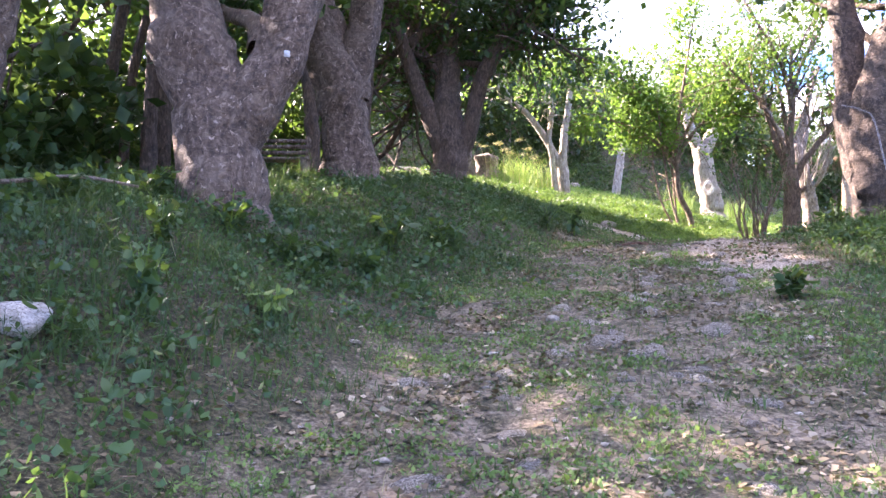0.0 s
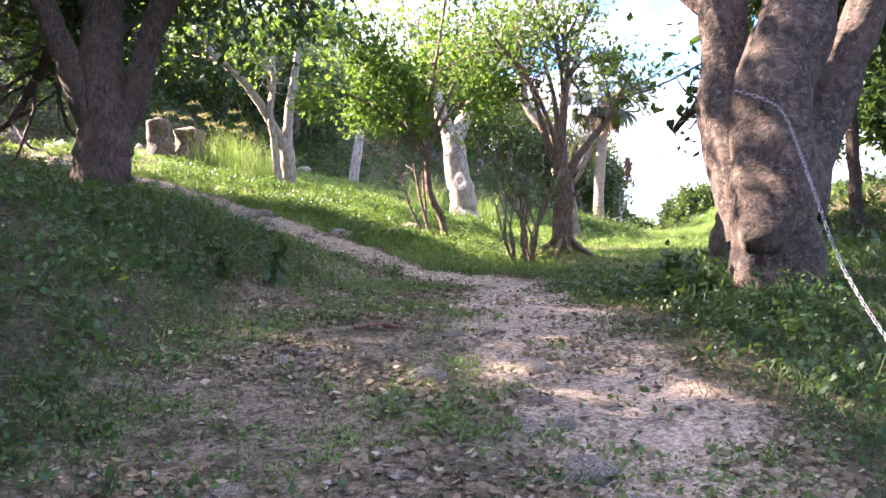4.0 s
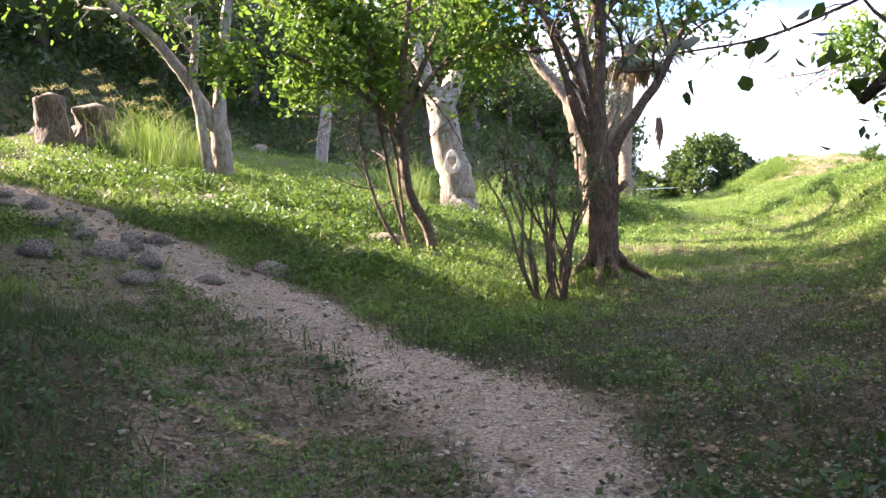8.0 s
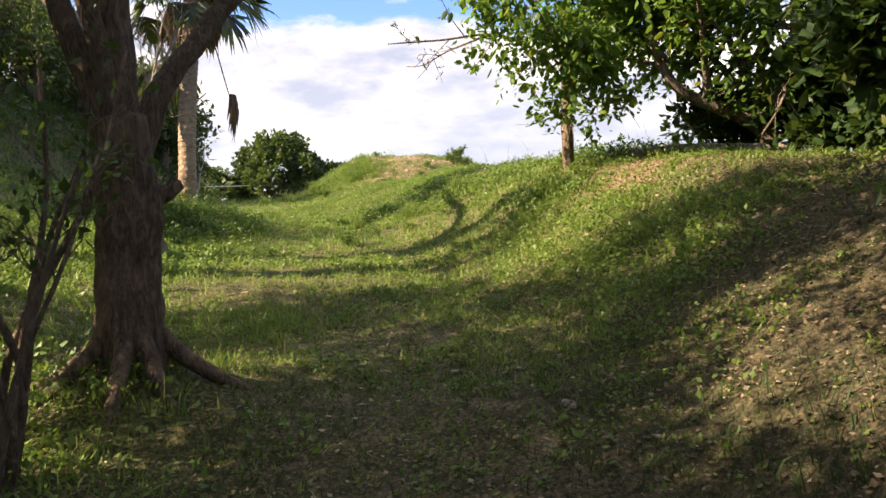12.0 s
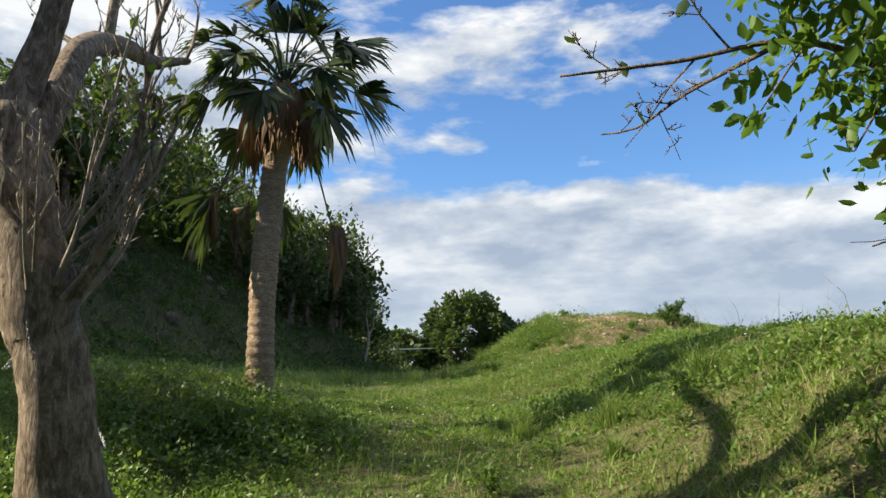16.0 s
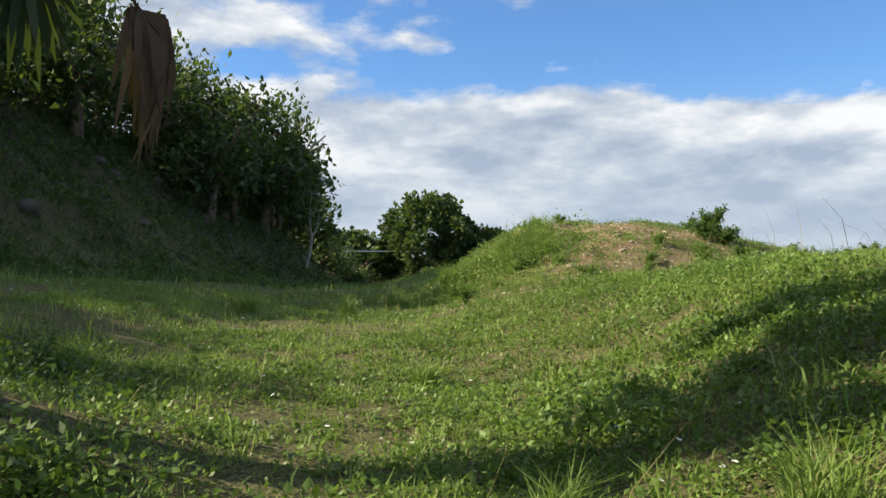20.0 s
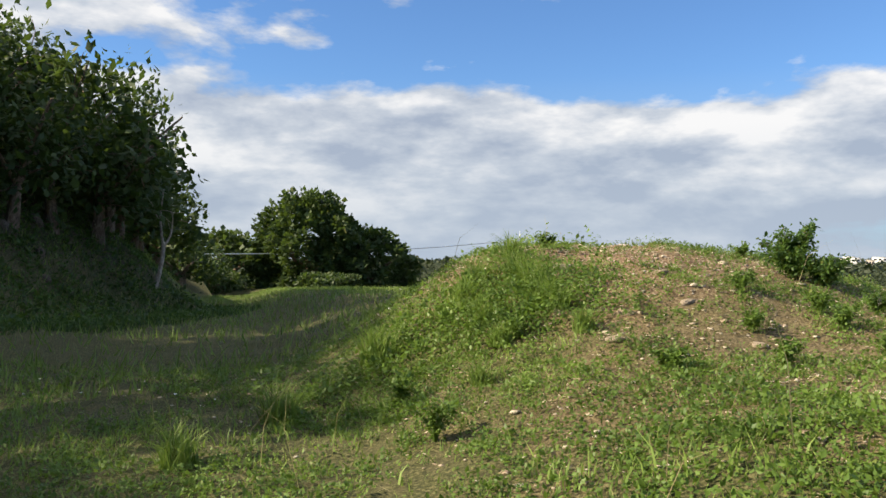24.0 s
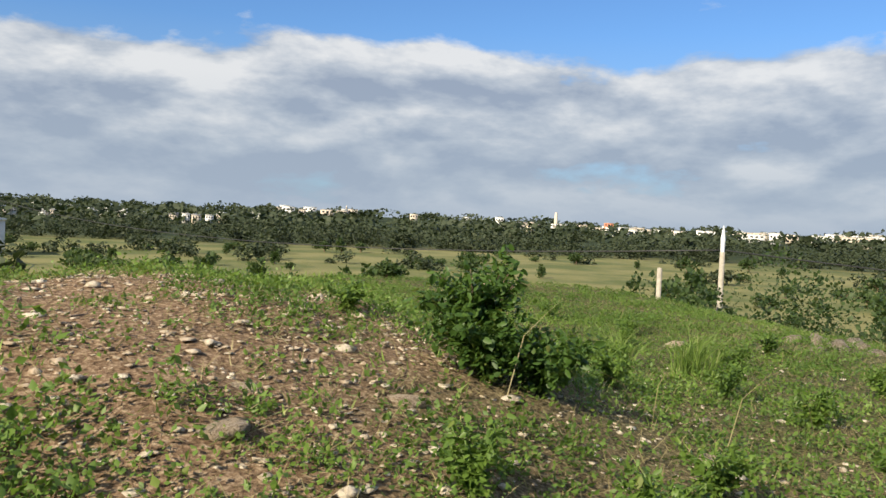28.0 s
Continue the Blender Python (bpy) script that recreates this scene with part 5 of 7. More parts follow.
bare = tree("bare_sapling", (28.1, 51.9), [([(0, 0, 0), (0.25, 0, 0.7), (0.3, 0, 1.3)], 0.08, 0.06),
                                           ([(0.3, 0, 1.1), (0.2, 0, 2.0), (0.3, 0, 2.9)], 0.05, 0.015), ([(0.3, 0, 1.1), (0.55, 0, 1.6), (0.6, 0, 2.2)], 0.04, 0.012)],
            BARK_PALE, None, 26, "bare pale sapling in front of the wood", depth=1, count=3, sides=8)

# ---- shrubs that close the wood and the bank ----
def shrub(name, x, y, rx, h, n, size, mat, seed, label, group):
    """A bush: bent stems from the ground, and leaves in lumpy masses round their ends."""
    r = np.random.default_rng(seed)
    root = thing(name, (x, y, gz(x, y, 0.08)), label, "bush", group)
    for q in range(7):
        a, lean = q * 0.9 + r.uniform(-0.3, 0.3), r.uniform(0.25, 0.7) * rx
        part("stem", tube([(0, 0, 0), (math.cos(a) * lean * 0.4, math.sin(a) * lean * 0.4, h * 0.4), (math.cos(a) * lean, math.sin(a) * lean, h * 0.8)], [0.03, 0.02, 0.008], 5, 0.1, q, 0.3), BARK_DARK, root)
    part("crown", dome(r, n, rx, h, size, 14, 0.0, 0.36), mat, root, soft=False)
    return root


wood_shrubs = [shrub("wood_shrub", -4.6, 8.4, 1.3, 1.7, 2600, 0.15, LEAF_DEEP, 500, "dense dark green shrub in the shaded wood", "shrubs of the wood"),
               shrub("wood_shrub", -6.2, 9.6, 1.6, 2.3, 2800, 0.17, LEAF_MID, 501, "dense dark green shrub in the shaded wood", "shrubs of the wood")]
for k, (x, y, w) in enumerate([(-5.4, 11.4, 0.9), (-7.2, 12.6, 1.2), (-8.6, 10.4, 1.3), (-4.7, 14.2, 0.8), (-6.4, 15.2, 1.1), (-8.4, 15.6, 1.3), (-5.0, 17.4, 0.9), (-7.4, 18.4, 1.2), (-9.8, 13.2, 1.4), (-10.4, 17.6, 1.5), (-6.6, 21.2, 1.2), (-3.9, 20.6, 0.8), (-9.4, 21.2, 1.5), (-8.0, 7.6, 1.3), (-6.4, 6.2, 1.0), (-9.8, 8.4, 1.5), (-11.8, 11.0, 1.7), (-12.4, 15.0, 1.8), (-12.0, 19.4, 1.8), (-11.2, 6.6, 1.6), (-5.2, 24.0, 1.0), (-8.0, 24.4, 1.4)]):
    copy_thing(wood_shrubs[k % 2], pose(x, y, gz(x, y, 0.1), 0, 0, 77.0 * k) @ Matrix.Diagonal((w, w, w * 1.1, 1)))
bank_shrubs = [shrub("bank_shrub", 18.1, 19.7, 1.0, 1.3, 2000, 0.13, LEAF_DEEP, 510, "dark leafy shrub behind the bank's crest", "shrubs behind the bank"),
               shrub("bank_shrub", 17.6, 17.9, 1.2, 1.7, 2200, 0.14, LEAF_DEEP, 511, "dark leafy shrub behind the bank's crest", "shrubs behind the bank")]
for k, (x, y, w) in enumerate([(17.2, 16.6, 1.1), (16.2, 15.6, 1.0), (15.5, 14.4, 1.1), (18.8, 17.2, 1.3), (18.0, 15.6, 1.3), (14.6, 13.0, 1.2), (16.8, 13.6, 1.3), (19.6, 18.6, 1.2), (13.4, 11.6, 1.2), (11.8, 10.2, 1.1), (13.8, 9.6, 1.5), (10.2, 8.4, 1.1), (12.0, 7.2, 1.5), (9.4, 5.6, 1.2)]):
    copy_thing(bank_shrubs[k % 2], pose(x, y, gz(x, y, 0.1), 0, 0, 71.0 * k) @ Matrix.Diagonal((w, w, w, 1)))

# trees and bushes of the golf course
rng = np.random.default_rng(120)
g1 = round_tree("course_tree", 150, 95, 3.2, 3.2, 1.2, 420, 0.75, LEAF_WOOD, 121, "round tree standing on the golf course", "trees of the golf course")
g2 = round_tree("course_tree", 185, 92, 2.0, 4.6, 0.8, 380, 0.75, LEAF_WOOD, 122, "round tree standing on the golf course", "trees of the golf course")
g3 = round_tree("course_tree", 120, 60, 4.6, 3.0, 0.6, 520, 0.8, LEAF_WOOD, 123, "round tree standing on the golf course", "trees of the golf course")
for k in range(105):
    d, a = rng.uniform(110, 380), rng.uniform(-0.62, 0.78)
    x, y = 21 + d * math.cos(a), 32 + d * math.sin(a)
    s = rng.uniform(0.5, 1.15)
    copy_thing((g1, g2, g3)[k % 3], pose(x, y, gz(x, y, 0.2), 0, 0, rng.uniform(0, 360)) @ Matrix.Diagonal((s, s, s, 1)))
for k, (x, y, rx, h) in enumerate([(64, 20.5, 5.6, 9.0), (57, 26.5, 3.2, 6.0), (70, 13.0, 5.0, 9.0), (72, 26.0, 4.0, 8.0), (74, 40, 3.2, 3.4), (86, 52, 3.0, 3.4), (82, 19, 4.4, 8.0), (84, 6, 5.0, 9.0), (62, 34, 3.4, 5.4), (70, 42, 3.6, 5.4), (90, 30, 3.2, 4.0)]):
    round_tree("slope_bush", x, y, rx, h, 0.3, 10000, 0.19, LEAF_WOOD, 130 + k, "dense bushy tree on the slope below the meadow", "bushes on the slope")


def far_wood(name, rng, n, near, deep, a0, a1, rx, h, each, size, label):
    """Woods too far off to count their trees."""
    vs, fs, k = [], [], 0
    for _ in range(n):
        d, a = near + deep * rng.uniform() ** 1.3, rng.uniform(a0, a1)
        x, y = 21 + d * math.cos(a), 32 + d * math.sin(a)
        s = rng.uniform(0.6, 1.2)
        v, f = dome(rng, each, rx * s, h * s, size * s, 7, 0.0, 0.85)
        vs.append(v + [x, y, gz(x, y, 1.0)])
        fs.append(f + k)
        k += len(v)
    lone(name, (np.concatenate(vs), np.concatenate(fs)), HAZED_LEAF, (0, 0, 0), label, "woodland", kind="stuff", soft=False)


far_wood("far_wood", np.random.default_rng(140), 330, 410, 190, -0.75, 0.95, 10.0, 9.6, 400, 0.85, "belt of mixed dark woodland past the golf course")
far_wood("far_wood", np.random.default_rng(143), 60, 250, 160, -0.75, 0.95, 6.0, 6.0, 260, 0.7, "scattered groves along the edge of the golf course")
far_wood("far_wood", np.random.default_rng(141), 300, 660, 900, -0.75, 0.95, 38, 12.5, 150, 3.0, "wooded low ridge with houses far away")
far_wood("far_wood", np.random.default_rng(142), 110, 120, 160, 0.62, 1.05, 7.0, 7.0, 90, 1.6, "dark far trees beyond the meadow's end")


def house(x, y, w, d, h, turn, wall, label, floors=1):
    root = thing("house", (x, y, gz(x, y, 0.3)), label, "house", "houses of the far town")
    root.rotation_euler = (0, 0, turn)
    part("wall", box(-d / 2, -w / 2, 0, d / 2, w / 2, h), wall, root, soft=False)
    part("roof", box(-d / 2 - 0.4, -w / 2 - 0.4, h, d / 2 + 0.4, w / 2 + 0.4, h + 0.5), ROOF_GREY if wall is not WALL_WHITE else WALL_WHITE, root, soft=False)
    for f in range(floors):
        for q in range(3):
            c = (q - 1) * w * 0.3
            part("window", box(-d / 2 - 0.08, c - w * 0.09, (f + 0.35) * h / floors, -d / 2 + 0.05, c + w * 0.09, (f + 0.75) * h / floors), GLASS_DARK, root, soft=False)


rng = np.random.default_rng(150)
for k in range(110):
    if k < 46:
        d, a, w, h = rng.uniform(700, 950), rng.uniform(0.34, 0.68), rng.uniform(4, 8), rng.uniform(6.0, 8.5)
    elif k < 58:
        d, a, w, h = rng.uniform(1000, 1250), rng.uniform(0.05, 0.35), rng.uniform(7, 18), rng.uniform(10, 13)
    else:
        d, a, w, h = rng.uniform(900, 1150), rng.uniform(-0.36, 0.05), rng.uniform(6, 24), rng.uniform(8, 11.5)
    house(21 + d * math.cos(a), 32 + d * math.sin(a), w, 14, h, a, (WALL_WHITE, WALL_TAN, WALL_TAN, WALL_WHITE)[k % 4], "pale flat-roofed building in the far town", 2)
house(1080, -38, 12, 14, 15, -0.06, WALL_RED, "reddish block among the far white buildings", 3)
house(233.0, 204.5, 34, 16, 10.2, 0.72, WALL_WHITE, "long white low building beyond the trees")
house(226.0, 222.5, 10, 12, 14.5, 0.72, WALL_RED, "brick-red block beside the long white building")
for x, y, r, top, label in ((1180, 28, 3.0, 22.0, "pale tower on the far ridge"), (1250, 345, 1.2, 20.0, "thin pale mast on the far ridge")):
    lone("tower", tube([(0, 0, 0), (0, 0, top - gz(x, y))], [r, r * 0.6], 10), WALL_TAN, (x, y, gz(x, y)), label, "tower")
sand = [(176 + 9 * math.cos(a) * (1 + 0.2 * math.sin(3 * a)), 112 + 17 * math.sin(a) * (1 + 0.2 * math.cos(2 * a))) for a in np.linspace(0, 2 * np.pi, 40, endpoint=False)]
v = np.array([(176, 112, gz(176, 112) + 0.5)] + [(x, y, gz(x, y) + 0.25) for x, y in sand])
lone("sand_bunker", (v, np.array([(0, 1 + q, 1 + (q + 1) % 40) for q in range(40)])), SAND, (0, 0, 0), "pale sand bunker in the mown course", "bunker", kind="structure")


# ---- poles and cables ----
def pole(x, y, top, r, label, arms=True, steel=False):
    z = gz(x, y, 0.3)
    h = top - z
    root = thing("utility_pole", (x, y, z), label, "pole")
    part("shaft", tube([(0, 0, 0), (0, 0, h * 0.5), (0, 0, h * (0.88 if steel else 1))], [r, r * 0.75], 12), CONCRETE, root)
    if steel:
        part("spike", tube([(0, 0, h * 0.86), (0, 0, h * 0.94), (0, 0, h)], [0.08, 0.11, 0.02], 8), PALE_STEEL, root)
    if arms:
        for q in (0.80, 0.84):
            part("crossarm", box(-0.05, -0.55, h * q, 0.05, 0.55, h * q + 0.08), PALE_STEEL, root, soft=False)
            for s in (-0.45, 0.0, 0.45):
                part("insulator", tube([(0, s, h * q + 0.08), (0, s, h * q + 0.26)], [0.05, 0.035], 8), WALL_WHITE, root)
    return root


pole(58.9, 24.45, 5.66, 0.15, "tall concrete utility pole with pale steel spike", False, True)
pole(122.2, 115.3, 10.2, 0.2, "distant utility pole with crossarms", True, True)
pole(63, 121, 15.5, 0.16, "thin far utility pole on the grassy rise", False)
pole(66, 124, 16.0, 0.16, "thin far utility pole on the grassy rise", False)
post = lone("timber_post", tube([(0, 0, 0), (0.02, 0, 1.2), (0, 0, 4.12 - gz(49.3, 28.3, 0.2))], [0.085, 0.08], 10, 0.05, 1.0), CONCRETE, (49.3, 28.3, gz(49.3, 28.3, 0.2)), "weathered round timber post on the slope", "post")


def cable(a, b, sag, label, r=0.02, mat=CABLE):
    a, b = np.array(a, float), np.array(b, float)
    t = np.linspace(0, 1, 24)[:, None]
    p = a + (b - a) * t - np.array([[0, 0, 4.0 * sag]]) * t * (1 - t)
    lone("overhead_cable", tube(p - a, [r, r], 5), mat, a, label, "cable")


cable((122.2, 115.3, 8.6), (58.9, 24.45, 4.6), 3.0, "dark overhead cable sagging between two poles", 0.03)
cable((58.9, 24.45, 4.6), (70, -60, 5.0), 2.0, "dark overhead cable running down from the pole", 0.03)
cable((122.2, 115.3, 8.8), (36.0, 92.6, 5.4), 1.0, "pale overhead cable crossing behind the meadow", 0.06, PALE_STEEL)
# ---- what grows and lies on the ground ----
def scatter(rng, n, x0, x1, y0, y1, share):
    x, y = rng.uniform(x0, x1, n), rng.uniform(y0, y1, n)
    k = rng.uniform(size=n) < share(x, y)
    return x[k], y[k]


def off_axis(x, y):
    return from_line(AXIS, x, y)[0]


def dirt_at(x, y):
    """The bare trodden line of the side path."""
    d, _ = from_line(PATHS["side"][0], x, y)
    return 1 - smooth(0.25, 0.75, np.abs(d) + 0.2 * lumps(x, y, 0.6, 3.0))


def turf_share(x, y):
    d = off_axis(x, y)
    s = (1 - 0.95 * worn_at(x, y)) * (1 - 0.88 * bare_at(x, y))
    s = s * (0.3 + 0.7 * smooth(-0.35, 0.25, lumps(x, y, 1.1, 7.0))) * (0.55 + 0.45 * smooth(-0.4, 0.2, lumps(x, y, 0.45, 2.0)))
    shade = smooth(1.2, 3.0, d) * smooth(10.5, 12.5, y) * (1 - smooth(17.5, 19.5, y))
    s = s * (1 - 0.6 * shade)
    s = s * (1 - 0.55 * smooth(20, 22, x) * smooth(28, 30, y))
    return s * (d > -13) * (d < 17)


def turf_height(x, y):
    d = np.abs(off_axis(x, y))
    h = 0.05 + (0.075 * (y < 17) + 0.022) * smooth(0.9, 2.6, d) + 0.04 * smooth(0.1, 0.8, lumps(x, y, 1.6, 2.0))
    h = h * (1 - 0.4 * smooth(20, 22, x) * smooth(28, 30, y))
    return h * (1 - 0.6 * worn_at(x, y)) * (1 - 0.45 * bare_at(x, y)) + 0.02


rng = np.random.default_rng(200)
for (x0, x1, y0, y1, n, w) in ((-5, 6.5, 0.6, 9, 100000, 0.006), (-5, 10, 9, 17, 110000, 0.006), (-7, 4, 17, 30, 90000, 0.010), (0, 18, 17, 25, 92000, 0.010), (4, 26, 25, 31, 92000, 0.010), (12, 36, 31, 39, 90000, 0.010)):
    for each, short in ((4, False), (6 if y1 < 18 else 10, True)):
        cx, cy = scatter(rng, n // 10, x0, x1, y0, y1, turf_share)
        tall = np.repeat(turf_height(cx, cy) * np.exp(rng.normal(size=len(cx)) * 0.35), each)
        x = np.repeat(cx, each) + rng.normal(size=len(tall)) * 0.06
        y = np.repeat(cy, each) + rng.normal(size=len(tall)) * 0.06
        # blades before y 18 get the grass colour darkened for shade
        lone("grass", blades(rng, x, y, ground(x, y) - 0.01, tall * (0.7 if short else 1.0), w * rng.uniform(0.8, 1.9, len(x)), 0.75, short), SHADED_GRASS if y1 < 18 else GRASS, (0, 0, 0), "short mixed green grass on uneven turf", "grass", kind="stuff", soft=False)
x, y = scatter(rng, 60000, 14, 60, 36, 90, lambda x, y: (off_axis(x, y) > -9) * (off_axis(x, y) < 16) * 0.9)
lone("grass", blades(rng, x, y, ground(x, y) - 0.02, 0.2 + 0 * x, np.full(len(x), 0.03), 0.6, True), GRASS, (0, 0, 0), "far meadow grass below the wooded slope", "grass", kind="stuff", soft=False)
x, y = scatter(rng, 150000, 2, 32, 30, 56, lambda x, y: (from_line(TOE, x, y)[0] > -6.5) * (from_line(TOE, x, y)[0] < 1.5) * (0.35 + 0.65 * smooth(-0.4, 0.3, lumps(x, y, 1.2, 3.0))))
lone("grass", blades(rng, x, y, ground(x, y) - 0.02, 0.16 + 0 * x, np.full(len(x), 0.022), 0.8, True), SHADED_GRASS, (0, 0, 0), "shaded rough grass on the foot of the hill", "grass", kind="stuff", soft=False)
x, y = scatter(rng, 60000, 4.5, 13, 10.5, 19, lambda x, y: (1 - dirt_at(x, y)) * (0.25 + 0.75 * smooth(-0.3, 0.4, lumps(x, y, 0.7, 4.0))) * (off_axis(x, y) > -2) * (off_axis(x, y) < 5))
lone("grass", blades(rng, x, y, ground(x, y) - 0.005, 0.055 + 0 * x, np.full(len(x), 0.007), 0.9, True), SHADED_GRASS, (0, 0, 0), "short trodden grass in the shade of the trees", "grass", kind="stuff", soft=False)
# dry stalks, standing and bent
x, y = scatter(rng, 9000, -4, 34, 2, 40, lambda x, y: turf_share(x, y) * 0.5 * (np.abs(off_axis(x, y)) > 1.0))
lone("straw", blades(rng, x, y, ground(x, y) - 0.01, 0.22 + 0.12 * rng.uniform(size=len(x)), np.full(len(x), 0.005), 1.3), GRASS_DRY, (0, 0, 0), "thin dry bent grass stalks", "grass", kind="stuff", soft=False)
x, y = scatter(rng, 34000, -1, 30, 8, 36, lambda x, y: (0.25 + 0.75 * bare_at(x, y)) * (off_axis(x, y) > -3.5) * (1 - 0.7 * worn_at(x, y)))
lone("straw", blades(rng, x, y, ground(x, y) + 0.004, 0.045 + 0 * x, np.full(len(x), 0.006), 3.5, True), GRASS_DRY, (0, 0, 0), "flattened dry straw in the turf", "grass", kind="stuff", soft=False)


def weeds(rng, x, y, radius, height, count, size, mat, name, label, category="weeds", rich=False):
    """Low leafy plants as clumps of small leaves."""
    n = len(x)
    a = rng.uniform(0, 2 * np.pi, (n, count))
    r = np.sqrt(rng.uniform(0, 1, (n, count))) * np.asarray(radius).reshape(-1, 1)
    px, py = x[:, None] + np.cos(a) * r, y[:, None] + np.sin(a) * r
    top = np.asarray(height).reshape(-1, 1) * np.sqrt(np.maximum(1 - (r / (np.asarray(radius).reshape(-1, 1) * 1.1)) ** 2, 0.05))
    pz = ground(px, py) + top * rng.uniform(0.25, 1.0, (n, count))
    p = np.stack([px, py, pz], -1).reshape(-1, 3)
    out = np.stack([np.cos(a) * 0.7, np.sin(a) * 0.7, 0.35 + 0 * a], -1).reshape(-1, 3)
    lone(name, leaves(rng, p, size, out, droop=0.15, wide=0.30, rich=rich), mat, (0, 0, 0), label, category, kind="stuff", soft=False)


def weed_share(x, y):
    d = np.abs(off_axis(x, y))
    return (1 - 0.97 * worn_at(x, y)) * (1 - 0.6 * bare_at(x, y)) * (0.12 + 0.88 * smooth(1.0, 2.4, d)) * smooth(-0.3, 0.4, lumps(x, y, 1.9, 9.0)) * (d < 14)


for (x0, x1, y0, y1, n, s) in ((-6, 7, 1.0, 16, 2900, 0.055), (0, 14, 16, 27, 7500, 0.048), (10, 22, 17, 31, 4600, 0.042), (17, 36, 28, 38, 3400, 0.036)):
    x, y = scatter(rng, n, x0, x1, y0, y1, weed_share)
    # the same weeds, in a darker leaf colour for shade before y 18
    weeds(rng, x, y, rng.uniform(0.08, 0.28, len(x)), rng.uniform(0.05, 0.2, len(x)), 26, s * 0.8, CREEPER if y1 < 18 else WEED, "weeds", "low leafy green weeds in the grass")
# small rosettes all over the mound and the meadow's edge
x, y = scatter(rng, 15000, 20.5, 39, 28, 37, lambda x, y: (1 - 0.25 * bare_at(x, y)) * (0.25 + 0.75 * smooth(-0.4, 0.3, lumps(x, y, 0.8, 4.0))))
weeds(rng, x, y, rng.uniform(0.04, 0.13, len(x)), rng.uniform(0.03, 0.12, len(x)), 26, 0.024, WEED, "weeds", "small leafy rosettes among stones and straw")
x, y = scatter(rng, 7600, 9, 21, 18, 31, lambda x, y: (1 - 0.5 * bare_at(x, y)) * (0.2 + 0.8 * smooth(-0.4, 0.3, lumps(x, y, 0.8, 4.0))))
weeds(rng, x, y, rng.uniform(0.04, 0.13, len(x)), rng.uniform(0.03, 0.09, len(x)), 16, 0.034, WEED, "weeds", "small leafy weeds in the short turf")
# taller clumps on the slope beside the side path
x, y = scatter(rng, 1500, -2, 9, 17.5, 27, lambda x, y: (1 - worn_at(x, y)) * (off_axis(x, y) < -2.2) * smooth(0.0, 0.35, lumps(x, y, 0.9, 21.0)))
weeds(rng, x, y, rng.uniform(0.10, 0.26, len(x)), rng.uniform(0.10, 0.34, len(x)), 40, 0.05, LEAF_MID, "weeds", "leafy dark green herbs in clumps on the slope")
# low green patches in the littered trail
x, y = scatter(rng, 10000, -2, 5, 0.8, 18, lambda x, y: smooth(0.1, 0.3, worn_at(x, y)) * smooth(-0.3, 0.3, lumps(x, y, 0.6, 11.0)) * (1 - dirt_at(x, y) * smooth(7.5, 10.0, y)))
weeds(rng, x, y, rng.uniform(0.05, 0.16, len(x)), rng.uniform(0.02, 0.06, len(x)), 24, 0.024, TRAIL_HERB, "weeds", "low green patches of herbs in the trail")
x, y = scatter(rng, 110000, -2, 5, 0.8, 18, lambda x, y: smooth(0.1, 0.3, worn_at(x, y)) * (0.15 + 0.85 * smooth(-0.3, 0.3, lumps(x, y, 0.6, 11.0))) * (1 - dirt_at(x, y)))
lone("grass", blades(rng, x, y, ground(x, y) - 0.005, 0.045 + 0 * x, np.full(len(x), 0.005), 1.0, True), SHADED_GRASS, (0, 0, 0), "thin short grass between fallen leaves", "grass", kind="stuff", soft=False)
# twigs strewn on the trail
x, y = scatter(rng, 2600, -1.5, 6, 0.8, 17, lambda x, y: 0.1 + 0.6 * worn_at(x, y))
a, q = rng.uniform(0, 6.28, len(x)), rng.uniform(0.03, 0.12, len(x))
p = np.stack([x, y, ground(x, y) + 0.012], 1)
e = np.stack([np.cos(a) * q, np.sin(a) * q, rng.uniform(0, 0.02, len(x))], 1)
s = np.stack([-np.sin(a), np.cos(a), 0 * a], 1) * 0.003
u = np.array([0, 0, 0.005])
v = np.stack([p - s, p + s, p + u, p + e - s, p + e + s, p + e + u], 1).reshape(-1, 3)
f = (np.arange(len(x))[:, None, None] * 6 + np.array([[0, 2, 5], [0, 5, 3], [2, 1, 4], [2, 4, 5]])[None]).reshape(-1, 3)
lone("twigs", (v, f), BARK_TWIG, (0, 0, 0), "thin dry twigs strewn over the trail", "twigs", kind="stuff", soft=False)
x, y = scatter(rng, 3400, 5.5, 17, 11.5, 19, lambda x, y: smooth(-0.4, 0.3, lumps(x, y, 0.8, 4.0)) * (off_axis(x, y) > -1.5) * (off_axis(x, y) < 6))
weeds(rng, x, y, rng.uniform(0.04, 0.14, len(x)), rng.uniform(0.03, 0.08, len(x)), 16, 0.027, WEED, "weeds", "small leafy weeds among fallen leaves on the bank")
x, y = scatter(rng, 9000, 3, 30, 31, 54, lambda x, y: (from_line(TOE, x, y)[0] < 1.2) * (from_line(TOE, x, y)[0] > -6.0) * smooth(-0.8, 0.2, lumps(x, y, 1.1, 2.0)))
weeds(rng, x, y, rng.uniform(0.12, 0.35, len(x)), rng.uniform(0.06, 0.25, len(x)), 22, 0.08, LEAF_MID, "weeds", "leafy herbs on the rocky foot of the hill")
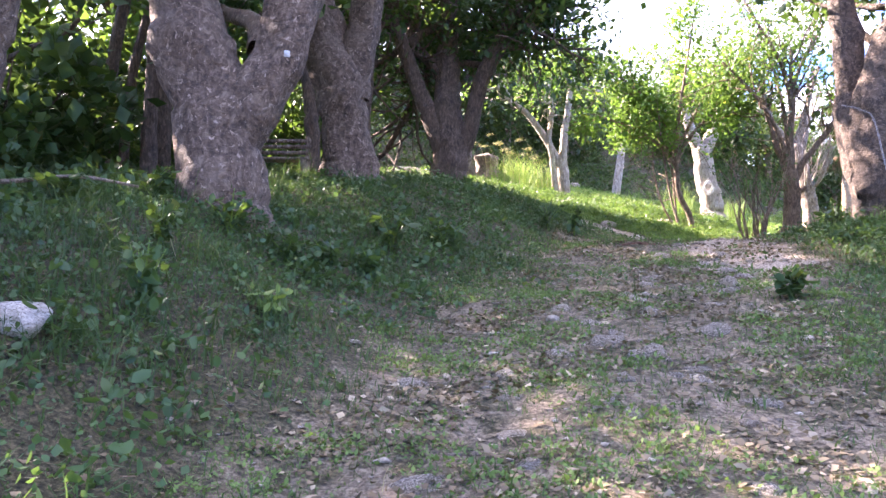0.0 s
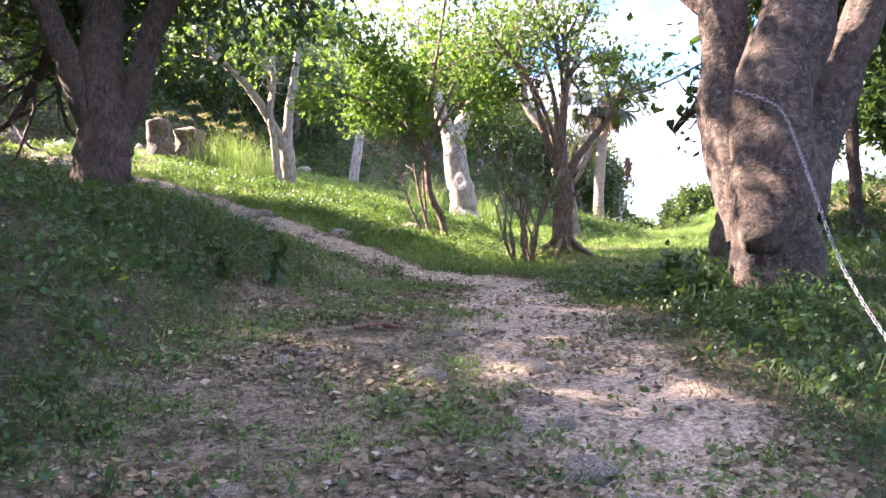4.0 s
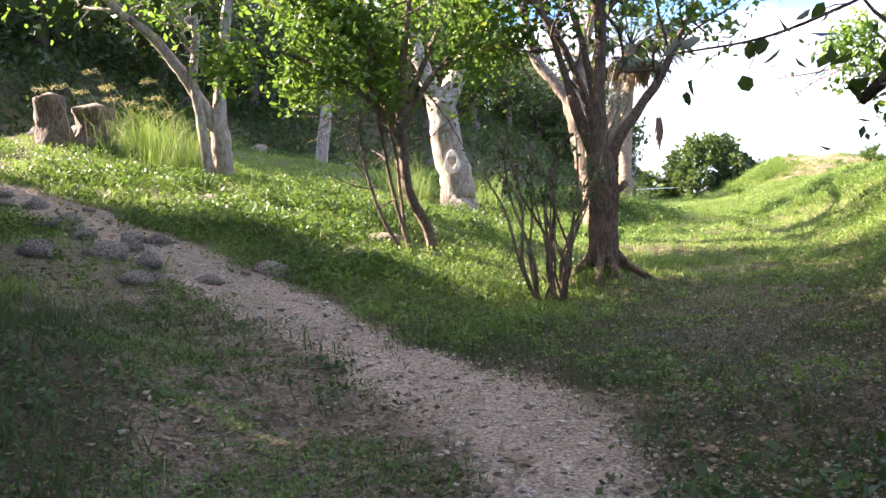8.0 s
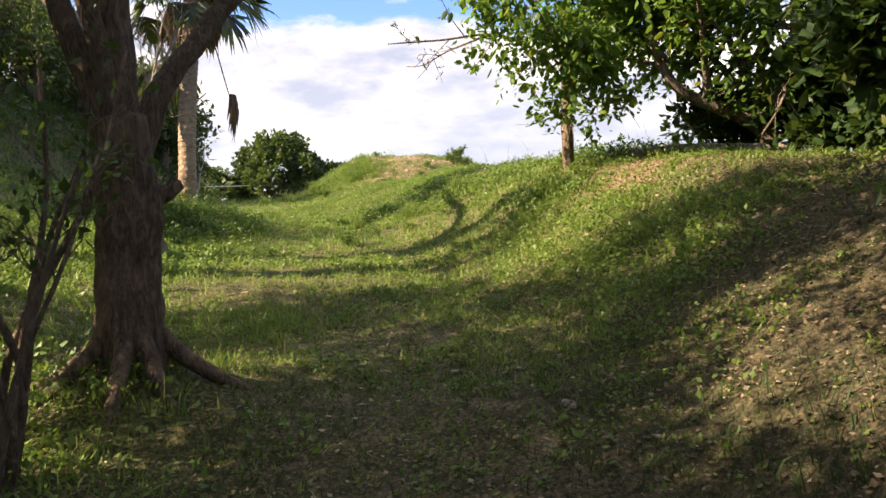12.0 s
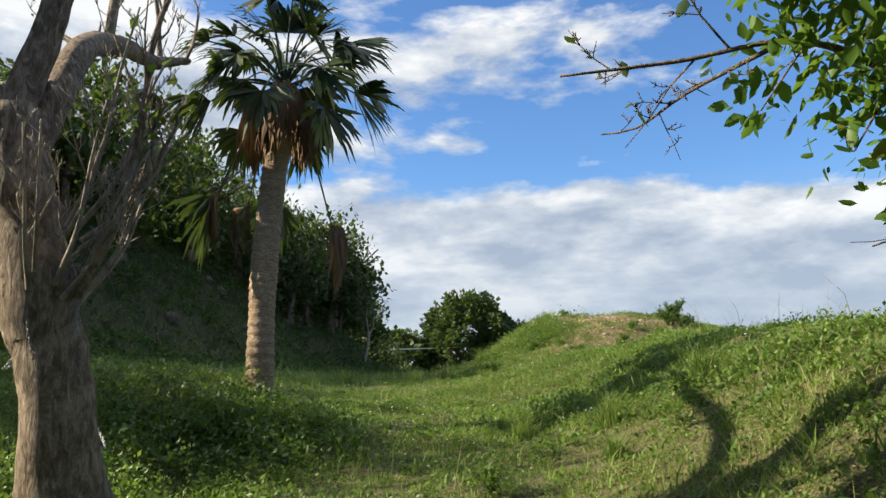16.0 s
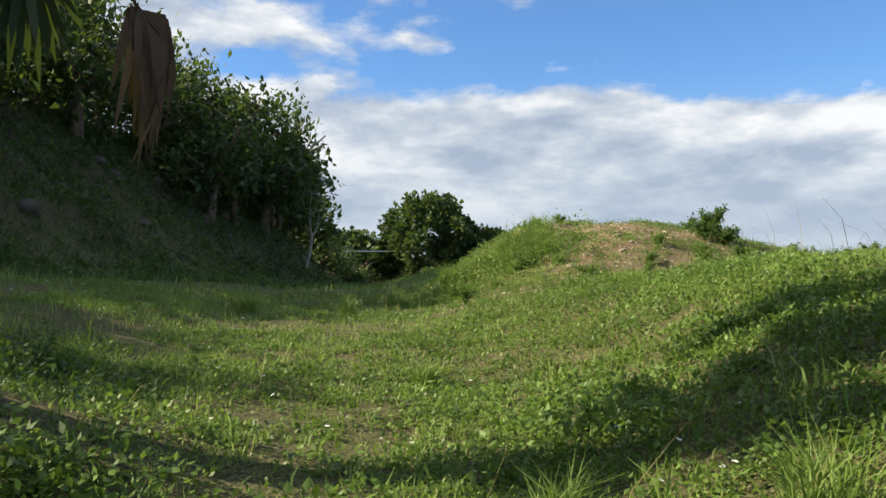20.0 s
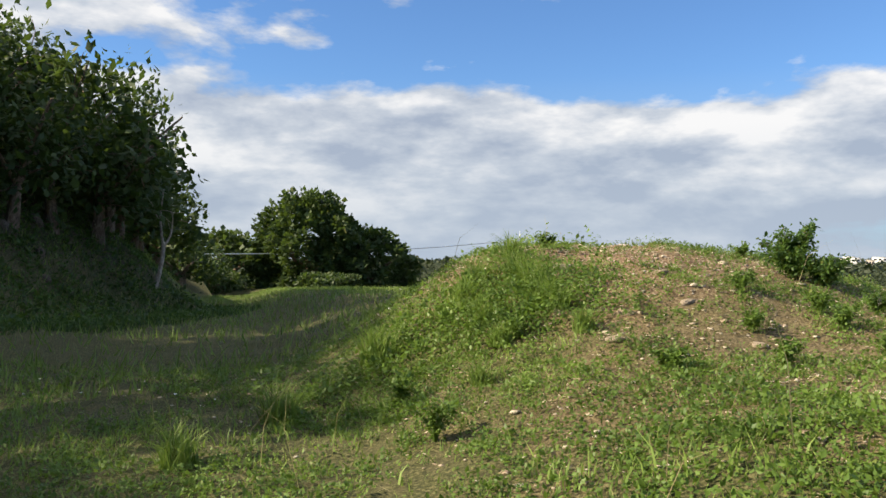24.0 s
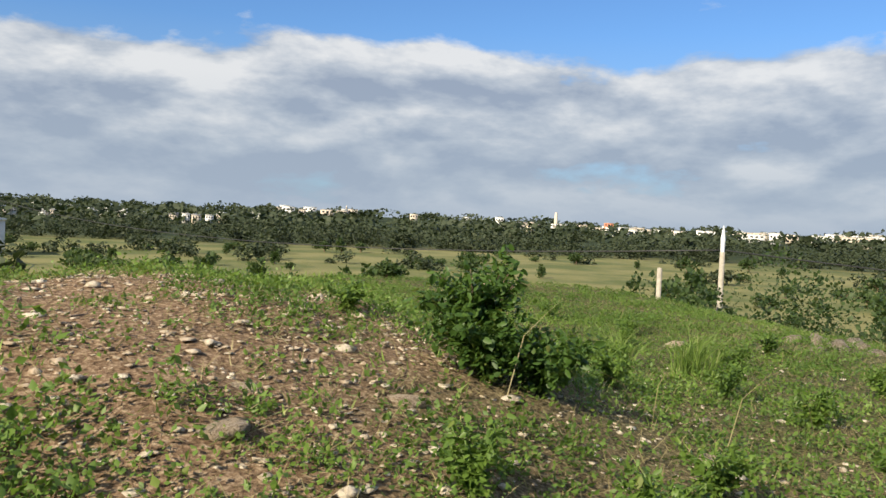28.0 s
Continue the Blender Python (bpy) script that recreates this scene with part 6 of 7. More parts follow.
# creeping leaf cover over the shaded bank and in the trodden trail
x, y = scatter(rng, 160000, -5, 6.5, 0.8, 14.5, lambda x, y: np.clip(1 - 2.6 * worn_at(x, y), 0, 1) * (1 - dirt_at(x, y)) * (0.3 + 0.7 * smooth(-0.5, 0.2, lumps(x, y, 0.9, 6.0))))
p = np.stack([x, y, ground(x, y) + rng.uniform(0.01, 0.10, len(x)) * (1 - 0.8 * worn_at(x, y))], 1)
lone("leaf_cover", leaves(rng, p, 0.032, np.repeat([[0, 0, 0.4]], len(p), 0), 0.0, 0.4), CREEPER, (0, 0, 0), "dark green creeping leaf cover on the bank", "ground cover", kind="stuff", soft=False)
# leafy thickets round the palm's foot, along the bank's crest and on the verge
for (cx, cy, rx, ry, n, h, size, mat) in ((12.7, 26.7, 1.7, 1.2, 130, 0.36, 0.052, LEAF_MID), (13.9, 26.9, 1.0, 0.7, 50, 0.26, 0.048, WEED), (11.7, 25.2, 1.3, 1.2, 56, 0.24, 0.045, WEED),
                                          (16.9, 23.6, 1.0, 2.0, 80, 0.22, 0.045, WEED), (18.9, 26.8, 1.3, 1.3, 60, 0.14, 0.04, WEED), (17.4, 26.9, 1.0, 1.0, 50, 0.2, 0.045, WEED), (14.9, 20.7, 0.8, 0.8, 30, 0.24, 0.05, WEED),
                                          (5.6, 11.0, 0.9, 1.0, 60, 0.32, 0.05, CREEPER), (4.6, 9.0, 0.6, 0.8, 36, 0.24, 0.045, CREEPER), (16.8, 20.6, 0.9, 2.2, 70, 0.28, 0.05, LEAF_MID), (22.6, 34.4, 1.5, 0.9, 60, 0.3, 0.045, WEED),
                                          (10.0, 29.6, 2.4, 1.4, 70, 0.36, 0.06, WEED), (14.4, 29.9, 1.4, 1.0, 60, 0.24, 0.05, LEAF_MID), (3.6, 21.4, 1.6, 1.2, 90, 0.28, 0.055, LEAF_MID), (6.2, 23.2, 2.2, 1.4, 90, 0.26, 0.05, LEAF_MID), (2.2, 24.0, 2.0, 1.2, 80, 0.28, 0.055, LEAF_MID), (4.6, 19.0, 0.9, 0.9, 50, 0.2, 0.05, LEAF_MID), (8.6, 26.6, 1.8, 1.0, 60, 0.26, 0.055, LEAF_MID), (5.2, 21.4, 1.6, 0.8, 60, 0.22, 0.05, LEAF_MID)):
    x, y = cx + rng.normal(size=n) * rx * 0.5, cy + rng.normal(size=n) * ry * 0.5
    weeds(rng, x, y, rng.uniform(0.15, 0.3, n), h * rng.uniform(0.4, 1.25, n), 60, size, mat, "weed_thicket", "knee-high thicket of leafy green weeds", "weeds")
# leafy green cover on the meadow before the mound and over its shoulder
x, y = scatter(rng, 9000, 15, 24.5, 25, 35, lambda x, y: (1 - 0.9 * bare_at(x, y)) * smooth(-0.3, 0.3, lumps(x, y, 0.7, 14.0)))
weeds(rng, x, y, rng.uniform(0.05, 0.16, len(x)), rng.uniform(0.03, 0.10, len(x)), 20, 0.028, WEED, "weeds", "leafy green weeds covering the meadow before the mound")
x, y = 22.9 + rng.normal(size=260) * 0.5, 33.7 + rng.normal(size=260) * 0.55
weeds(rng, x, y, rng.uniform(0.08, 0.2, 260), rng.uniform(0.1, 0.38, 260), 42, 0.032, WEED, "weeds", "bushy green weeds on the mound's shoulder")
# straw lying between the weeds beyond the mound
x, y = scatter(rng, 45000, 21, 39, 27, 37, lambda x, y: 0.35 + 0.4 * smooth(-0.2, 0.5, lumps(x, y, 0.9, 2.0)))
lone("straw", blades(rng, x, y, ground(x, y) + 0.01, 0.06 + 0 * x, np.full(len(x), 0.007), 2.6, True), GRASS_DRY, (0, 0, 0), "dry straw lying between weeds on the mound", "grass", kind="stuff", soft=False)
# thin dry stalks, bent over, standing out of the meadow
x, y = scatter(rng, 900, 9, 27, 20, 37, lambda x, y: 0.4 * (np.abs(off_axis(x, y)) < 8) * (1 - bare_at(x, y)))
lone("straw", blades(rng, x, y, ground(x, y) - 0.01, 0.42 + 0.3 * rng.uniform(size=len(x)), np.full(len(x), 0.006), 0.8), GRASS_DRY, (0, 0, 0), "tall thin bent stalks in the meadow", "grass", kind="stuff", soft=False)
x, y = scatter(rng, 900, -3.5, 2.2, 2.0, 13, lambda x, y: np.clip(1 - 3 * worn_at(x, y), 0, 1) * smooth(-0.5, 0.4, lumps(x, y, 1.0, 12.0)))
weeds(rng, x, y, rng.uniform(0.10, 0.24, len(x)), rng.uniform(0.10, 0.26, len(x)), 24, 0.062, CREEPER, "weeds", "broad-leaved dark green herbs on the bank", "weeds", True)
# undergrowth of the woods and the hillside
x, y = scatter(rng, 4200, -12, 30, 24, 60, lambda x, y: (from_line(TOE, x, y)[0] < 0.2) * (from_line(TOE, x, y)[0] > -14) * (0.5 + 0.4 * smooth(1.5, 4.5, -from_line(TOE, x, y)[0])))
weeds(rng, x, y, rng.uniform(0.25, 0.65, len(x)), rng.uniform(0.15, 0.6, len(x)), 17, 0.14, LEAF_WOOD, "undergrowth", "dark tangled undergrowth on the wooded slope", "undergrowth")
x, y = scatter(rng, 1100, -8, 8, 28, 38, lambda x, y: (from_line(TOE, x, y)[0] < -0.6) * 0.9)
weeds(rng, x, y, rng.uniform(0.3, 0.7, len(x)), rng.uniform(0.3, 1.1, len(x)), 26, 0.14, LEAF_WOOD, "undergrowth", "dark leafy scrub below the wooded hill", "undergrowth")
x, y = scatter(rng, 1300, -14, -2.6, 2, 24, lambda x, y: 0.5 + 0.5 * (x < -4))
weeds(rng, x, y, rng.uniform(0.2, 0.5, len(x)), rng.uniform(0.12, 0.45, len(x)), 20, 0.12, LEAF_DEEP, "undergrowth", "shaded leafy undergrowth of the wood", "undergrowth")
x, y = scatter(rng, 900, 5.6, 17, 4, 16, lambda x, y: (off_axis(x, y) > 2.6) * 0.6)
weeds(rng, x, y, rng.uniform(0.2, 0.45, len(x)), rng.uniform(0.1, 0.35, len(x)), 22, 0.10, LEAF_DEEP, "undergrowth", "shaded leafy growth on the verge", "undergrowth")
# fallen leaves
x, y = scatter(rng, 330000, -2.5, 6, 0.6, 18, lambda x, y: (0.05 + 0.95 * worn_at(x, y)) * (0.1 + 0.75 * smooth(-0.3, 0.6, lumps(x, y, 0.5, 8.0))) * (1 - 0.75 * smooth(11.0, 16.5, y)) * (1 - 0.85 * dirt_at(x, y) * smooth(8.5, 10.5, y)))
p = np.stack([x, y, ground(x, y) + rng.uniform(0.006, 0.03, len(x))], 1)
flat = np.stack([rng.normal(size=len(x)), rng.normal(size=len(x)), 0 * x], 1) * 4
lone("leaf_litter", leaves(rng, p, 0.034, flat, 0.0, 0.34, vary=0.6), LITTER, (0, 0, 0), "dry pale brown fallen leaves on the trail", "leaf litter", kind="stuff", soft=False)
x, y = scatter(rng, 95000, 5, 17.5, 11, 22, lambda x, y: 0.3 + 0.65 * smooth(0.4, 2.0, off_axis(x, y)) * (1 - smooth(18.5, 22.0, y)))
p = np.stack([x, y, ground(x, y) + rng.uniform(0.006, 0.03, len(x))], 1)
flat = np.stack([rng.normal(size=len(x)), rng.normal(size=len(x)), 0 * x], 1) * 4
lone("leaf_litter", leaves(rng, p, 0.028, flat, 0.0, 0.36), LITTER, (0, 0, 0), "dry fallen leaves on the shaded bank", "leaf litter", kind="stuff", soft=False)


def pebbles(rng, x, y, size, mat, name, label):
    """Small angular stones, half sunk."""
    bm = bmesh.new()
    bmesh.ops.create_icosphere(bm, subdivisions=1, radius=1.0)
    bm.verts.ensure_lookup_table()
    v0 = np.array([q.co[:] for q in bm.verts])
    f0 = np.array([[q.index for q in f.verts] for f in bm.faces])
    bm.free()
    n = len(x)
    s = size * np.exp(rng.normal(size=n) * 0.45)
    v = v0[None] * (1 + 0.28 * rng.normal(size=(n, len(v0), 1))) * s[:, None, None] * np.stack([rng.uniform(0.7, 1.4, n), rng.uniform(0.7, 1.4, n), rng.uniform(0.22, 0.5, n)], 1)[:, None]
    v = v + np.stack([x, y, ground(x, y) + s * 0.12], 1)[:, None]
    f = (np.arange(n)[:, None, None] * len(v0) + f0[None]).reshape(-1, 3)
    lone(name, (v.reshape(-1, 3), f), mat, (0, 0, 0), label, "stones", kind="stuff", soft=False)


x, y = scatter(rng, 11000, -1.5, 7, 0.6, 24, lambda x, y: 0.02 + 0.75 * worn_at(x, y))
pebbles(rng, x, y, 0.015, STONE, "pebbles", "small grey stones strewn over the trail")
x, y = scatter(rng, 48000, -2, 6, 9, 24, lambda x, y: 0.7 * dirt_at(x, y) * smooth(10.0, 12.0, y))
pebbles(rng, x, y, 0.009, CHIP, "pebbles", "pale gravel on the bare side path")
x, y = scatter(rng, 2600, 5, 13, 11, 19, lambda x, y: 0.3 + 0.5 * smooth(0.0, 0.5, lumps(x, y, 0.8, 4.0)))
pebbles(rng, x, y, 0.012, STONE, "pebbles", "small grey stones in the trodden turf")
x, y = scatter(rng, 17000, 20, 30, 29, 37, lambda x, y: 0.04 + 0.9 * bare_at(x, y))
pebbles(rng, x, y, 0.010, STONE_TAN, "rubble", "tan rubble and stone chips on the mound")
x, y = scatter(rng, 9500, 20, 31, 29, 37, lambda x, y: 0.10 + 0.8 * bare_at(x, y))
pebbles(rng, x, y, 0.013, CHIP, "rubble", "pale limestone chips scattered on the mound")
# small white flowers
x, y = scatter(rng, 620, 6, 28, 24, 40, lambda x, y: 0.7 * smooth(-0.2, 0.5, lumps(x, y, 2.3, 1.0)) * (off_axis(x, y) > -8) * (1 - smooth(0.0, 0.3, bare_at(x, y))))
p = np.stack([x, y, ground(x, y) + rng.uniform(0.06, 0.15, len(x))], 1)
p = np.repeat(p, 5, 0)
a = np.tile(np.arange(5) * 1.2566, len(x))
lone("flowers", leaves(rng, p, 0.016, np.stack([np.cos(a), np.sin(a), 0.2 + 0 * a], 1) * 4, 0.0, 0.45), PETAL, (0, 0, 0), "small white daisy-like flowers", "flowers", kind="stuff", soft=False)

# ---- stones ----
rng = np.random.default_rng(300)
rocks = [mesh_of("stone", *boulder(rng, (1, 1, 1), k * 7.0, 0.75), STONE, False) for k in range(5)]
tans = [mesh_of("stone", *boulder(rng, (1, 1, 1), 50 + k * 7.0, 0.6), STONE_TAN, False) for k in range(4)]
chalk = [mesh_of("boulder", *boulder(rng, (1, 1, 1), 77.0, 0.9), stone_material("pitted_limestone", (0.10, 0.085, 0.065), (0.55, 0.50, 0.43), (0.76, 0.72, 0.65)), False)]
cliffs = [mesh_of("rock", *boulder(rng, (1, 1, 1), 90 + k * 7.0, 0.9), ROCK_FACE, False) for k in range(4)]


def stone(x, y, size, kinds, label, group="", name="stone", sink=0.55, tall=1.0):
    ob = new(name, kinds[int(rng.integers(len(kinds)))])
    ob.location = (x, y, gz(x, y) + size * (0.5 - sink) * 0.5 * tall)
    ob.rotation_euler = (rng.uniform(-0.2, 0.2), rng.uniform(-0.2, 0.2), rng.uniform(0, 6.28))
    ob.scale = (size * rng.uniform(0.8, 1.25), size * rng.uniform(0.7, 1.1), size * rng.uniform(0.55, 0.9) * tall)
    return tagged(ob, label, "stone", group)


for x, y, s in ((1.54, 6.13, 0.13), (2.41, 6.97, 0.19), (1.15, 5.5, 0.10), (0.9, 6.4, 0.14), (1.9, 7.6, 0.16), (1.3, 8.1, 0.13), (2.3, 5.9, 0.11), (1.75, 5.3, 0.12), (2.2, 8.9, 0.14), (0.5, 4.6, 0.09), (1.0, 7.2, 0.15), (2.75, 7.4, 0.17), (1.45, 4.7, 0.10), (2.05, 6.3, 0.12), (0.35, 3.4, 0.08), (0.9, 3.9, 0.07), (1.7, 6.9, 0.13), (2.6, 8.3, 0.12)):
    stone(x, y, s, rocks, "grey limestone sunk in the leafy trail", "stones in the trail", sink=1.0)
for k in range(95):
    t = rng.uniform(0, 1)
    stone(0.35 + 2.3 * t + rng.normal() * 0.65, 1.6 + 7.8 * t + rng.normal() * 0.4, 0.03 + 0.13 * rng.uniform() ** 2.2, rocks, "grey limestone sunk in the leafy trail", "stones in the trail", sink=0.95)
stone(-1.96, 3.85, 0.2, chalk, "pale pitted limestone boulder in low plants", name="boulder", sink=0.2)
for x, y, s in ((5.58, 20.95, 0.34), (4.93, 19.85, 0.22), (5.2, 20.1, 0.15), (3.9, 20.9, 0.2), (3.3, 22.6, 0.22), (6.4, 21.6, 0.16), (7.0, 22.0, 0.14)):
    stone(x, y, s, rocks, "rough weathered rock beside the shrub tree", "rocks by the shrub tree", name="rock")
for k in range(34):
    t = rng.uniform(0, 1)
    stone(3.0 - 4.2 * t + rng.normal() * 0.5, 18.4 + 4.6 * t + rng.normal() * 0.5, rng.uniform(0.1, 0.26), rocks, "grey rock forming the rough side path", "rocks of the side path", name="rock")
for k in range(56):
    s = rng.uniform(1.6, 4.6)
    i = int(s)
    q = TOE[i] + (TOE[i + 1] - TOE[i]) * (s - i)
    nrm = unit(np.array([-(TOE[i + 1] - TOE[i])[1], (TOE[i + 1] - TOE[i])[0]]))
    q = q + nrm * rng.uniform(0.9, 3.8)
    stone(q[0], q[1], rng.uniform(0.1, 0.34), cliffs, "dark weathered rock in the wooded slope", "rocks of the slope", name="rock", sink=0.85, tall=1.3)
for x, y, s in ((-1.6, 27.4, 0.5), (-0.9, 27.9, 0.38), (-2.4, 27.6, 0.42), (-1.2, 28.5, 0.6), (-2.9, 28.6, 0.55), (0.1, 28.3, 0.32), (-0.4, 26.9, 0.24), (-3.4, 27.0, 0.36), (0.9, 28.9, 0.4), (4.9, 31.2, 0.36), (7.4, 31.9, 0.34)):
    stone(x, y, s, rocks, "grey limestone outcrop at the foot of the wooded hill", "rocks of the outcrop", name="rock", sink=0.45, tall=1.2)
for x, y, s in ((23.93, 33.9, 0.17), (23.8, 32.29, 0.11), (24.3, 32.9, 0.10), (23.2, 32.6, 0.13), (22.9, 33.1, 0.10), (25.1, 32.4, 0.09), (24.7, 33.0, 0.08), (23.3, 31.4, 0.12), (23.9, 30.3, 0.16), (24.2, 30.1, 0.13), (24.6, 30.5, 0.12), (31.3, 30.4, 0.2), (25.8, 31.0, 0.10), (22.6, 32.3, 0.11), (23.5, 33.2, 0.08), (27.6, 31.8, 0.14), (26.8, 30.9, 0.10)):
    stone(x, y, s, tans, "tan limestone lying on the rubble mound", "stones on the mound", sink=0.8)


for x, y, s in ((37.25, 33.05, 0.24), (37.2, 32.5, 0.19)):
    stone(x, y, s, tans, "tan upright limestone block at the meadow's edge", "blocks at the meadow's edge", name="rock", sink=0.3, tall=1.7)
for x, y, s in ((31.3, 28.6, 0.17), (31.9, 28.2, 0.2), (31.0, 28.0, 0.13), (31.6, 27.8, 0.16), (32.4, 28.5, 0.15), (31.1, 28.9, 0.1), (30.8, 28.4, 0.09), (32.2, 27.6, 0.2), (31.5, 28.3, 0.12), (30.6, 28.0, 0.1), (31.8, 28.7, 0.11), (32.0, 28.9, 0.13), (30.9, 27.6, 0.12)):
    stone(x, y, s, rocks, "rough grey broken rock beside the rubble", "broken rocks beyond the mound", name="rock", sink=0.4, tall=1.2)


# ---- stumps, log, rope and chain ----
def stump(x, y, r, h, lean):
    root = thing("tree_stump", (x, y, gz(x, y, 0.1)), "sawn pale tree stump in tall grass", "stump", "sawn stumps")
    part("trunk", tube([(0, 0, 0), (lean * 0.4, 0, h * 0.5), (lean, 0, h)], [r * 1.2, r, r * 0.95], 16, 0.22, x, 0.08), BARK_GREY, root)
    a = np.linspace(0, 2 * np.pi, 24, endpoint=False)
    v = np.vstack([[(lean, 0, h + 0.03)], np.stack([lean + r * 0.9 * np.cos(a), r * 0.9 * np.sin(a), h + 0.012 + 0 * a], 1)])
    part("cut_face", (v, np.array([(0, 1 + q, 1 + (q + 1) % 24) for q in range(24)])), CUT_WOOD, root, "pale sawn face", soft=False)


stump(0.72, 26.6, 0.28, 0.95, -0.06)
stump(1.4, 26.75, 0.36, 0.82, 0.05)
fallen = thing("fallen_log", (17.0, 19.4, gz(17.0, 19.4) + 0.06), "dry fallen branch lying on the bank's crest", "log")
part("trunk", tube([(-0.75, 0.95, 0.06), (-0.3, 0.4, 0.10), (0.2, -0.3, 0.08), (0.6, -1.0, 0.10)], [0.05, 0.075, 0.06], 10, 0.12, 3.0, 0.08), BARK_PALE, fallen)
part("branch", tube([(-0.2, 0.25, 0.12), (-0.45, 0.05, 0.3), (-0.8, 0.0, 0.42)], [0.03, 0.012], 6, 0.1, 1.0, 0.08), BARK_PALE, fallen)
stick = thing("fallen_branch", (-3.1, 5.6, gz(-3.1, 5.6) + 0.12), "long pale dead branch lying on the bank", "branch")
part("stem", tube([(-1.2, 0.1, 0.2), (-0.7, -0.06, 0.09), (-0.3, 0.06, 0.02), (0.2, -0.1, 0.0), (0.6, 0.02, 0.05), (0.95, 0.2, 0.0)], [0.028, 0.02, 0.009], 8, 0.16, 2.0, 0.06), BARK_GREY, stick)
part("twig", tube([(-0.5, 0, 0.06), (-0.3, 0.1, 0.2), (-0.15, 0.1, 0.26)], [0.012, 0.006], 6), BARK_PALE, stick)
for x, y, turn, L, r, mat, label in ((2.42, 10.15, -0.3, 0.42, 0.018, BARK_RED, "broken piece of red-brown bark on the trail"), (1.75, 9.7, -0.9, 0.34, 0.02, BARK_GREY, "short dry stick lying on the trail"), (3.05, 9.75, 0.5, 0.3, 0.016, BARK_GREY, "short dry stick lying on the trail")):
    piece = thing("fallen_stick", (x, y, gz(x, y) + r * 0.5), label, "branch", "sticks on the trail")
    piece.rotation_euler = (0, 0, turn)
    part("stem", tube([(-L / 2, 0, 0), (-L * 0.1, 0.02, 0.02), (L * 0.2, -0.01, 0.01), (L / 2, 0.03, 0.0)], [r * 0.7, r, r * 0.5], 8, 0.2, x, 0.05), mat, piece)
    part("splinter", tube([(L * 0.15, 0, 0.01), (L * 0.3, 0.08, 0.02), (L * 0.36, 0.12, 0.015)], [r * 0.4, r * 0.2], 5), mat, piece)
coil = thing("rope_coil", (7.95, 24.66, gz(8.15, 25.0) + 0.98), "pale rope tied in a coil on the trunk", "rope")
for k in range(4):
    a = np.linspace(0, 2 * np.pi, 26)
    part("strand", tube(np.stack([0.10 * np.cos(a) * (1 + 0.2 * k), -0.05 - 0.02 * np.sin(a * 2 + k), 0.17 * np.sin(a) - 0.03 * k], 1), [0.011, 0.011], 6), ROPE, coil)


def chain(points, pitch, r, label):
    line = smooth_line(points, 0.01)
    s = np.concatenate([[0], np.cumsum(np.linalg.norm(np.diff(line, axis=0), axis=1))])
    root = thing("chain", points[0], label, "chain")
    a = np.linspace(0, 2 * np.pi, 11)
    loop = np.stack([np.cos(a) * pitch * 0.72, np.sin(a) * pitch * 0.30, 0 * a], 1)
    v, f = tube(loop, [r, r], 5)
    link = mesh_of("link", v, f, CHAIN)
    n = int(s[-1] / pitch)
    for k in range(min(n, 300)):
        t = (k + 0.5) * s[-1] / n
        p = np.array([np.interp(t, s, line[:, q]) for q in range(3)])
        b = np.array([np.interp(t + 0.01, s, line[:, q]) for q in range(3)])
        ob = new("link", link)
        m = Vector(b - p).to_track_quat("X", "Z").to_matrix().to_4x4() @ pose(0, 0, 0, 90 * (k % 2))
        ob.parent = root
        ob.matrix_basis = Matrix.Translation(Vector(p) - Vector(points[0])) @ m


chain([(4.55, 9.32, 3.45), (4.70, 9.22, 3.38), (4.84, 9.20, 3.27), (4.79, 8.91, 2.79), (4.74, 8.64, 2.34), (4.68, 8.28, 1.96), (4.62, 7.96, 1.72), (4.53, 7.42, 1.48), (4.45, 7.0, 1.34), (4.35, 6.3, 1.2), (4.3, 5.6, 1.15)], 0.034, 0.0024, "galvanised chain hanging from the knotty tree")
wrap = [(11.12 - 0.10 * u + (0.33 - 0.05 * u) * math.cos(9.5 * u + 3.6), 24.95 + (0.33 - 0.05 * u) * math.sin(9.5 * u + 3.6), gz(11.12, 24.95) + 0.15 + 1.5 * u + 0.12 * math.sin(17 * u)) for u in np.linspace(0, 1, 30)]
chain(wrap, 0.026, 0.0034, "galvanised chain wound round the bare-limbed tree")
chain([(10.92, 24.64, gz(11.12, 24.95) + 1.62), (10.84, 24.60, gz(11.12, 24.95) + 1.3), (10.95, 24.58, gz(11.12, 24.95) + 0.9), (11.12, 24.55, gz(11.12, 24.95) + 1.2), (11.15, 24.6, gz(11.12, 24.95) + 1.6)], 0.026, 0.0034, "loose chain loop hanging on the bare-limbed tree")
for p, n, w, h in (((-1.87, 6.87, 3.53), (0.78, -0.46, 0.43), 0.028, 0.095), ((-1.96, 6.72, 3.15), (-0.2, -0.98, -0.02), 0.036, 0.085), ((-1.29, 6.74, 3.31), (0.48, -0.88, 0.02), 0.045, 0.085),
                   ((-1.31, 10.57, 4.09), (0.07, -1.0, 0.06), 0.030, 0.13), ((-1.19, 10.63, 4.24), (0.46, -0.82, 0.34), 0.038, 0.11)):
    mark = lone("trail_blaze", box(-w * 0.55, -h * 0.32, -0.03, w * 0.55, h * 0.32, 0.003), BLAZE, p, "small white painted trail blaze on bark", "sign", "trail blazes", soft=False)
    mark.rotation_euler = Vector(n).to_track_quat("Z", "Y").to_euler()



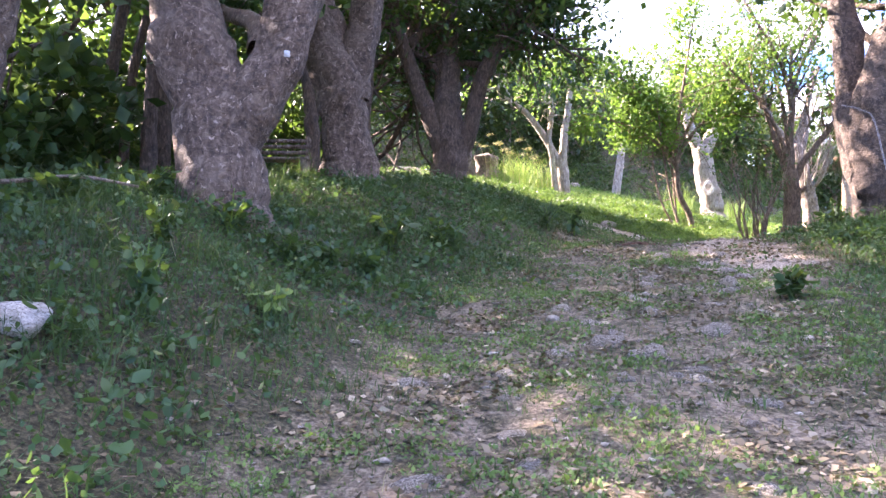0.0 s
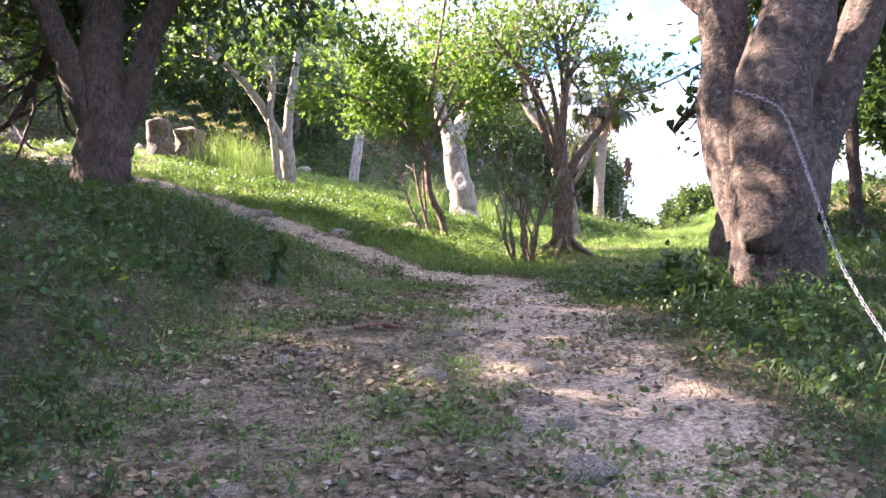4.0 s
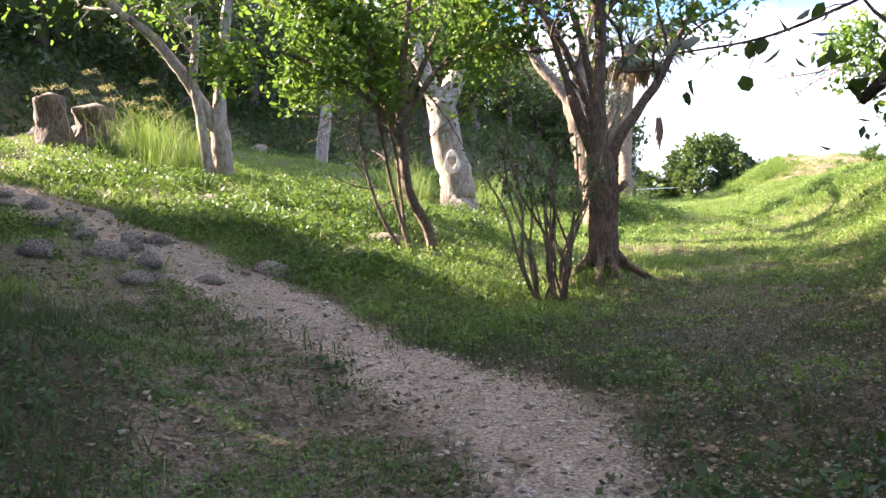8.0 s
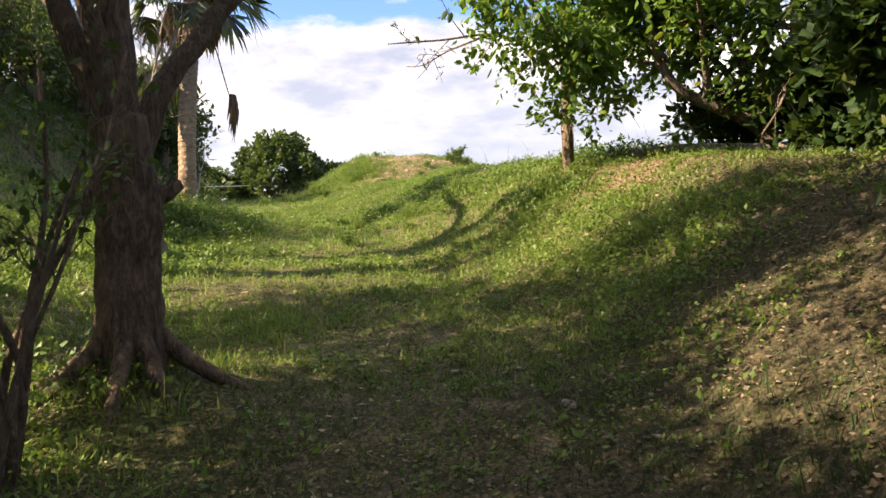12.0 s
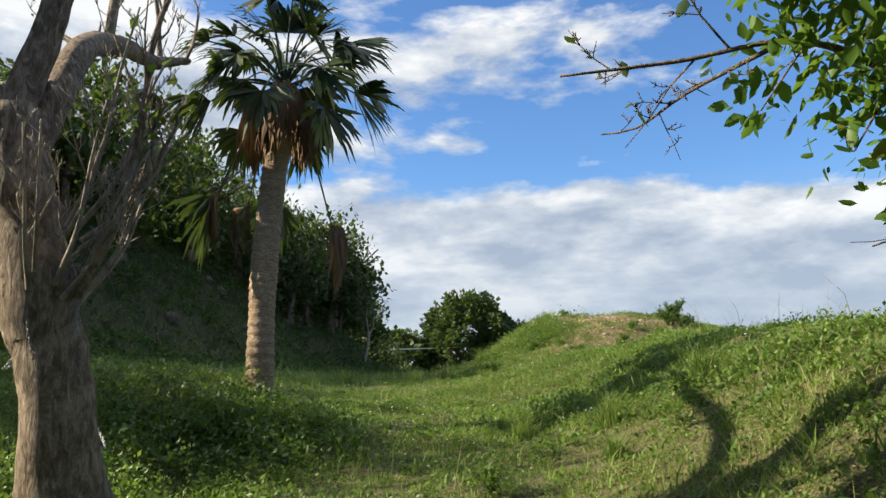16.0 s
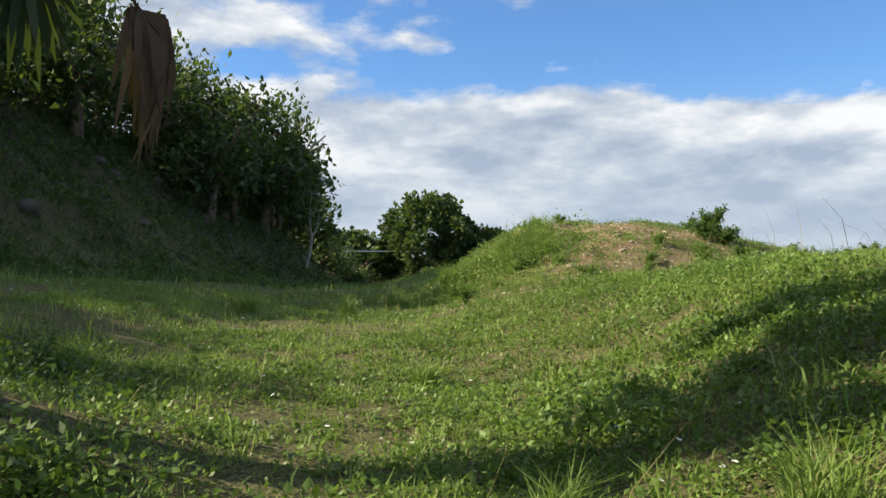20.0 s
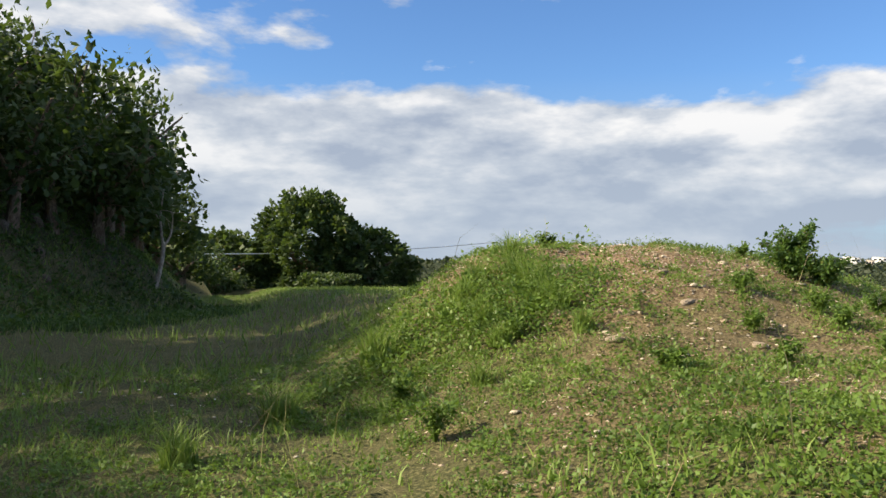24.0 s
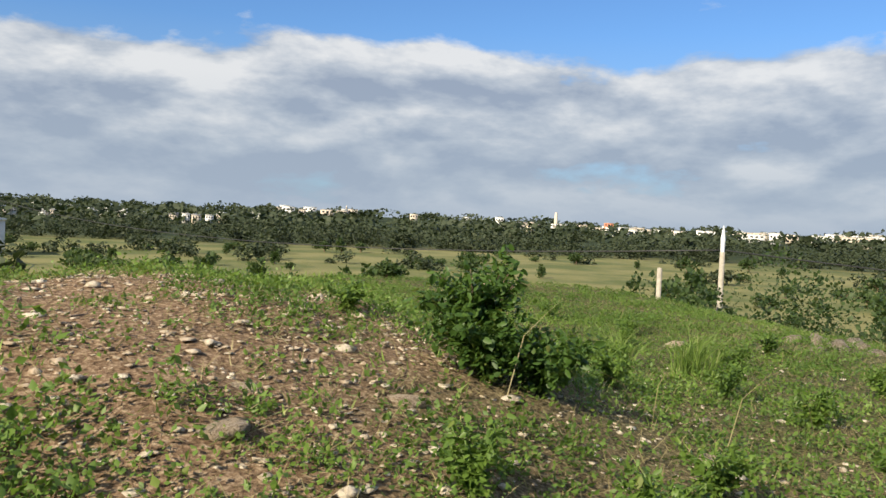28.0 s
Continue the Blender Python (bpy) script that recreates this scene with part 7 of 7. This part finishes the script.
# ---- single plants ----
def plant(name, x, y, height, spread, count, size, mat, seed, label, category="plant", stems=7, rich=True):
    r = np.random.default_rng(seed)
    root = thing(name, (x, y, gz(x, y, 0.02)), label, category)
    at, out = [], []
    for k in range(stems):
        a, s = r.uniform(0, 6.28), r.uniform(0.2, 1.0) * spread
        tip = np.array([math.cos(a) * s, math.sin(a) * s, height * r.uniform(0.7, 1.1)])
        line = smooth_line([(0, 0, 0), tip * [0.3, 0.3, 0.55], tip], height / 8)
        part("stem", tube(line, [0.006 + height * 0.008, 0.003], 5), BARK_TWIG if height > 0.5 else WEED, root)
        t = r.uniform(0.3, 1.0, count)
        q = np.stack([np.interp(t, np.linspace(0, 1, len(line)), line[:, j]) for j in range(3)], 1)
        at.append(q + r.normal(size=q.shape) * spread * 0.10)
        out.append(np.stack([np.cos(a) + r.normal(size=count), np.sin(a) + r.normal(size=count), 0.3 + 0 * t], 1))
    part("leaves", leaves(r, np.concatenate(at), size, unit(np.concatenate(out)), 0.2, 0.30, rich), mat, root, soft=False)
    return root


bench = thing("slatted_bench", (-2.75, 13.3, gz(-2.75, 13.3)), "weathered dark slatted wooden bench under the trees", "bench")
for k in range(4):
    part("slat", box(-0.6, -0.02 + 0.02 * k, 0.40 + 0.10 * k, 0.6, 0.015 + 0.02 * k, 0.46 + 0.10 * k), BARK_GREY, bench, soft=False)
for k in range(4):
    part("seat_slat", box(-0.6, -0.40 + 0.10 * k, 0.36, 0.6, -0.33 + 0.10 * k, 0.385), BARK_GREY, bench, soft=False)
for x in (-0.54, 0.54):
    part("leg", box(x - 0.04, -0.39, -0.15, x + 0.04, 0.0, 0.36), BARK_GREY, bench, soft=False)
    part("back_post", box(x - 0.03, 0.05, -0.15, x + 0.03, 0.11, 0.8), BARK_GREY, bench, soft=False)
plant("leafy_plant", 2.66, 6.32, 0.24, 0.16, 16, 0.085, CREEPER, 310, "low broad-leaved green plant beside the trail")
plant("leafy_plant", -1.05, 5.1, 0.18, 0.14, 10, 0.085, TRAIL_HERB, 311, "pale green seedling on the grassy bank")
for k, (x, y) in enumerate([(-1.2, 6.3), (-0.9, 6.6), (-1.6, 6.2), (-0.6, 6.9), (-2.3, 6.4), (-2.6, 5.6), (-1.8, 5.2), (0.0, 8.6), (-0.5, 8.0), (-1.6, 4.4), (1.5, 11.7), (1.9, 11.9), (4.9, 10.6), (5.2, 10.2), (4.7, 9.9), (5.5, 11.4)]):
    plant("leafy_plant", x, y, rng.uniform(0.22, 0.42), rng.uniform(0.15, 0.26), 18, rng.uniform(0.06, 0.09), CREEPER if k % 2 else LEAF_DEEP, 320 + k, "broad-leaved plant growing under the old trees")
plant("mound_bush", 25.95, 32.2, 0.55, 0.34, 210, 0.045, LEAF_MID, 350, "dark leafy bush on the mound's shoulder", "bush", 13)
plant("mound_bush", 25.95, 31.85, 0.30, 0.36, 160, 0.040, LEAF_MID, 351, "lower leafy bush spreading down the mound", "bush", 11)
plant("mound_bush", 25.75, 32.1, 0.34, 0.36, 160, 0.040, LEAF_MID, 352, "lower leafy bush spreading down the mound", "bush", 11)
for k, (x, y, h) in enumerate([(24.35, 32.05, 0.24), (24.6, 31.4, 0.26), (24.3, 31.1, 0.26), (23.6, 31.6, 0.2), (22.8, 31.0, 0.22), (22.2, 31.6, 0.18), (24.9, 30.7, 0.22), (25.6, 30.2, 0.25), (22.4, 33.2, 0.3), (26.4, 33.0, 0.2), (24.6, 34.6, 0.2), (14.0, 23.85, 0.3), (21.2, 33.4, 0.3), (20.6, 32.4, 0.3), (23.4, 30.4, 0.2), (27.6, 30.6, 0.3), (28.4, 31.4, 0.3), (25.2, 31.1, 0.24), (25.0, 30.2, 0.26), (26.9, 30.2, 0.26), (27.2, 31.4, 0.22), (29.2, 30.2, 0.3), (29.8, 31.6, 0.28), (31.0, 31.0, 0.3), (30.4, 29.6, 0.26), (32.2, 30.8, 0.3), (33.4, 31.8, 0.3), (26.0, 29.4, 0.24), (24.2, 29.6, 0.24), (28.0, 29.4, 0.26)]):
    plant("weed_plant", x, y, h, h * 0.8, 80, 0.028, WEED, 360 + k, "leafy green weed rooted in the rubble", "weed", 8)


def tuft(x, y, h, n, seed, mat, label):
    r = np.random.default_rng(seed)
    a, s = r.uniform(0, 6.28, n), np.sqrt(r.uniform(0, 1, n)) * h * 0.38
    px, py = np.cos(a) * s, np.sin(a) * s
    v, f = blades(r, px, py, 0 * px, h * (1.1 - 0.9 * s / h) + 0 * px, np.full(n, 0.010), 0.8)
    lone("grass_tuft", (v, f), mat, (x, y, gz(x, y, 0.02)), label, "grass tuft", "grass tufts", soft=False)


for k, (x, y, h) in enumerate([(22.6, 33.8, 0.3), (22.9, 34.3, 0.38), (23.3, 34.5, 0.36), (22.3, 33.3, 0.24), (22.9, 33.4, 0.24), (21.6, 32.9, 0.22), (16.4, 24.9, 0.42), (17.0, 24.2, 0.45), (16.0, 25.9, 0.3), (15.3, 23.8, 0.25), (17.4, 28.9, 0.25), (19.4, 33.6, 0.35), (18.2, 34.4, 0.4), (20.6, 34.2, 0.4), (28.8, 30.6, 0.45), (29.4, 31.2, 0.4), (22.0, 34.6, 0.45), (23.3, 33.7, 0.34), (23.1, 33.4, 0.3), (23.45, 33.95, 0.32), (22.95, 33.15, 0.26), (23.6, 34.2, 0.34), (24.0, 34.6, 0.3), (22.7, 32.7, 0.24)]):
    tuft(x, y, h, 210, 400 + k, GRASS, "upright tuft of long green grass")
for k in range(9):
    x, y = 2.7 + rng.normal() * 0.6, 25.9 + rng.normal() * 0.6
    tuft(x, y, rng.uniform(0.8, 1.3), 90, 430 + k, GRASS, "tall feathery grass beside the sawn stumps")
for k, (x, y) in enumerate([(7.3, 25.2), (7.5, 25.7), (8.9, 25.4), (9.2, 25.9), (7.1, 26.0)]):
    tuft(x, y, 0.9, 90, 450 + k, GRASS, "tall grass round the pale tree's foot")
plumes = np.random.default_rng(470)
for k in range(12):
    x, y = 1.9 + plumes.normal() * 0.7, 25.3 + plumes.normal() * 0.5
    h = plumes.uniform(1.1, 1.6)
    root = thing("grass_plume", (x, y, gz(x, y)), "tall reed stalk with buff feathery plume", "grass", "reed plumes")
    line = smooth_line([(0, 0, 0), (-0.05, 0, h * 0.6), (-0.3, 0.05, h)], 0.1)
    part("stalk", tube(line, [0.006, 0.003], 4), GRASS_DRY, root)
    p = line[-1] + plumes.uniform(0, 1, (60, 1)) * np.array([[-0.24, 0.02, -0.02]]) + plumes.normal(size=(60, 3)) * 0.02
    part("plume", leaves(plumes, p, 0.06, np.repeat([[-1.5, 0, -0.3]], 60, 0), 0.3, 0.12), GRASS_DRY, root, soft=False)
